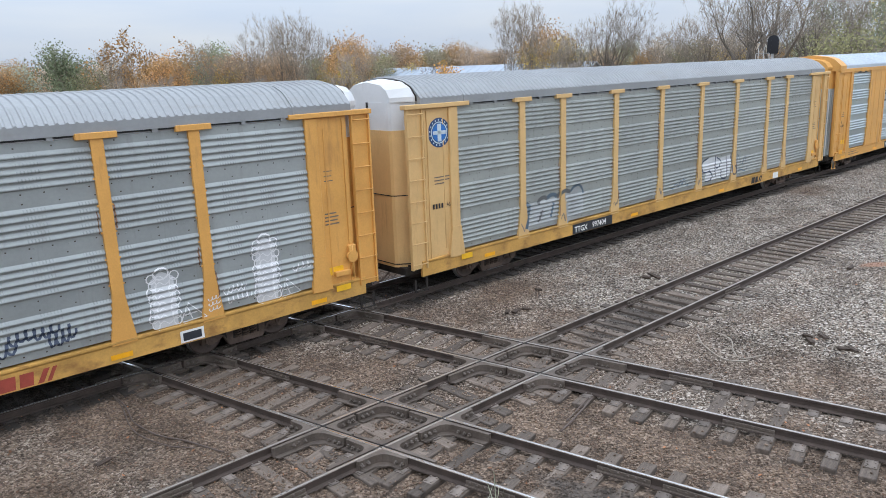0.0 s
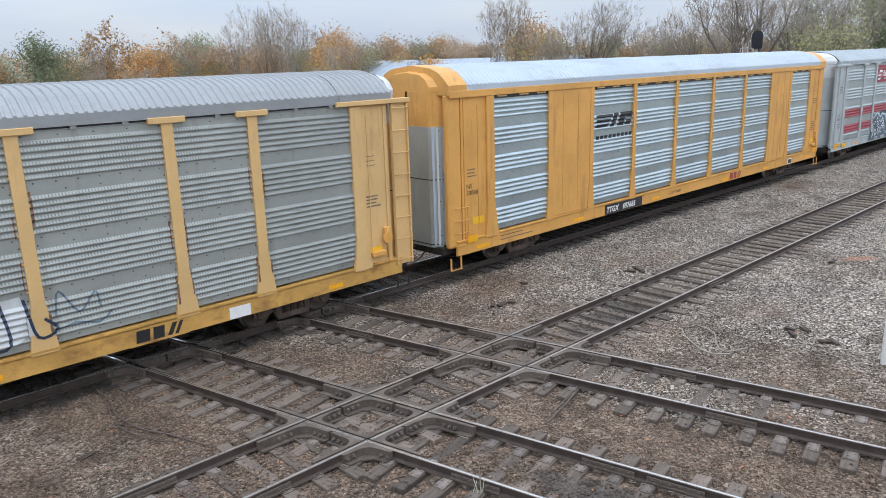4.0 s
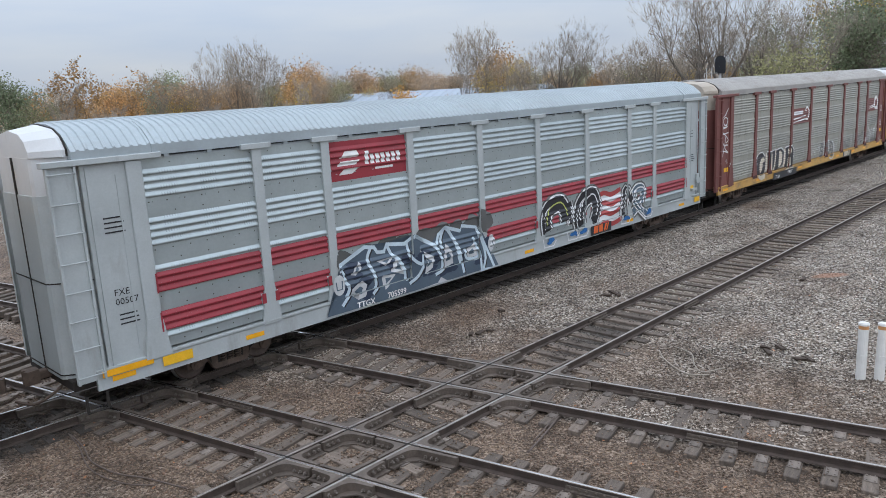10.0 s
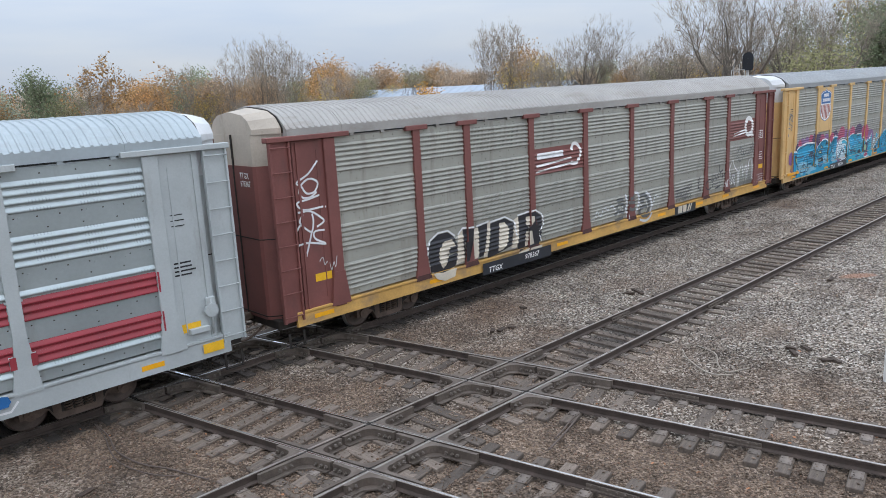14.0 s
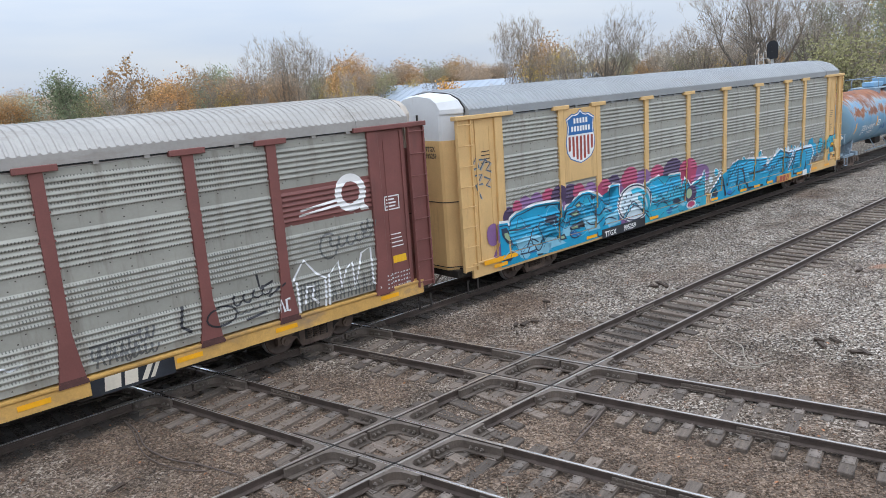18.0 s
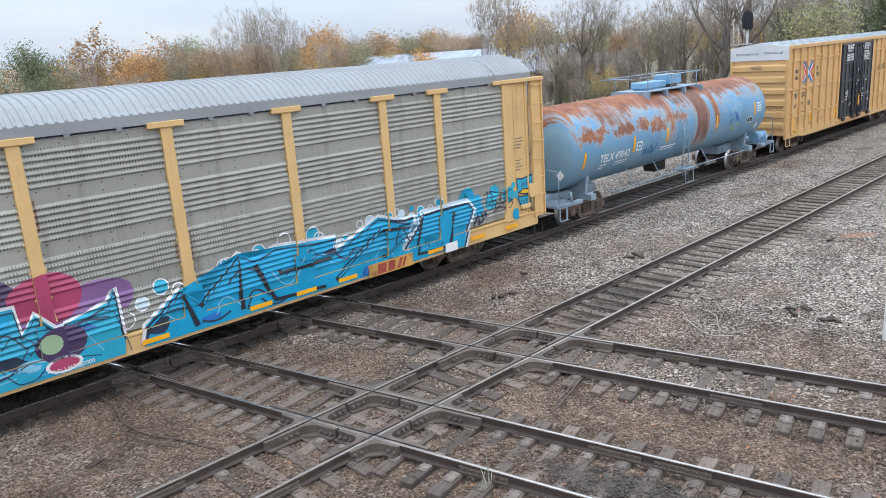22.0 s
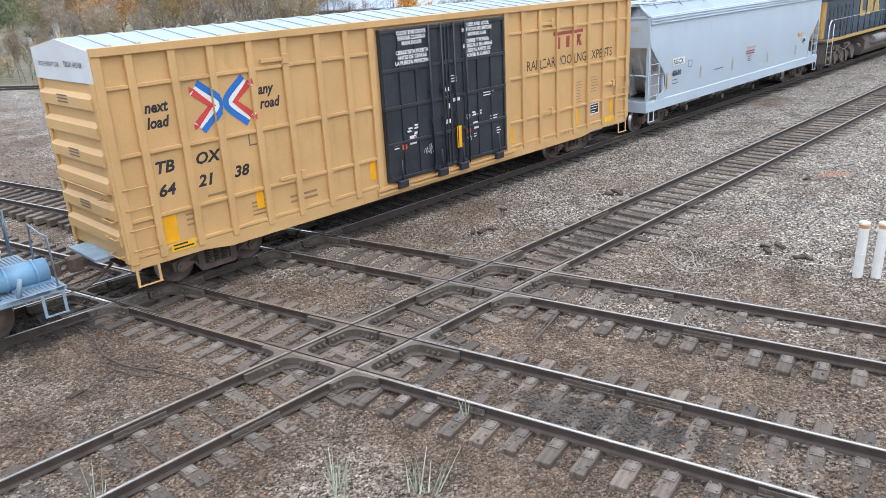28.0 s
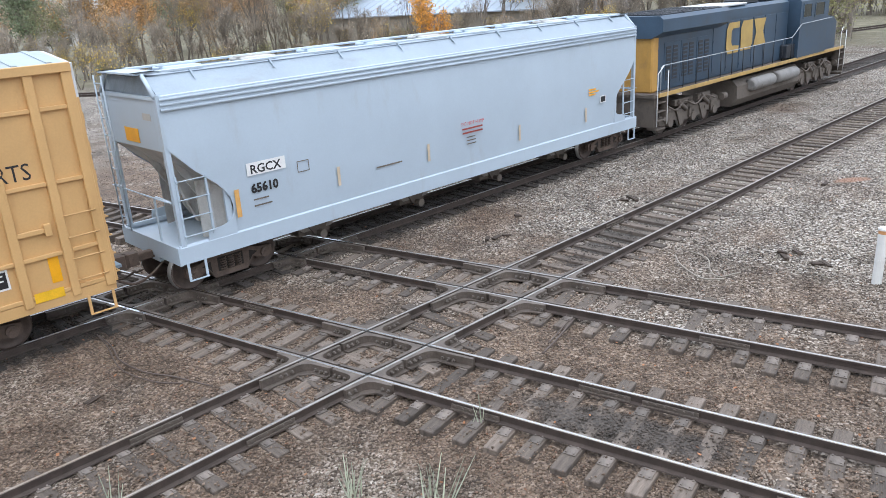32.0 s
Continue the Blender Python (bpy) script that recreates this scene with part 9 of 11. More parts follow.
        prism(bm, [(x - e * 0.5, 2.98), (x - e * 1.1, 1.35), (x - e * 1.5, 1.35), (x - e * 0.95, 2.6)], "y", -0.08, 0.08)
        for y in (-0.7, 0.7):
            prism(bm, [(x - e * 0.3, 3.2), (x - e * 1.3, 1.35), (x - e * 1.4, 1.35), (x - e * 0.7, 2.8)], "y", y - 0.03, y + 0.03)
        part("slope_sheet", bm, M["hopper_slope"], car, "dirty sloping end sheet")
        for y in (-1, 1):
            line = [(x - e * 1.3, y * 1.43), (x - e * 1.22, y * 1.2), (x - e * 1.05, y * 1.03), (x - e * 0.75, y * 0.95)]
            part("bay_wall", prism(B(), line + [(a + e * 0.015, b - y * 0.03) for a, b in line[::-1]], "z", 1.2, 2.55), M["hopper_slope"], car, "pale curved wall behind the cut-away side")
        bm = B()
        for y in (-1.42, 1.42):
            prism(bm, [(x - e * 0.06, 1.1), (x + e * 0.06, 1.1), (x + e * 0.06, ZE + 0.3), (x - e * 0.06, ZE + 0.3)], "y", y - 0.06, y + 0.06)
            tube(bm, [(x + e * 0.05, y, ZE + 0.25), (x + e * 0.05, y * 0.69, ZR + 0.05)], 0.05, 6)
            prism(bm, [(x - e * 1.3, 1.2), (x - e * 1.15, 1.2), (x - e * 1.15, 2.35), (x - e * 1.3, 2.25)], "y", y - 0.03, y + 0.03)
        box(bm, x - 0.05, -1.42, ZE + 0.18, x + 0.05, 1.42, ZE + 0.26)
        part("corner_post", bm, H, car)
        bm = B()
        a, b = sorted((x - e * 1.9, x + e * 0.15))
        box(bm, a, -1.46, 1.1, b, 1.46, 1.16)
        box(bm, min(x + e * 0.1, x + e * 0.18), -1.5, 0.86, max(x + e * 0.1, x + e * 0.18), 1.5, 1.28)
        box(bm, a, -0.35, 0.72, b, 0.35, 1.1)
        part("end_platform", bm, M["hopper"], car)
        bm = B()
        tube(bm, curve_points([(x + e * 0.1, -0.55, 1.16), (x + e * 0.1, -0.55, 2.1), (x + e * 0.1, -0.62, 2.3), (x + e * 0.1, -0.9, 2.33), (x + e * 0.1, -1.4, 2.3)], 5), 0.028, 6)
        for y in (1.25,):
            for k in range(9):
                tube(bm, [(x + e * 0.22, y, 1.6 + 0.4 * k), (x + e * 0.22, y - 0.45, 1.6 + 0.4 * k)], 0.014, 5)
            for yy in (y, y - 0.45):
                tube(bm, [(x + e * 0.22, yy, 1.3), (x + e * 0.22, yy, ZR)], 0.02, 5)
        tube(bm, [(x + e * 0.2, -1.45, 2.35), (x + e * 0.2, 1.45, 2.35)], 0.018, 5)
        part("end_ladder", bm, M["hopper"], car)
        a, b = sorted((x - e * 0.05, x - e * 0.75))
        ladder(car, a, b, 1.5, 2.75, 4, H, -1.5, 0.016)
        stirrup(car, x - e * 0.2, H, -1.5, 0.9, 0.42, 0.42)
        truck(car, e * 8.0, 0.46, 1.9)
        coupler(car, e * 9.75, e)
    for i, x in enumerate((-5.3, -1.75, 1.75, 5.3)):
        bm = B()
        for s in (-1, 1):
            prism(bm, [(-0.95, 1.2), (0.95, 1.2), (0.42, 0.55), (-0.42, 0.55)], "x", x + s * 0.0 - 0.04 + s * 0.5, x + 0.04 + s * 0.5)
        prism(bm, [(x - 1.3, 1.25), (x + 1.3, 1.25), (x + 0.45, 0.55), (x - 0.45, 0.55)], "y", -0.9, 0.9)
        part("hopper_bay", bm, M["bay_grey"], car)
        bm = B()
        box(bm, x - 0.5, -0.75, 0.4, x + 0.5, 0.75, 0.58, 0.02)
        for s in (-1, 1):
            disc(bm, (x, 0.46), 0.085, "y", s * 0.75, s * 1.16, 12)
            prism(bm, [(x - 0.45, 0.9), (x + 0.45, 0.9), (x + 0.12, 0.42), (x - 0.12, 0.42)], "y", min(s * 0.9, s * 0.96), max(s * 0.9, s * 0.96))
            disc(bm, (x, 0.46), 0.115, "y", s * 1.12, s * 1.18, 12)
        part("outlet_gate", bm, M["loco_under"], car)
    bm = B()
    box(bm, -7.6, -0.3, 0.8, 7.6, 0.3, 1.2)
    part("centre_sill", bm, M["steel_dark"], car)
    y = -1.512
    flat(car, "mark_field", [rect(-7.48, 2.52, -6.42, 2.82)], M["white_clean"], y - 0.02)
    words(car, "RGCX", -7.4, 2.56, 0.29, M["ink"], y - 0.026, 0.006, 0, 1.06)
    words(car, "65610", -7.43, 2.1, 0.3, M["ink"], y - 0.012, 0.012)
    bars(car, -7.4, 1.95, 0.6, 2, 0.15, 0.035, M["grime"], y - 0.01, 3)
    flat(car, "small_plate", [rect(-6.1, 2.32, -5.75, 2.34), rect(-6.1, 2.58, -5.75, 2.6), rect(-6.1, 2.32, -6.08, 2.6), rect(-5.77, 2.32, -5.75, 2.6)], M["grime"], y - 0.02)
    flat(car, "reflector", [rect(x, z, x + 0.09, z + 0.5) for x, z in ((-4.92, 1.72), (-1.7, 1.72), (2.35, 1.6), (6.0, 1.6))], M["sticker_faded"], y - 0.02)
    flat(car, "reflector", [rect(-7.88, 1.62, -7.76, 2.28)], M["sticker_orange"], y - 0.02)
    words(car, "DO NOT HUMP", -0.3, 2.5, 0.14, M["arrow_red"], y - 0.05, 0)
    bars(car, -0.27, 2.42, 0.9, 2, 0.12, 0.05, M["arrow_dim"], y - 0.05, 2)
    bars(car, -0.1, 2.15, 0.45, 3, 0.1, 0.03, M["grime"], y - 0.045, 5)
    bars(car, -3.6, 1.95, 1.0, 1, 0.1, 0.04, M["grime"], y - 0.015, 6)
    flat(car, "label_plate", [rect(6.9, 2.15, 7.25, 2.4)], M["white_clean"], y - 0.03)
    flat(car, "label_squares", [rect(6.93, 2.18, 7.22, 2.37)], M["ink"], y - 0.034)
    bars(car, 6.2, 2.72, 0.6, 3, 0.09, 0.05, M["sticker_yellow"], y - 0.04, 8)
    bm = B()
    box(bm, -X - 0.012, -0.17, 3.5, -X - 0.004, 0.55, 3.82)
    part("warning_label", bm, M["sticker_yellow"], car, "yellow warning label on the end")
    bm = B()
    box(bm, -X - 0.012, -0.95, 4.05, -X - 0.004, -0.55, 4.2)
    part("label_plate", bm, M["hopper_slope"], car)
    return car


M["bay_grey"] = material("dusty_hopper_chute", (0.27, 0.245, 0.22), 0.8, 0, 0.25, 2, 30, 0.2, 0.004, stain=(0.09, 0.07, 0.06), stain_amount=0.4, stain_scale=(2, 2, 2))
M["sticker_orange"] = material("orange_reflector", (0.70, 0.38, 0.12), 0.5, 0, 0.1, 4, 40, 0.02, 0.001)
M["sticker_faded"] = material("faded_reflector", (0.60, 0.49, 0.36), 0.5, 0, 0.1, 4, 40, 0.02, 0.001)


def locomotive():
    car = thing("diesel_locomotive", "dark blue diesel locomotive with yellow sill and ends", "locomotive")
    N, Yl, U = M["navy"], M["loco_yellow"], M["loco_under"]
    ZD = 1.84
    bm = B()
    box(bm, -10.5, -1.45, ZD - 0.1, 10.4, 1.45, ZD)
    part("deck", bm, U, car)
    for turn in (0, 180):
        bm = B()
        box(bm, -10.2, -1.5, ZD - 0.1, 10.1, -1.44, ZD + 0.06, 0.01)
        part("sill_stripe", bm, Yl, car, "yellow side sill", at=pose(0, 0, 0, 0, 0, turn))
    # hood
    bm = B()
    box(bm, -9.55, -0.98, ZD, 3.2, 0.98, 4.35, 0.05)
    hood = part("long_hood", bm, N, car, "dark blue engine hood")
    bm = B()
    box(bm, -9.95, -0.98, ZD, -9.45, 0.98, 4.2, 0.06)
    part("hood_end", bm, M["hood_orange"], car, "orange-yellow hood end")
    bm = B()
    prism(bm, [(-1.5, 4.25), (-1.5, 4.72), (-1.35, 4.85), (1.35, 4.85), (1.5, 4.72), (1.5, 4.25), (1.0, 4.0), (-1.0, 4.0)], "x", -10.1, -4.4)
    part("radiator_wing", bm, N, car, "overhanging radiator housing")
    bm = B()
    for k in range(3):
        box(bm, -9.7 + 1.75 * k, -1.2, 4.85, -8.15 + 1.75 * k, 1.2, 4.9, 0.01)
        for i in range(12):
            y = -1.1 + i * 0.2
            box(bm, -9.65 + 1.75 * k, y, 4.9, -8.2 + 1.75 * k, y + 0.05, 4.92)
    part("radiator_grille", bm, M["black_paint"], hood)
    bm = B()
    prism(bm, [(-1.0, 4.3), (-1.0, 4.68), (-0.8, 4.8), (0.8, 4.8), (1.0, 4.68), (1.0, 4.3)], "x", -4.4, 3.1)
    part("hood_top", bm, N, car)
    bm = B()
    box(bm, -4.6, -0.9, 4.82, -1.5, 0.9, 4.92, 0.03)
    part("roof_panel", bm, M["white_paint"], hood, "light grey roof panel")
    bm = B()
    box(bm, -1.0, -0.5, 4.8, 0.6, 0.5, 5.02, 0.05)
    box(bm, 1.2, -0.6, 4.8, 2.6, 0.6, 4.96, 0.05)
    part("exhaust_housing", bm, M["black_paint"], hood)
    for turn in (0, 180):
        rot = pose(0, 0, 0, 0, 0, turn)
        for k in range(3):
            bm = B()
            x = -9.05 + k * 1.35
            box(bm, x, -1.0, 2.1, x + 1.2, -0.98, 3.75, 0.005)
            for j in (0.12, 0.66):
                box(bm, x + j, -1.012, 2.25, x + j + 0.4, -1.0, 3.6, mi=1)
                for i in range(8):
                    box(bm, x + j + 0.03, -1.022, 2.32 + i * 0.16, x + j + 0.37, -1.008, 2.37 + i * 0.16)
            part("louvre_door", bm, [N, M["black_paint"]], hood if not turn else car, at=rot)
        for k in range(6):
            bm = B()
            x = -4.9 + k * 1.32
            box(bm, x, -1.0, 2.0, x + 1.24, -0.98, 4.2, 0.005)
            for z in (2.2, 3.4):
                box(bm, x + 0.02, -1.015, z - 0.05, x + 0.1, -1.0, z + 0.05)
            part("hood_door", bm, N, hood if not turn else car, at=rot)
        bm = B()
        pts = [(-10.0, ZD + 0.05), (-10.0, ZD + 1.05), (-9.85, ZD + 1.12), (2.8, ZD + 1.12), (3.5, ZD + 1.72), (7.6, ZD + 1.78)]
        tube(bm, [(x, -1.42 if x < 3 else -1.57, z) for x, z in pts], 0.02, 6)
        part("hand_rail", bm, M["rail_paint"], car, "pale grey handrail", at=rot)
        for k in range(12):
            bm = B()
            x = -9.3 + k * 1.1
            tube(bm, [(x, -1.42, ZD + 0.05), (x, -1.42, ZD + 1.12)], 0.022, 6)
            part("rail_post", bm, M["black_paint"], car, at=rot)
        # end steps
        for e in (-1, 1):
            bm = B()
            x = e * 9.95
            for k in range(4):
                z = 0.42 + k * 0.36
                box(bm, x - 0.35, -1.48, z, x + 0.35, -1.1, z + 0.04)
            box(bm, x + e * 0.36 - 0.03, -1.5, 0.45, x + e * 0.36 + 0.03, -1.05, ZD)
            box(bm, x - e * 0.36 - 0.02, -1.5, 0.9, x - e * 0.36 + 0.02, -1.2, ZD)
            part("step_well", bm, U, car, at=rot)
            bm = B()
            tube(bm, [(x - 0.4, -1.5, 0.6), (x - 0.4, -1.5, ZD + 0.85), (x - e * 0.1, -1.45, ZD + 1.1)], 0.02, 6)
            tube(bm, [(x + 0.4, -1.5, 0.6), (x + 0.4, -1.5, ZD + 0.9)], 0.02, 6)
            part("grab_rail", bm, M["white_clean"], car, at=rot)
    # sign: three thick yellow letterlike shapes, no letters
    y = -1.03
    flat(hood, "yellow_sign", [[(-3.5, 2.75), (-2.45, 2.75), (-2.4, 3.05), (-3.1, 3.1), (-3.2, 3.3), (-3.2, 3.75), (-3.05, 3.85), (-2.45, 3.85), (-2.4, 4.12), (-3.45, 4.12), (-3.67, 3.85), (-3.67, 3.05)],
                             [(-2.2, 2.78), (-1.15, 2.78), (-0.98, 3.1), (-1.05, 4.12), (-2.05, 4.12), (-2.25, 3.85)],
                             [(-0.85, 2.85), (0.5, 2.9), (0.15, 3.5), (0.4, 4.1), (-0.9, 4.12), (-0.6, 3.5)]], M["sign_gold"], y, "faded yellow railway sign of plain blocks")

    # cab and nose
    bm = B()
    prism(bm, [(-1.5, ZD), (-1.5, 4.65), (-1.2, 4.98), (1.2, 4.98), (1.5, 4.65), (1.5, ZD)], "x", 3.4, 7.2)
    cab = part("cab", bm, N, car, "dark blue cab with side windows")
    for x0, x1 in ((3.75, 4.75), (5.3, 6.5)):
        for s in (-1, 1):
            bm = B()
            a, b = sorted((s * 1.505, s * 1.515))
            box(bm, x0, a, 3.85, x1, b, 4.5)
            w = part("window", bm, M["glass"], cab)
            bm = B()
            a, b = sorted((s * 1.5, s * 1.53))
            for q in ((x0 - 0.05, 3.8, x1 + 0.05, 3.86), (x0 - 0.05, 4.48, x1 + 0.05, 4.54), (x0 - 0.05, 3.86, x0, 4.48), (x1, 3.86, x1 + 0.05, 4.48)):
                box(bm, q[0], a, q[1], q[2], b, q[3])
            part("window_frame", bm, N, w)
    bm = B()
    prism(bm, [(7.2, ZD), (7.2, 4.85), (7.6, 4.7), (7.75, 3.75), (9.3, 3.55), (9.75, 3.25), (9.75, ZD)], "y", -1.1, 1.1)
    part("nose", bm, N, car, "blue nose with yellow trim")
    bm = B()
    for s in (-1, 1):
        box(bm, 7.6, s * 0.75 - 0.35, 3.9, 7.74, s * 0.75 + 0.35, 4.6)
    part("windshield", bm, M["glass"], cab)
    bm = B()
    box(bm, 2.4, -1.35, 1.95, 3.4, -1.0, 2.6, 0.03)
    part("electrical_box", bm, M["black_paint"], car)
    bm = B()
    prism(bm, [(-1.45, 0.25), (-1.45, ZD), (1.45, ZD), (1.45, 0.25)], "x", 10.3, 10.4)
    part("pilot_plate", bm, U, car)
    bm = B()
    prism(bm, [(-1.4, 0.55), (-1.4, ZD), (1.4, ZD), (1.4, 0.55)], "x", -10.4, -10.3)
    part("pilot_plate", bm, U, car)
    # fuel tank and air reservoirs
    bm = B()
    prism(bm, [(-1.1, 0.3), (-1.38, 0.65), (-1.38, 1.25), (-1.1, 1.5), (1.1, 1.5), (1.38, 1.25), (1.38, 0.65), (1.1, 0.3)], "x", -3.0, 4.2)
    part("fuel_tank", bm, U, car, "dusty fuel tank")
    for x in (-1.9, 0.95):
        bm = B()
        tube(bm, [(x, -1.48, 1.2), (x + 0.1, -1.48, 1.2), (x + 2.3, -1.48, 1.2), (x + 2.4, -1.48, 1.2)], [0.2, 0.3, 0.3, 0.2], 16)
        part("air_reservoir", bm, M["truck_grey"], car, "grey air reservoir")
    # six-wheel trucks
    for e in (-1, 1):
        bm = B()
        for s in (-1, 1):
            y0, y1 = s * 1.08 - 0.08, s * 1.08 + 0.08
            prism(bm, [(-2.7, 0.5), (-2.7, 0.95), (-1.95, 1.2), (-1.45, 0.95), (-0.5, 0.95), (0, 1.2), (0.5, 0.95), (1.45, 0.95), (1.95, 1.2), (2.7, 0.95), (2.7, 0.5), (2.2, 0.42), (1.5, 0.55), (0.4, 0.42), (-0.4, 0.42), (-1.5, 0.55), (-2.2, 0.42)], "y", y0, y1)
            for x in (-1.95, 0, 1.95):
                disc(bm, (x, 0.52), 0.2, "y", s * 1.12, s * 1.3, 12)
                box(bm, x - 0.3, s * 1.2 - 0.05, 0.5, x + 0.3, s * 1.2 + 0.05, 0.95, 0.02)
            for x in (-1.0, 1.0):
                tube(bm, [(x - 0.35, s * 1.25, 1.3), (x + 0.35, s * 1.25, 0.9)], 0.1, 8)
                box(bm, x - 0.55, s * 1.15 - 0.08, 1.12, x + 0.55, s * 1.15 + 0.08, 1.38, 0.02)
                prism(bm, [(x - 0.42, 0.95), (x + 0.42, 0.95), (x + 0.2, 0.3), (x - 0.05, 0.26)], "y", s * 1.2 - 0.03, s * 1.2 + 0.03)
            for k in range(5):
                disc(bm, (-2.35 + 1.17 * k, 0.74), 0.11, "y", s * 1.18 - 0.07, s * 1.18 + 0.07, 10)
            tube(bm, [(2.45, s * 1.3, 1.0), (2.85, s * 1.3, 1.0)], 0.16, 10)
            tube(bm, curve_points([(-2.3, s * 1.3, 1.25), (-1.6, s * 1.35, 1.0), (-0.9, s * 1.33, 1.28), (0.0, s * 1.36, 1.02), (0.9, s * 1.33, 1.28), (1.8, s * 1.35, 1.05)], 5), 0.04, 6)
        box(bm, -0.4, -1.0, 0.5, 0.4, 1.0, 1.3)
        tr = part("truck", bm, U, car, "six-wheel truck with sand pipes", at=pose(e * 6.9, 0, 0))
        for x in (-1.95, 0, 1.95):
            w = part("wheelset", WHEEL_ME[0.46], None, tr, at=pose(x, 0, 0.46))
            WHEELS.append((w, 0.46, (x, 0, 0.46)))
        coupler(car, e * 10.5, e)
    return car


M["sign_gold"] = material("faded_gold_paint", (0.47, 0.315, 0.10), 0.55, 0, 0.12, 1.5, 25, 0.05, 0.002, stain=(0.25, 0.18, 0.09), stain_amount=0.25, stain_scale=(2, 2, 1.2))
M["hood_orange"] = material("orange_yellow_hood_paint", (0.53, 0.295, 0.075), 0.5, 0, 0.12, 1.5, 25, 0.05, 0.002, stain=(0.28, 0.17, 0.08), stain_amount=0.25, stain_scale=(2, 2, 1.2))
M["rail_paint"] = material("weathered_pale_rail_paint", (0.42, 0.45, 0.48), 0.6, 0, 0.2, 3, 30, 0.05, 0.002)
M["truck_grey"] = material("grey_reservoir_paint", (0.25, 0.24, 0.23), 0.7, 0.1, 0.2, 2, 30, 0.1, 0.003, stain=(0.12, 0.11, 0.1), stain_amount=0.35, stain_scale=(2, 2, 2))
for make, middle in ((car_a, -11.2), (car_b, 18.2), (car_c, 47.8), (car_d, 77.45), (car_e, 106.7), (car_f, 136.1), (tank_car, 159.85), (box_car, 179.75), (hopper_car, 201.0), (locomotive, 222.3)):
    TRAIN_CARS.append((make(), middle))


# ---- ballast stones, litter, weeds ----
def scatter_stones(count):
    """Loose ballast as one sheet of stones, thinning out with distance; few lie on ties, none on rails."""
    rng = np.random.default_rng(5)
    r = np.exp(rng.uniform(np.log(6.5), np.log(60), count))
    az = np.radians(rng.uniform(6, 86, count))
    x, y = r * np.cos(az), r * np.sin(az)
    keep = (y < 20) | (rng.random(count) < 0.5)
    size = (0.0095 + 0.022 * rng.random(count) ** 2.0) * (1 + 0.012 * np.clip(r - 12, 0, 40))
    lift = np.zeros(count)
    for m, places, ln, bury in ((T2_M, T2_TIES, 1.32, 0.34), (TRAIN, T1_TIES, 1.32, 0.3), (C_M["c1"], C_TIES, 1.4, 0.16), (C_M["c2"], C_TIES, 1.48, 0.16)):
        inv = np.array(m.inverted())
        lx, ly = inv[0, 0] * x + inv[0, 1] * y + inv[0, 3], inv[1, 0] * x + inv[1, 1] * y + inv[1, 3]
        keep &= (np.abs(np.abs(ly) - GAUGE / 2) > 0.1)
        k = np.round((lx - places[0][0]) / 0.56) * 0.56 + places[0][0]
        on_tie = (np.abs(lx - k) < 0.14) & (np.abs(ly) < ln)
        middle = np.abs(ly) < 0.42
        keep &= ~on_tie | (rng.random(count) < np.where(middle, bury * 1.5, bury * 0.35))
        lift = np.where(on_tie, 1.0, lift)
    x, y, size, lift = x[keep], y[keep], size[keep], lift[keep]
    n = len(x)
    z = np.array([ground_height(a, b) for a, b in zip(x.tolist(), y.tolist())]) + size * rng.uniform(-0.1, 0.75, n)
    z = np.where(lift > 0, np.maximum(z, -0.18 + size * 0.4), z)
    base = np.array([(1, 0, 0), (0, 1, 0), (-1, 0, 0), (0, -1, 0), (0, 0, 0.8), (0, 0, -0.7)], float)
    tri = np.array([(0, 1, 4), (1, 2, 4), (2, 3, 4), (3, 0, 4), (1, 0, 5), (2, 1, 5), (3, 2, 5), (0, 3, 5)])
    v = base[None] * (1 + rng.uniform(-0.38, 0.38, (n, 6, 3))) + rng.uniform(-0.22, 0.22, (n, 6, 3))
    a = rng.uniform(0, 6.283, n)
    c, s = np.cos(a)[:, None], np.sin(a)[:, None]
    vx, vy = v[:, :, 0] * c - v[:, :, 1] * s, v[:, :, 0] * s + v[:, :, 1] * c
    v = np.stack([vx * 1.15, vy * 0.9, v[:, :, 2] * 0.85], -1) * size[:, None, None] + np.stack([x, y, z], -1)[:, None, :]
    f = (tri[None] + (np.arange(n) * 6)[:, None, None]).reshape(-1)
    me = bpy.data.meshes.new("ballast_stones")
    me.vertices.add(n * 6)
    me.vertices.foreach_set("co", v.reshape(-1).astype(np.float32))
    me.loops.add(n * 24)
    me.loops.foreach_set("vertex_index", f.astype(np.int32))
    me.polygons.add(n * 8)
    me.polygons.foreach_set("loop_start", np.arange(0, n * 24, 3, dtype=np.int32))
    me.update(calc_edges=True)
    me.materials.append(M["stone"])
    tagged(new("ballast_stones", me), "loose grey and brown crushed ballast stones", "ballast", kind="stuff")


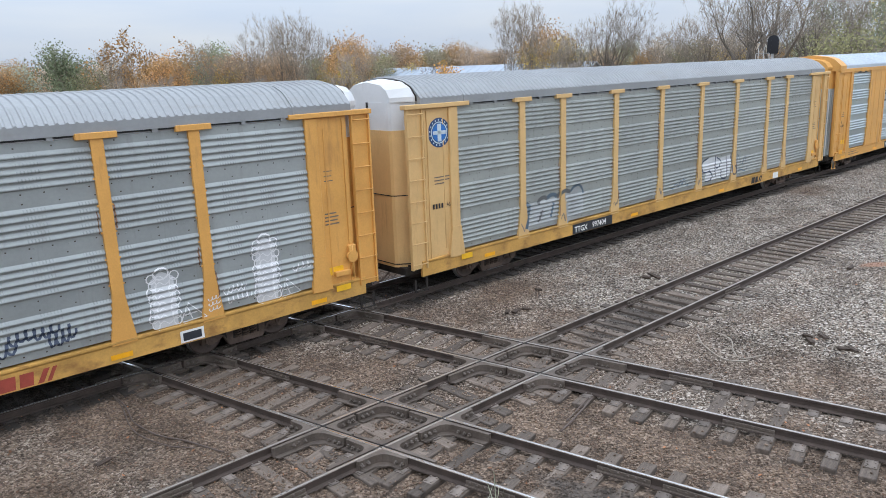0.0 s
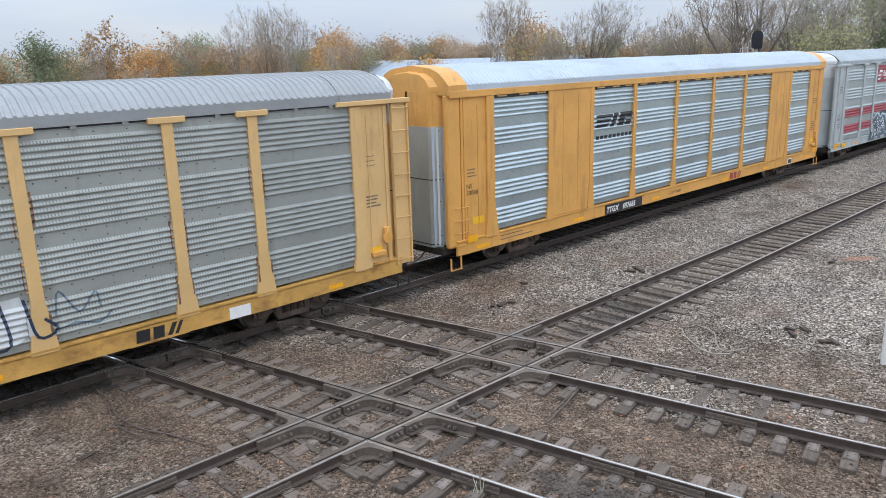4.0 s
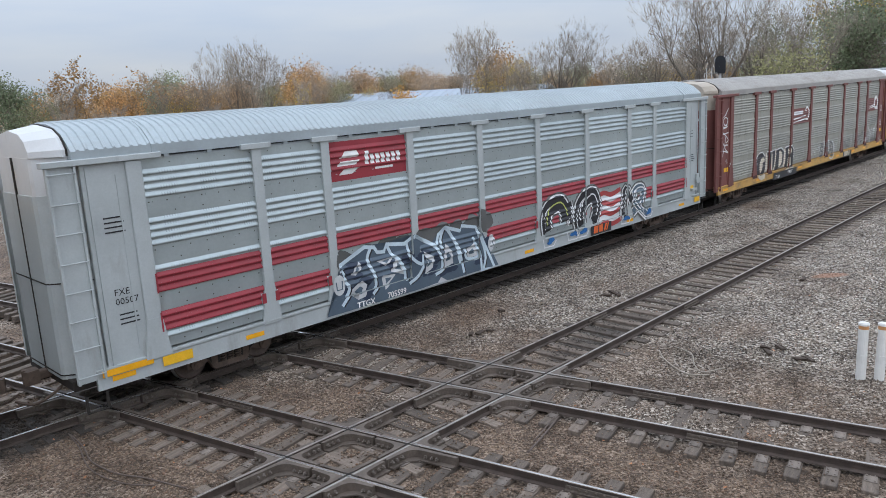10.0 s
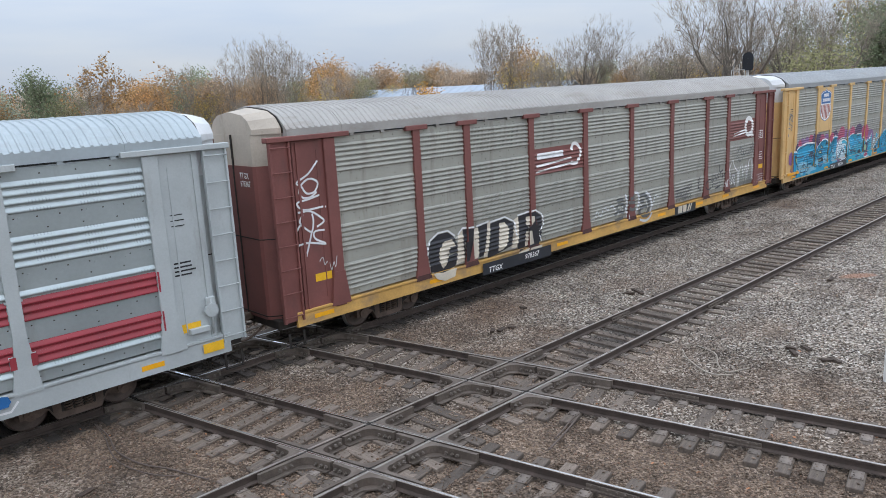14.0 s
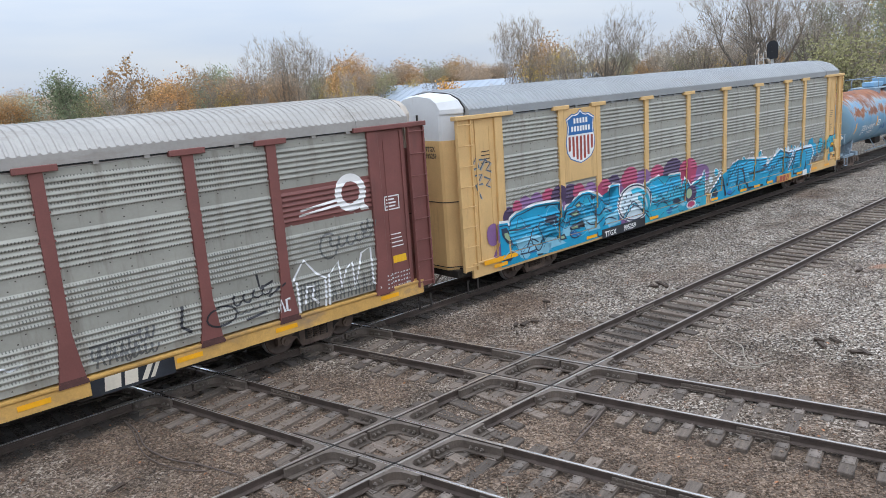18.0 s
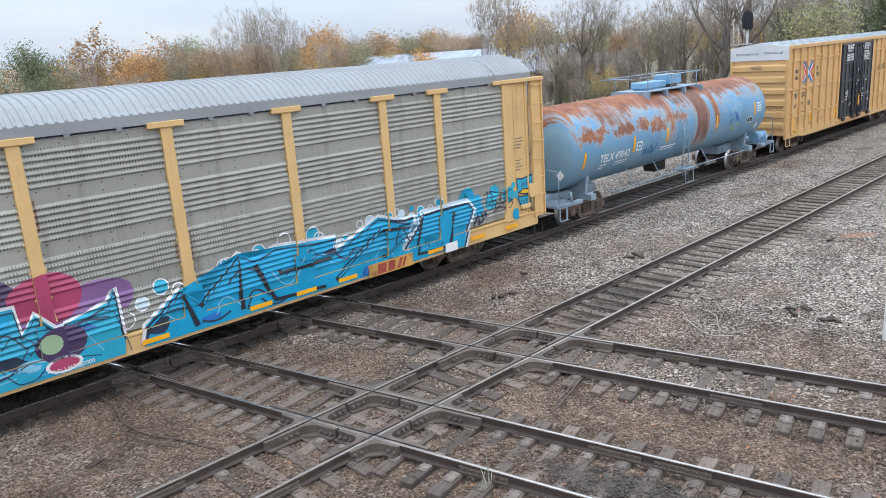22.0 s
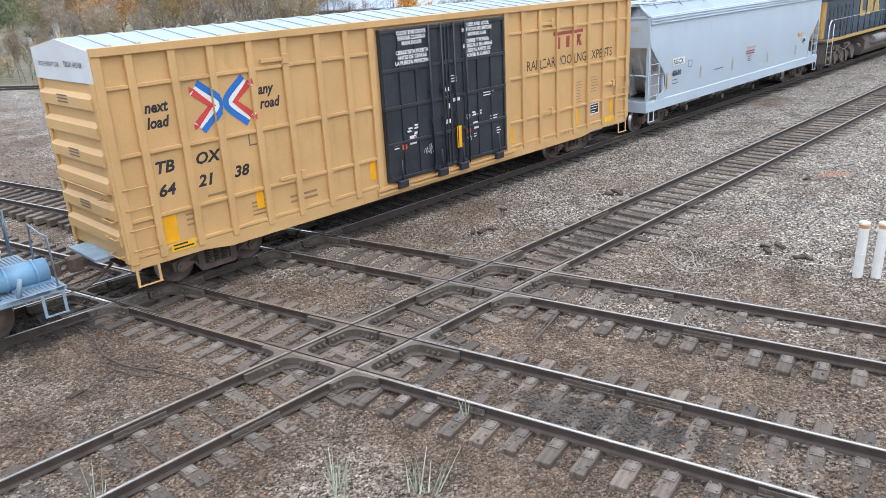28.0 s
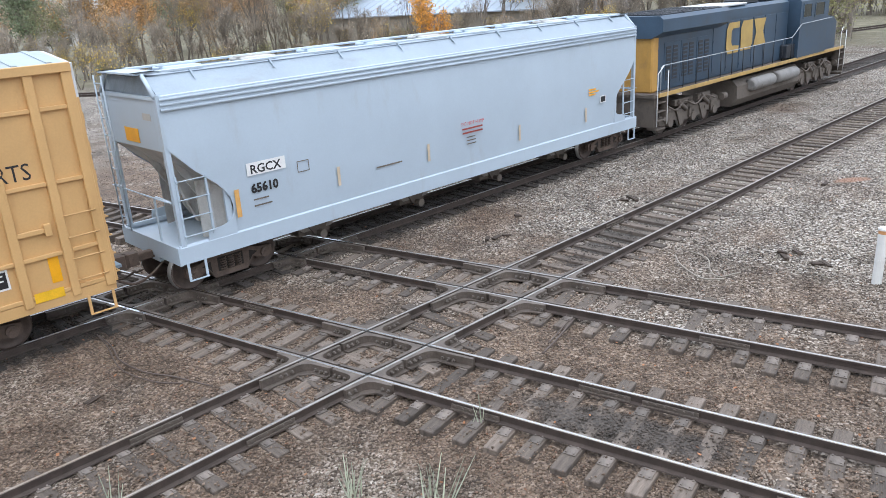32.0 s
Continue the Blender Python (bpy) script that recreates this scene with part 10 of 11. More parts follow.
def quads(name, centers, w, h, mat, seed, upright=False, stuff_label="", bend=0.0):
    """Many small leaves or blades as one mesh."""
    rng, bm = random.Random(seed), B()
    for p in centers:
        p = Vector(p)
        if upright:
            a = rng.uniform(0, 6.28)
            d, hh = Vector((math.cos(a), math.sin(a), 0)), h * rng.uniform(0.5, 1.2)
            lean = Vector((rng.uniform(-1, 1), rng.uniform(-1, 1), 0)) * bend * hh
            q = [p - d * w, p + d * w, p + d * w * 0.3 + lean + Vector((0, 0, hh)), p - d * w * 0.3 + lean + Vector((0, 0, hh))]
        else:
            e = Euler((rng.uniform(0, 6.28), rng.uniform(0, 6.28), rng.uniform(0, 6.28))).to_matrix()
            k = rng.uniform(0.6, 1.3)
            q = [p + e @ Vector((x * w * k, y * h * k, 0)) for x, y in ((-1, -0.5), (0.2, -1), (1, 0.4), (-0.3, 1))]
        bm.faces.new([bm.verts.new(t) for t in q])
    return mesh_of(name, bm, mat)


def litter():
    rng = random.Random(31)
    pts = []
    for _ in range(420):
        r, a = math.exp(rng.uniform(math.log(7.5), math.log(30))), radians(rng.uniform(10, 80))
        x, y = r * math.cos(a), r * math.sin(a)
        pts.append((x, y, ground_height(x, y) + 0.035))
    rng2, bm = random.Random(8), B()
    for p in pts:
        e = Euler((rng2.uniform(-0.5, 0.5), rng2.uniform(-0.5, 0.5), rng2.uniform(0, 6.28))).to_matrix()
        k = rng2.uniform(0.015, 0.04)
        bm.faces.new([bm.verts.new(Vector(p) + e @ Vector((x * k, y * k, 0.01 * abs(x)))) for x, y in ((-1, 0), (-0.3, -0.7), (0.7, -0.5), (1, 0.1), (0.5, 0.7), (-0.4, 0.6))])
    tagged(part("fallen_leaves", bm, M["leaf_litter"]), "scattered fallen orange and brown leaves on ballast", "leaves", kind="stuff")


def weeds():
    rng = random.Random(77)
    for x, y, n in ((5.08, 7.28, 9), (5.2, 7.45, 6), (5.81, 6.55, 9), (5.95, 6.4, 5), (7.6, 7.2, 6), (2.7, 9.7, 7)):
        pts = [(x + rng.gauss(0, 0.05), y + rng.gauss(0, 0.05), ground_height(x, y)) for _ in range(n)]
        bm_me = quads("weed", pts, 0.014, 0.62, M["weed"], int(x * 10), True, bend=0.35)
        o = part("weed_tuft", bm_me, None)
        tagged(o, "pale dry weed tuft growing in ballast", "weed", "weed tufts")


def ground_clutter():
    def cable(name, label, pts, r, cat="cable"):
        bm = B()
        tube(bm, [(x, y, ground_height(x, y) + 0.03 + dz) for x, y, dz in curve_points(pts, 5)], r, 6)
        tagged(part(name, bm, M["wire_pale" if name == "curled_wire" else "wire"]), label, cat)

    cable("cable", "brown cable lying in a bend on ballast", [(4.95, 15.79, 0.01), (4.9, 15.02, 0.01), (4.74, 14.21, 0.01), (4.82, 13.38, 0.01), (5.08, 12.76, 0.01), (5.29, 12.1, 0.01), (5.4, 11.79, 0.01)], 0.016)
    cable("cable", "brown cable lying in a bend on ballast", [(4.94, 15.87, 0.01), (4.84, 15.08, 0.01), (4.61, 14.07, 0.01), (4.61, 13.42, 0.01), (4.83, 12.71, 0.01), (5.09, 12.32, 0.01)], 0.012)
    cable("curled_wire", "thin curled wire on gravel", [(16.23, 8.5, 0.02), (15.66, 8.05, 0.06), (15.21, 7.33, 0.04), (15.5, 6.9, 0.02)], 0.018, "wire")
    cable("curled_wire", "thin curled wire on gravel", [(16.64, 8.3, 0.03), (16.28, 7.69, 0.09), (15.78, 7.38, 0.07), (15.54, 7.06, 0.03), (16.07, 6.78, 0.02)], 0.016, "wire")
    cable("thin_rod", "thin rusty rod leaning on track", [(11.64, 8.29, 0.07), (10.88, 8.07, 0.08), (10.11, 7.89, 0.07)], 0.02, "rod")
    cable("thin_rod", "thin rusty rod leaning on track", [(11.6, 8.36, 0.07), (10.5, 8.05, 0.08)], 0.014, "rod")
    rng = random.Random(3)
    for x, y, s in ((14.85, 13.1, 0.3), (14.6, 13.25, 0.2), (15.1, 12.95, 0.18), (17.64, 5.5, 0.24), (17.5, 5.62, 0.16), (20.1, 12.05, 0.4), (19.8, 12.15, 0.22), (3.76, 13.05, 0.2), (18.01, 6.27, 0.2), (17.48, 6.33, 0.2), (17.8, 6.5, 0.16), (16.72, 13.9, 0.14), (20.5, 9.6, 0.3), (24.5, 7.9, 0.25)):
        bm = B()
        box(bm, -s * 0.8, -0.06, 0, s * rng.uniform(0.4, 0.8), 0.06, 0.06, 0.012)
        for v in bm.verts:
            v.co += Vector((rng.uniform(-0.03, 0.03), rng.uniform(-0.02, 0.02), rng.uniform(-0.015, 0.02)))
        o = part("wood_scrap", bm, M["clod"], at=pose(x, y, ground_height(x, y) + 0.0, rng.uniform(-8, 8), rng.uniform(-6, 6), rng.uniform(0, 360)))
        tagged(o, "dark broken piece of old tie on gravel", "wood scrap", "wood scraps")
    for x, y, h in ((17.1, 4.24, 1.26), (17.26, 3.92, 1.26)):
        z = ground_height(x, y)
        p = thing("marker_post", "white plastic marker post with faded orange band", "post", "marker posts", at=pose(x, y, z, rng.uniform(-1, 1), rng.uniform(1, 3), 0))
        bm = B()
        disc(bm, (0, 0), 0.1, "z", -0.05, h - 0.14, 20)
        disc(bm, (0, 0), 0.107, "z", h * 0.42, h * 0.42 + 0.02, 20)
        part("tube", bm, M["post_white"], p)
        bm = B()
        disc(bm, (0, 0), 0.102, "z", h - 0.14, h - 0.06, 20)
        part("band", bm, M["post_orange"], p)
        bm = B()
        disc(bm, (0, 0), 0.112, "z", h - 0.06, h - 0.02, 20)
        disc(bm, (0, 0), 0.09, "z", h - 0.02, h, 20)
        part("cap", bm, M["post_white"], p)


# ---- trees ----
def grow(rng, bm, start, way, length, r, depth, tips, spread, segs=4, up=0.12, split=(3, 4), shrink=0.66):
    """A limb with its side branches; collects the tips for twigs and leaves."""
    pts, p, d = [start], start.copy(), way.normalized()
    for i in range(segs):
        d = (d + Vector((rng.uniform(-1, 1), rng.uniform(-1, 1), rng.uniform(-0.6, 0.8))) * 0.16 + Vector((0, 0, up))).normalized()
        p = p + d * (length / segs)
        pts.append(p.copy())
    rad = [r * (1 - 0.6 * i / segs) for i in range(segs + 1)]
    tube(bm, pts, rad, 5 if r > 0.06 else 3, caps=False)
    if depth == 0:
        tips.append((pts[-1], d))
        tips.append((pts[-2], d))
        return
    for k in range(rng.randint(*split)):
        i = rng.randint(max(1, segs // 2), segs)
        q = pts[i]
        a = rng.uniform(0, 6.28)
        side = d.cross(Vector((math.cos(a), math.sin(a), 0.3))).normalized()
        grow(rng, bm, q, d * (1 - spread) + side * spread + Vector((0, 0, up)), length * shrink * rng.uniform(0.75, 1.1), rad[i] * 0.66, depth - 1, tips, spread, max(3, segs - 1), up, split, shrink)
    if True:
        grow(rng, bm, pts[-1], d, length * shrink * 0.9, rad[-1] * 0.9, depth - 1, tips, spread, max(3, segs - 1), up, split, shrink)


def tree(name, label, seed, height, leaf=None, leaves=0, leaf_size=0.12, stems=1, spread=0.5, depth=3, twigs=5, twig_len=0.9, radius=None, scatter=0.5, first=0.32, twig="twig", split=(3, 4), shrink=0.66):
    rng = random.Random(seed)
    t = thing(name, label, "tree" if height > 5 else "shrub", "trees of the woods")
    bm, tips = B(), []
    r0 = radius or height * 0.017
    for s in range(stems):
        lean = Vector((rng.uniform(-1, 1), rng.uniform(-1, 1), 0)) * (0.35 if stems > 1 else 0.08)
        grow(rng, bm, Vector((rng.uniform(-0.3, 0.3) * (stems > 1), rng.uniform(-0.3, 0.3) * (stems > 1), -0.1)), Vector((0, 0, 1)) + lean, height * first, r0 * (0.6 if stems > 1 else 1), depth, tips, spread, split=split, shrink=shrink)
    top = max(p.z for p, _ in tips)
    k = height / max(top, 0.1)
    for v in bm.verts:
        v.co *= k
    part("trunk", bm, M["bark"], t, smooth=True)
    bm = B()
    for p, d in tips:
        p = p * k
        for _ in range(twigs):
            w = (d + Vector((rng.uniform(-1, 1), rng.uniform(-1, 1), rng.uniform(-0.5, 0.9)))).normalized()
            q = p + w * twig_len * rng.uniform(0.4, 1)
            n = w.cross(Vector((0.3, 0.2, 1))).normalized() * 0.011
            e = p.lerp(q, 0.5) + Vector((rng.uniform(-1, 1), rng.uniform(-1, 1), rng.uniform(-1, 1))) * 0.07
            v = [bm.verts.new(x) for x in (p - n, p + n, e + n * 0.7, q, e - n * 0.7)]
            bm.faces.new(v)
            q2 = e + (w + Vector((rng.uniform(-1, 1), rng.uniform(-1, 1), rng.uniform(-0.5, 1)))).normalized() * twig_len * 0.4
            bm.faces.new([bm.verts.new(x) for x in (e - n * 0.7, e + n * 0.7, q2)])
    part("branchwork", bm, M[twig], t, "fine bare twigs")
    if leaf:
        pts = []
        for _ in range(leaves):
            p, d = rng.choice(tips)
            p = p * k + Vector([max(-1.3, min(1.3, rng.gauss(0, 0.85))) for _ in range(3)]) * scatter
            if p.z > 0.15:
                pts.append(p)
        part("crown", quads("crown", pts, leaf_size, leaf_size, M["leaf_" + leaf], seed), None, t, leaf.replace("_", " ") + " autumn leaves")
    return t


def woods():
    def kind(name, label, seed, *a, **k):
        return tree(name, label, seed, *a, **k)

    kinds = {
        "bare_tall": kind("bare_tree", "tall bare tree with spreading grey limbs and fine twigs", 11, 14.5, None, 0, stems=1, spread=0.5, depth=5, twigs=2, twig_len=0.8, first=0.26, radius=0.48, twig="twig_dark", split=(2, 3), shrink=0.76),
        "bare_slim": kind("bare_tree", "slim bare tree with upright twigs", 12, 12, "tan", 60, 0.06, 2, 0.3, 4, 2, 0.9, radius=0.2, scatter=0.4, first=0.34, twig="twig_dark", split=(2, 3), shrink=0.74),
        "sparse": kind("sparse_autumn_tree", "slender tree with few remaining orange brown leaves", 41, 11, "orange", 900, 0.1, 2, 0.34, 4, 2, 0.8, radius=0.13, scatter=0.3, first=0.34, twig="twig_dark", split=(2, 2), shrink=0.72),
        "flame": kind("orange_sapling", "narrow young tree thick with bright orange leaves", 42, 7.2, "bright", 2000, 0.07, 2, 0.26, 3, 2, 0.5, radius=0.07, scatter=0.4, first=0.32),
        "sapling": kind("bare_sapling", "thin bare sapling with a few dry leaves", 22, 7.0, "tan", 90, 0.05, 2, 0.24, 3, 3, 0.8, radius=0.075, scatter=0.4, first=0.4, twig="twig_dark"),
        "sapling_gold": kind("golden_sapling", "thin sapling with sparse yellow leaves", 23, 6.5, "gold", 320, 0.05, 2, 0.28, 3, 3, 0.7, radius=0.07, scatter=0.3, first=0.38),
        "sapling_orange": kind("orange_sapling", "thin sapling with sparse orange leaves", 24, 7.0, "orange", 420, 0.055, 2, 0.3, 3, 3, 0.7, radius=0.07, scatter=0.5, first=0.36),
        "orange": kind("autumn_tree", "autumn tree with orange brown leaves", 13, 9.5, "orange", 4200, 0.09, 1, 0.5, 3, 2, 0.9, scatter=0.95, split=(4, 5)),
        "rust": kind("autumn_tree", "autumn tree with thin rust brown leaves", 14, 8.5, "rust", 3000, 0.08, 2, 0.45, 3, 4, 0.9, scatter=0.8),
        "gold": kind("autumn_tree", "young tree with bright golden leaves", 15, 7.5, "gold", 1500, 0.06, 2, 0.38, 3, 4, 0.8, scatter=0.5),
        "olive": kind("olive_tree", "bushy tree with olive and yellowing leaves", 16, 9.0, "olive", 4200, 0.085, 1, 0.55, 3, 2, 0.8, scatter=0.85, split=(4, 5)),
        "green": kind("green_tree", "green tree still in leaf", 17, 8.5, "green", 5200, 0.09, 1, 0.5, 3, 2, 0.7, scatter=0.8, split=(4, 5)),
        "willow": kind("grey_green_tree", "large grey green tree thick with small leaves", 18, 13.5, "grey_green", 6000, 0.06, 1, 0.55, 4, 2, 1.0, scatter=0.7, first=0.3, twig="twig_dark"),
        "thicket": kind("bare_shrub", "tangled bare grey brown shrub", 19, 3.0, "tan", 160, 0.05, 4, 0.26, 2, 4, 0.7, scatter=0.4, first=0.45, twig="twig_dark"),
        "thicket_gold": kind("golden_shrub", "tangled shrub with some yellow leaves", 20, 3.0, "gold", 420, 0.05, 4, 0.34, 2, 4, 0.6, scatter=0.5, first=0.42),
        "thicket_green": kind("green_shrub", "low green and brown shrub", 21, 2.4, "olive", 900, 0.06, 5, 0.5, 2, 3, 0.4, scatter=0.5),
        # far trees: haze is put into their paler leaves
        "far_tan": kind("far_tree", "tan tree far off, leaves paled for haze", 31, 12.5, "pale_tan", 3600, 0.15, 1, 0.5, 3, 1, 0.9, scatter=1.3, split=(4, 5)),
        "far_orange": kind("far_tree", "orange tree far off, leaves paled for haze", 32, 11.5, "pale_orange", 3600, 0.15, 1, 0.52, 3, 1, 0.9, scatter=1.3, split=(4, 5)),
        "far_green": kind("far_tree", "green tree far off, leaves paled for haze", 33, 12.0, "pale_green", 3800, 0.16, 1, 0.55, 3, 1, 0.8, scatter=1.3, split=(4, 5)),
    }
    used, rng = set(), random.Random(99)

    def put(name, az, dist, h=1.0):
        if az < 17.3 and dist < 112:         # open ground to the east
            far = rng.uniform(116, 130)
            h, dist = h * far / dist, far
        a = radians(az)
        x, y = dist * math.cos(a), dist * math.sin(a)
        src, m = kinds[name], pose(x, y, -0.62, 0, 0, rng.uniform(0, 360))
        if name not in used:
            used.add(name)
            src.matrix_basis = m
            o = src
        else:
            o = copy_thing(src, m)
        o.scale = (h * rng.uniform(0.95, 1.15), h * rng.uniform(0.95, 1.15), h)
        return o

    # landmarks seen over the train
    for k, az, d, h in (("green", 72.4, 122, 1.32), ("far_green", 74.6, 128, 0.72), ("olive", 70.9, 112, 0.85), ("sparse", 69.5, 86, 1.06), ("sparse", 68.3, 88, 0.82), ("orange", 67.0, 98, 0.98), ("orange", 65.9, 104, 0.92), ("sparse", 64.5, 92, 0.98), ("green", 63.6, 118, 1.25),
                        ("gold", 62.9, 98, 1.05), ("rust", 61.6, 100, 1.08), ("bare_slim", 60.2, 88, 0.95), ("bare_slim", 58.6, 86, 1.1), ("bare_slim", 57.2, 86, 1.08), ("bare_slim", 55.8, 88, 0.98), ("orange", 61.0, 112, 0.98), ("rust", 58.2, 112, 1.15), ("orange", 53.2, 106, 1.16), ("orange", 54.2, 110, 1.08), ("gold", 54.0, 84, 0.98),
                        ("bare_slim", 52.0, 88, 0.82), ("olive", 51.6, 112, 1.0), ("rust", 50.4, 120, 1.15), ("orange", 49.1, 122, 1.08), ("orange", 45.7, 128, 1.08), ("olive", 47.4, 124, 1.05), ("green", 46.6, 130, 1.0), ("rust", 44.2, 122, 1.12), ("rust", 42.9, 124, 1.05),
                        ("bare_slim", 41.8, 84, 1.1), ("bare_slim", 40.6, 85, 1.12), ("orange", 39.9, 106, 1.22), ("gold", 39.1, 98, 1.3), ("bare_slim", 38.4, 86, 0.85), ("bare_tall", 36.7, 84, 0.78), ("bare_tall", 34.6, 83, 0.92), ("bare_slim", 33.2, 85, 0.92), ("bare_slim", 31.6, 84, 0.82), ("bare_slim", 29.5, 82, 0.92),
                        ("bare_slim", 30.4, 86, 0.78), ("bare_tall", 27.9, 82, 0.85), ("bare_tall", 25.2, 74, 1.12), ("bare_tall", 23.6, 80, 1.2), ("gold", 25.6, 84, 1.0), ("bare_tall", 21.0, 76, 0.95), ("willow", 20.4, 92, 1.0), ("bare_tall", 18.6, 74, 0.98), ("willow", 17.4, 84, 0.92), ("olive", 19.4, 66, 0.95), ("green", 16.4, 74, 1.15),
                        ("green", 14.8, 76, 1.05), ("gold", 15.6, 66, 1.25), ("willow", 13.6, 84, 1.0), ("flame", 46.1, 72, 1.0), ("flame", 45.2, 73, 0.72), ("thicket_gold", 68.4, 74, 1.2), ("sapling_gold", 66.0, 77, 0.9), ("sapling_gold", 53.0, 80, 1.3), ("gold", 70.4, 76, 0.55), ("gold", 33.2, 74, 0.6)):
        put(k, az, d, h)
    # thin saplings in front of the warehouse and along the whole edge
    for i in range(96):
        az = 12 + i * 0.66 + rng.uniform(-0.4, 0.4)
        put(("sapling", "sapling", "sapling_gold", "sapling", "bare_slim", "sapling_orange", "sapling")[rng.randrange(7)], az, rng.uniform(77, 94), rng.uniform(0.62, 0.98) if not 37.5 < az < 53 else rng.uniform(0.5, 0.8))
    # the wood behind
    for i in range(40):
        az = 10 + i * 1.7 + rng.uniform(-0.7, 0.7)
        put(("orange", "rust", "olive", "rust", "rust", "gold")[rng.randrange(6)], az, rng.uniform(112, 145), rng.uniform(0.86, 1.06))
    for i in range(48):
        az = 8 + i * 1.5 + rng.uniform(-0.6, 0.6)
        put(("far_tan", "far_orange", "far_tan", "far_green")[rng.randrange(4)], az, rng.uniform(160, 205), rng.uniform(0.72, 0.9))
    # unseen ring of trees behind the platform, added to hold back low sky light
    for i in range(30):
        put(("rust", "olive", "orange", "green")[i % 4], 100 + i * 8.3 + rng.uniform(-1.5, 1.5), rng.uniform(34, 52), rng.uniform(0.9, 1.2))
    # low shrubs along its edge
    for i in range(56):
        az = 11 + i * 1.2 + rng.uniform(-0.4, 0.4)
        put(("thicket", "thicket", "thicket_gold", "thicket", "thicket_green")[rng.randrange(5)], az, rng.uniform(77, 96) if az > 30 else rng.uniform(64, 84), rng.uniform(0.6, 1.1))
    # dry grass in front of the wood
    bm_pts = []
    for _ in range(26000):
        az, d = radians(rng.uniform(40, 63)), rng.uniform(69, 84)
        bm_pts.append((d * math.cos(az), d * math.sin(az), -0.62))
    g = part("dry_grass", quads("dry_grass", bm_pts, 0.05, 0.75, M["grass"], 4, True, bend=0.4), None)
    tagged(g, "tall dry tan grass along the wood's edge", "grass", kind="stuff")


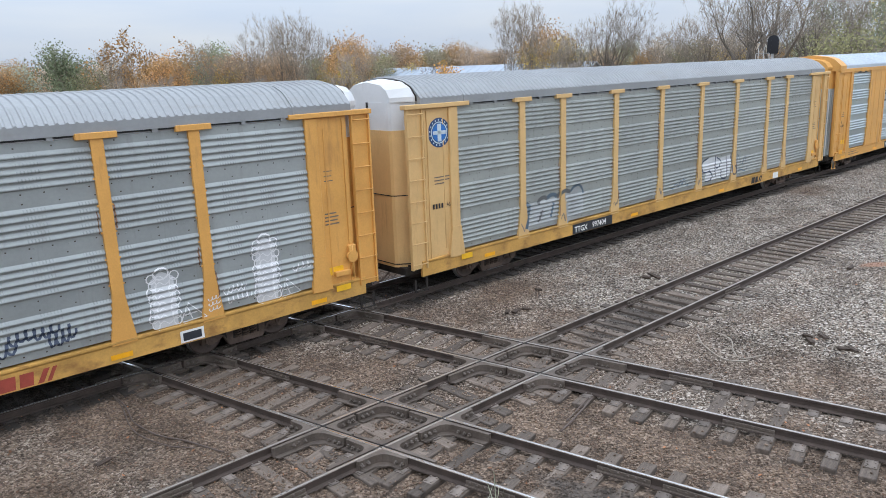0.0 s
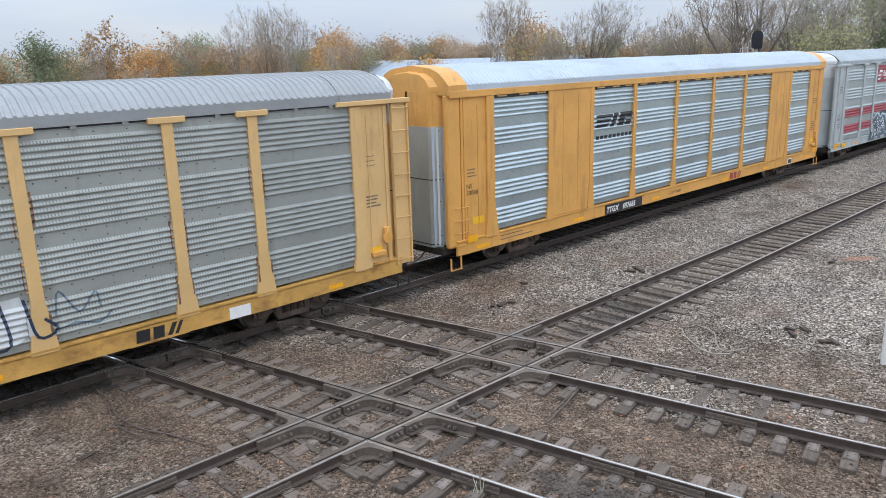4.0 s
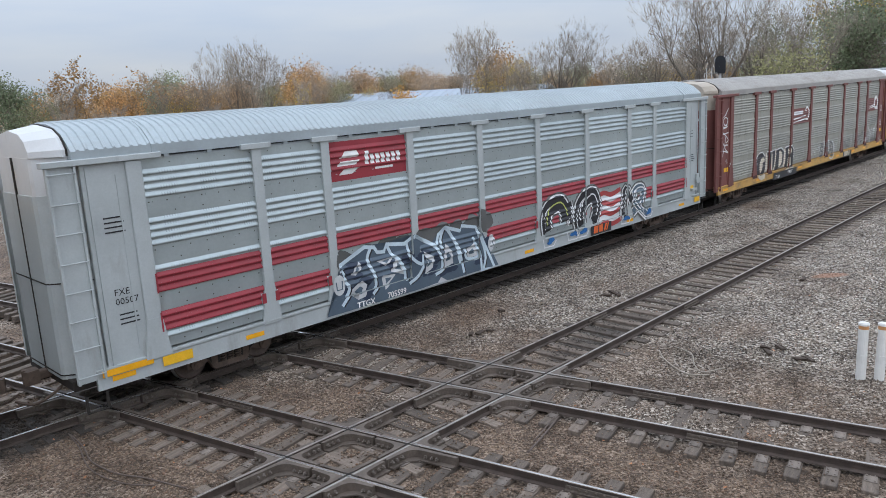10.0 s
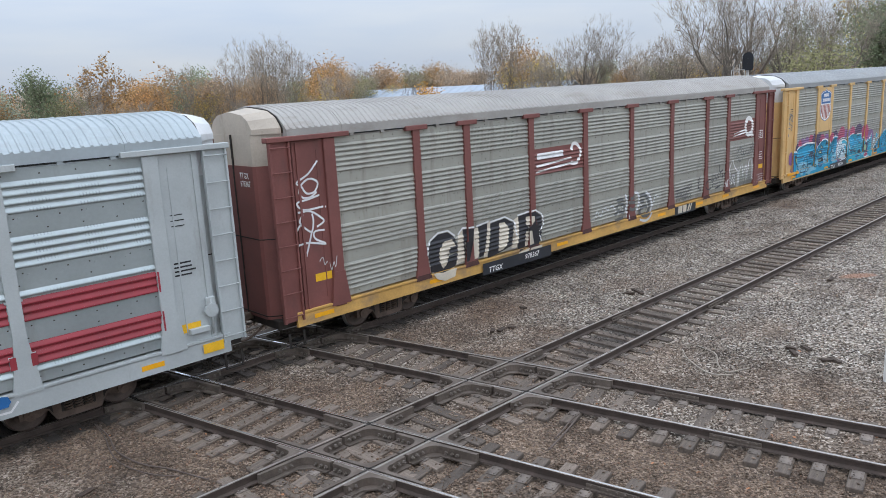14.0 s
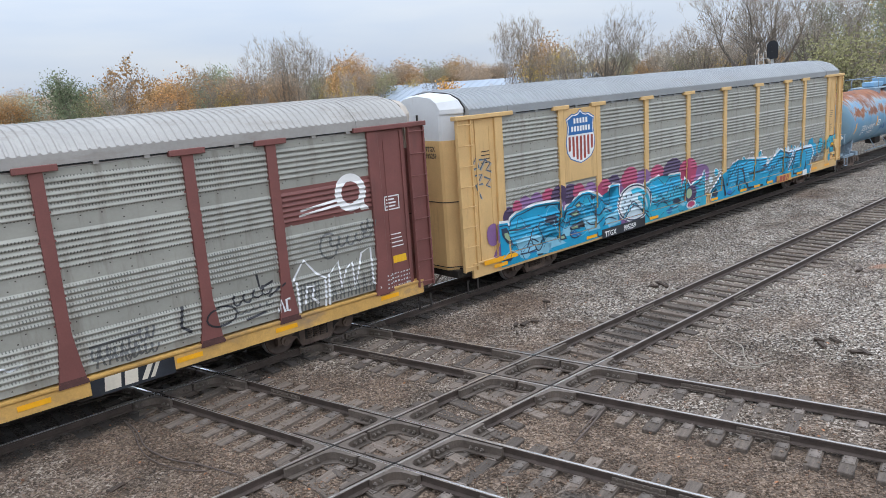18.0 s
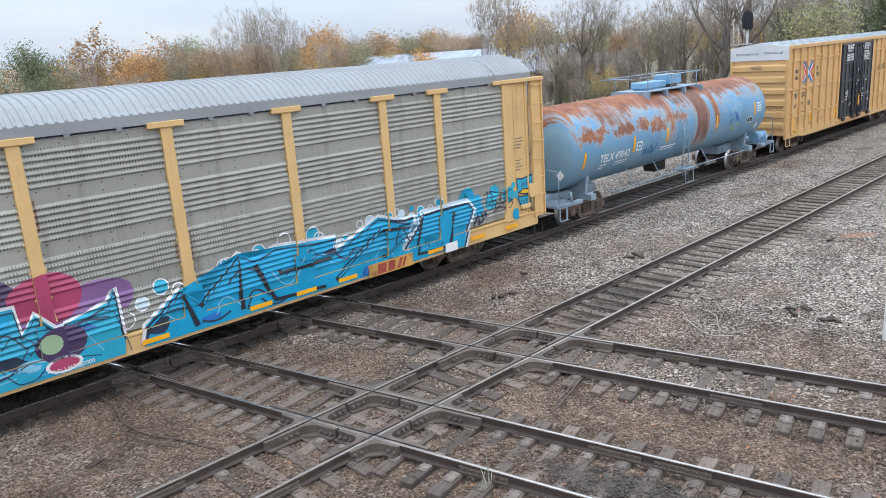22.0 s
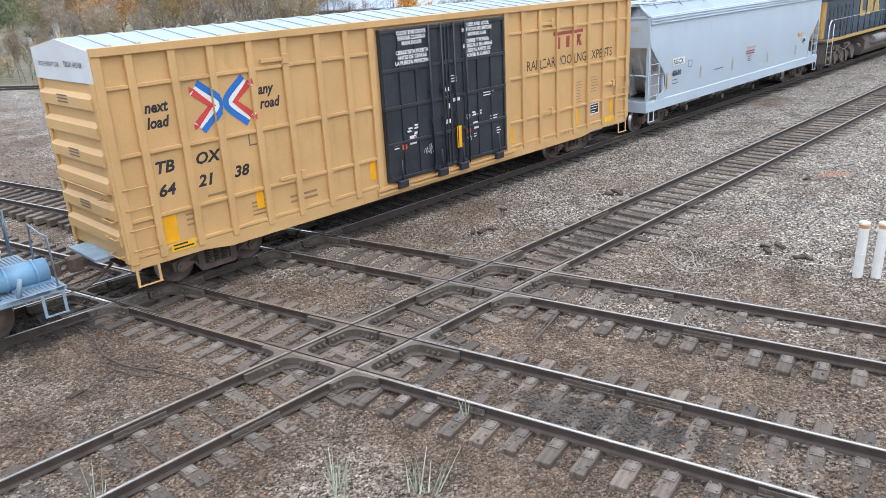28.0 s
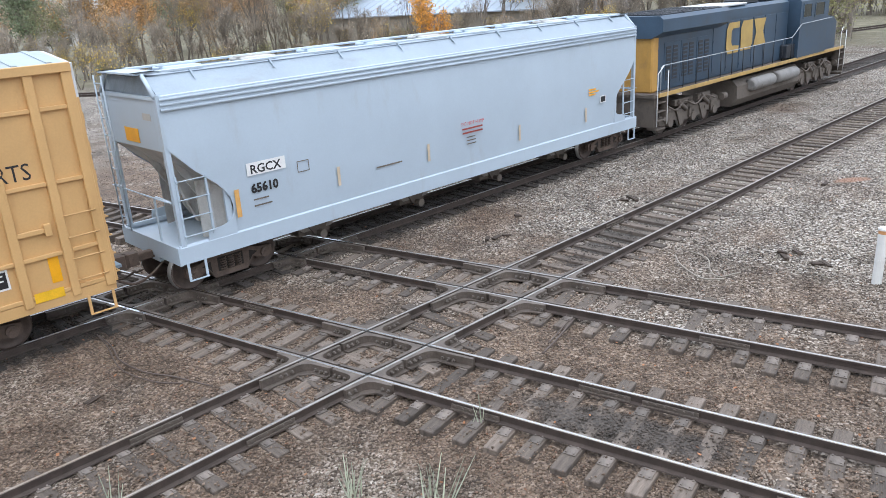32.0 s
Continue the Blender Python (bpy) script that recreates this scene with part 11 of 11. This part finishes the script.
def buildings():
    # long low warehouse with a pale metal roof
    w = thing("warehouse", "long low warehouse with pale metal roof behind trees", "warehouse")
    a, b = Vector((74.5, 57.0, 0)), Vector((62.0, 90.0, 0))
    d = (b - a).normalized()
    m = Matrix.Translation((*a.xy, -0.6)) @ Matrix.Rotation(math.atan2(d.y, d.x), 4, "Z")
    w.matrix_basis = m
    L, D = (b - a).length - 4, 22
    bm = B()
    box(bm, 0, -D, 0, L, 0, 3.9)
    prism(bm, [(0, 3.9), (-D, 3.9), (-D / 2, 6.6)], "x", 0.02, L - 0.02)
    part("wall", bm, M["wall_tan"], w, "tan metal wall")
    bm, ribs = B(), []
    for s, y0 in ((1, 0.5), (-1, -D - 0.5)):
        prism(bm, [(y0, 3.78), (y0, 3.92), (-D / 2, 6.85), (-D / 2, 6.7)], "x", -0.4, L + 0.4)
        for i in range(int(L / 1.2)):
            x = i * 1.2
            ribs.append(prism(B(), [(y0, 3.92), (y0, 3.98), (-D / 2, 6.9), (-D / 2, 6.85)], "x", x - 0.03, x + 0.03))
    roof = part("roof", bm, M["metal_roof"], w, "pale blue-grey ribbed metal roof")
    for r in ribs:
        part("roof_rib", r, M["metal_roof"], roof)
    # low weathered shed
    s = thing("shed", "weathered dark shed beside the warehouse", "shed", at=pose(82, 50.5, -0.6, 0, 0, 112))
    bm = B()
    box(bm, 0, -9, 0, 7, 0, 3.2)
    prism(bm, [(0, 3.2), (-9, 3.2), (-4.5, 5.2)], "x", 0.02, 6.98)
    part("wall", bm, M["wall_tan"], s)
    bm = B()
    for y0 in (0.5, -9.5):
        prism(bm, [(y0, 3.0), (y0, 3.15), (-4.5, 5.5), (-4.5, 5.3)], "x", -0.4, 7.4)
    part("roof", bm, M["shed_dark"], s)
    # far white house
    h = thing("house", "small white house far off behind shrubs", "house", at=pose(48, 152, -0.6, 0, 0, 70))
    bm = B()
    box(bm, 0, -8, 0, 10, 0, 2.8)
    prism(bm, [(0, 2.8), (-8, 2.8), (-4, 4.6)], "x", 0.02, 9.98)
    part("wall", bm, M["house_white"], h)
    bm = B()
    for y0 in (0.5, -8.5):
        prism(bm, [(y0, 2.6), (y0, 2.75), (-4, 4.85), (-4, 4.65)], "x", -0.4, 10.4)
    part("roof", bm, M["house_roof"], h)
    for y in (-2.2, -5.8):
        bm = B()
        box(bm, -0.03, y - 0.5, 1.0, 0.0, y + 0.5, 2.2)
        part("window", bm, M["glass"], h)
    # railway signal: mast, ladder frame and black target
    g = thing("railway_signal", "black railway signal head on a silver mast", "signal", at=pose(53.4, 23.45, -0.45, 0, 0, 24))
    bm = B()
    tube(bm, [(0, 0, 0), (0, 0, 7.6)], 0.09, 10)
    box(bm, -0.3, -0.3, 0, 0.3, 0.3, 0.25, 0.03)
    part("mast", bm, M["signal_grey"], g)
    bm = B()
    out = [(-0.32, 6.85), (0.32, 6.85), (0.36, 7.0)] + [(0.36 * math.cos(k * math.pi / 8), 7.72 + 0.36 * math.sin(k * math.pi / 8)) for k in range(9)] + [(-0.36, 7.0)]
    prism(bm, [(p, q) for p, q in out], "x", -0.16, -0.12)
    prism(bm, [(p * 0.7, 6.9 + (q - 6.85) * 0.9) for p, q in out], "x", -0.12, 0.14)
    for z in (7.15, 7.45, 7.75):
        disc(bm, (0, z), 0.13, "x", -0.42, -0.16, 12)
    part("signal_head", bm, M["signal_black"], g)
    bm = B()
    for y in (0.55, 0.9):
        tube(bm, [(0.1, y, 0), (0.1, y, 7.3)], 0.03, 5)
    for k in range(19):
        tube(bm, [(0.1, 0.55, 0.3 + k * 0.36), (0.1, 0.9, 0.3 + k * 0.36)], 0.018, 5)
    box(bm, -0.4, -0.3, 5.85, 0.4, 1.1, 5.92)
    for y in (0.2, 1.05):
        tube(bm, [(-0.35, y, 5.9), (-0.35, y, 6.9)], 0.025, 5)
    tube(bm, [(-0.35, 0.2, 6.9), (-0.35, 1.05, 6.9)], 0.025, 5)
    part("ladder", bm, M["signal_grey"], g)


M["house_roof"] = material("grey_shingle_roof", (0.20, 0.19, 0.19), 0.9, 0, 0.2, 0.6, 8, 0.2, 0.01)

buildings()
woods()
weeds()
litter()
ground_clutter()
scatter_stones(330000)


def motions():
    """The train rolls along its track; every wheelset turns with it."""
    for car, u in TRAIN_CARS:
        walk(car, [(k / 2, TRAIN @ pose(u + rolled(k / 2), 0, 0)) for k in range(65)])
    for w, r, (x, y, z) in WHEELS:
        walk(w, [(k / 15, pose(x, y, z, 0, math.degrees(rolled(k / 15) / r), 0)) for k in range(481)])


motions()
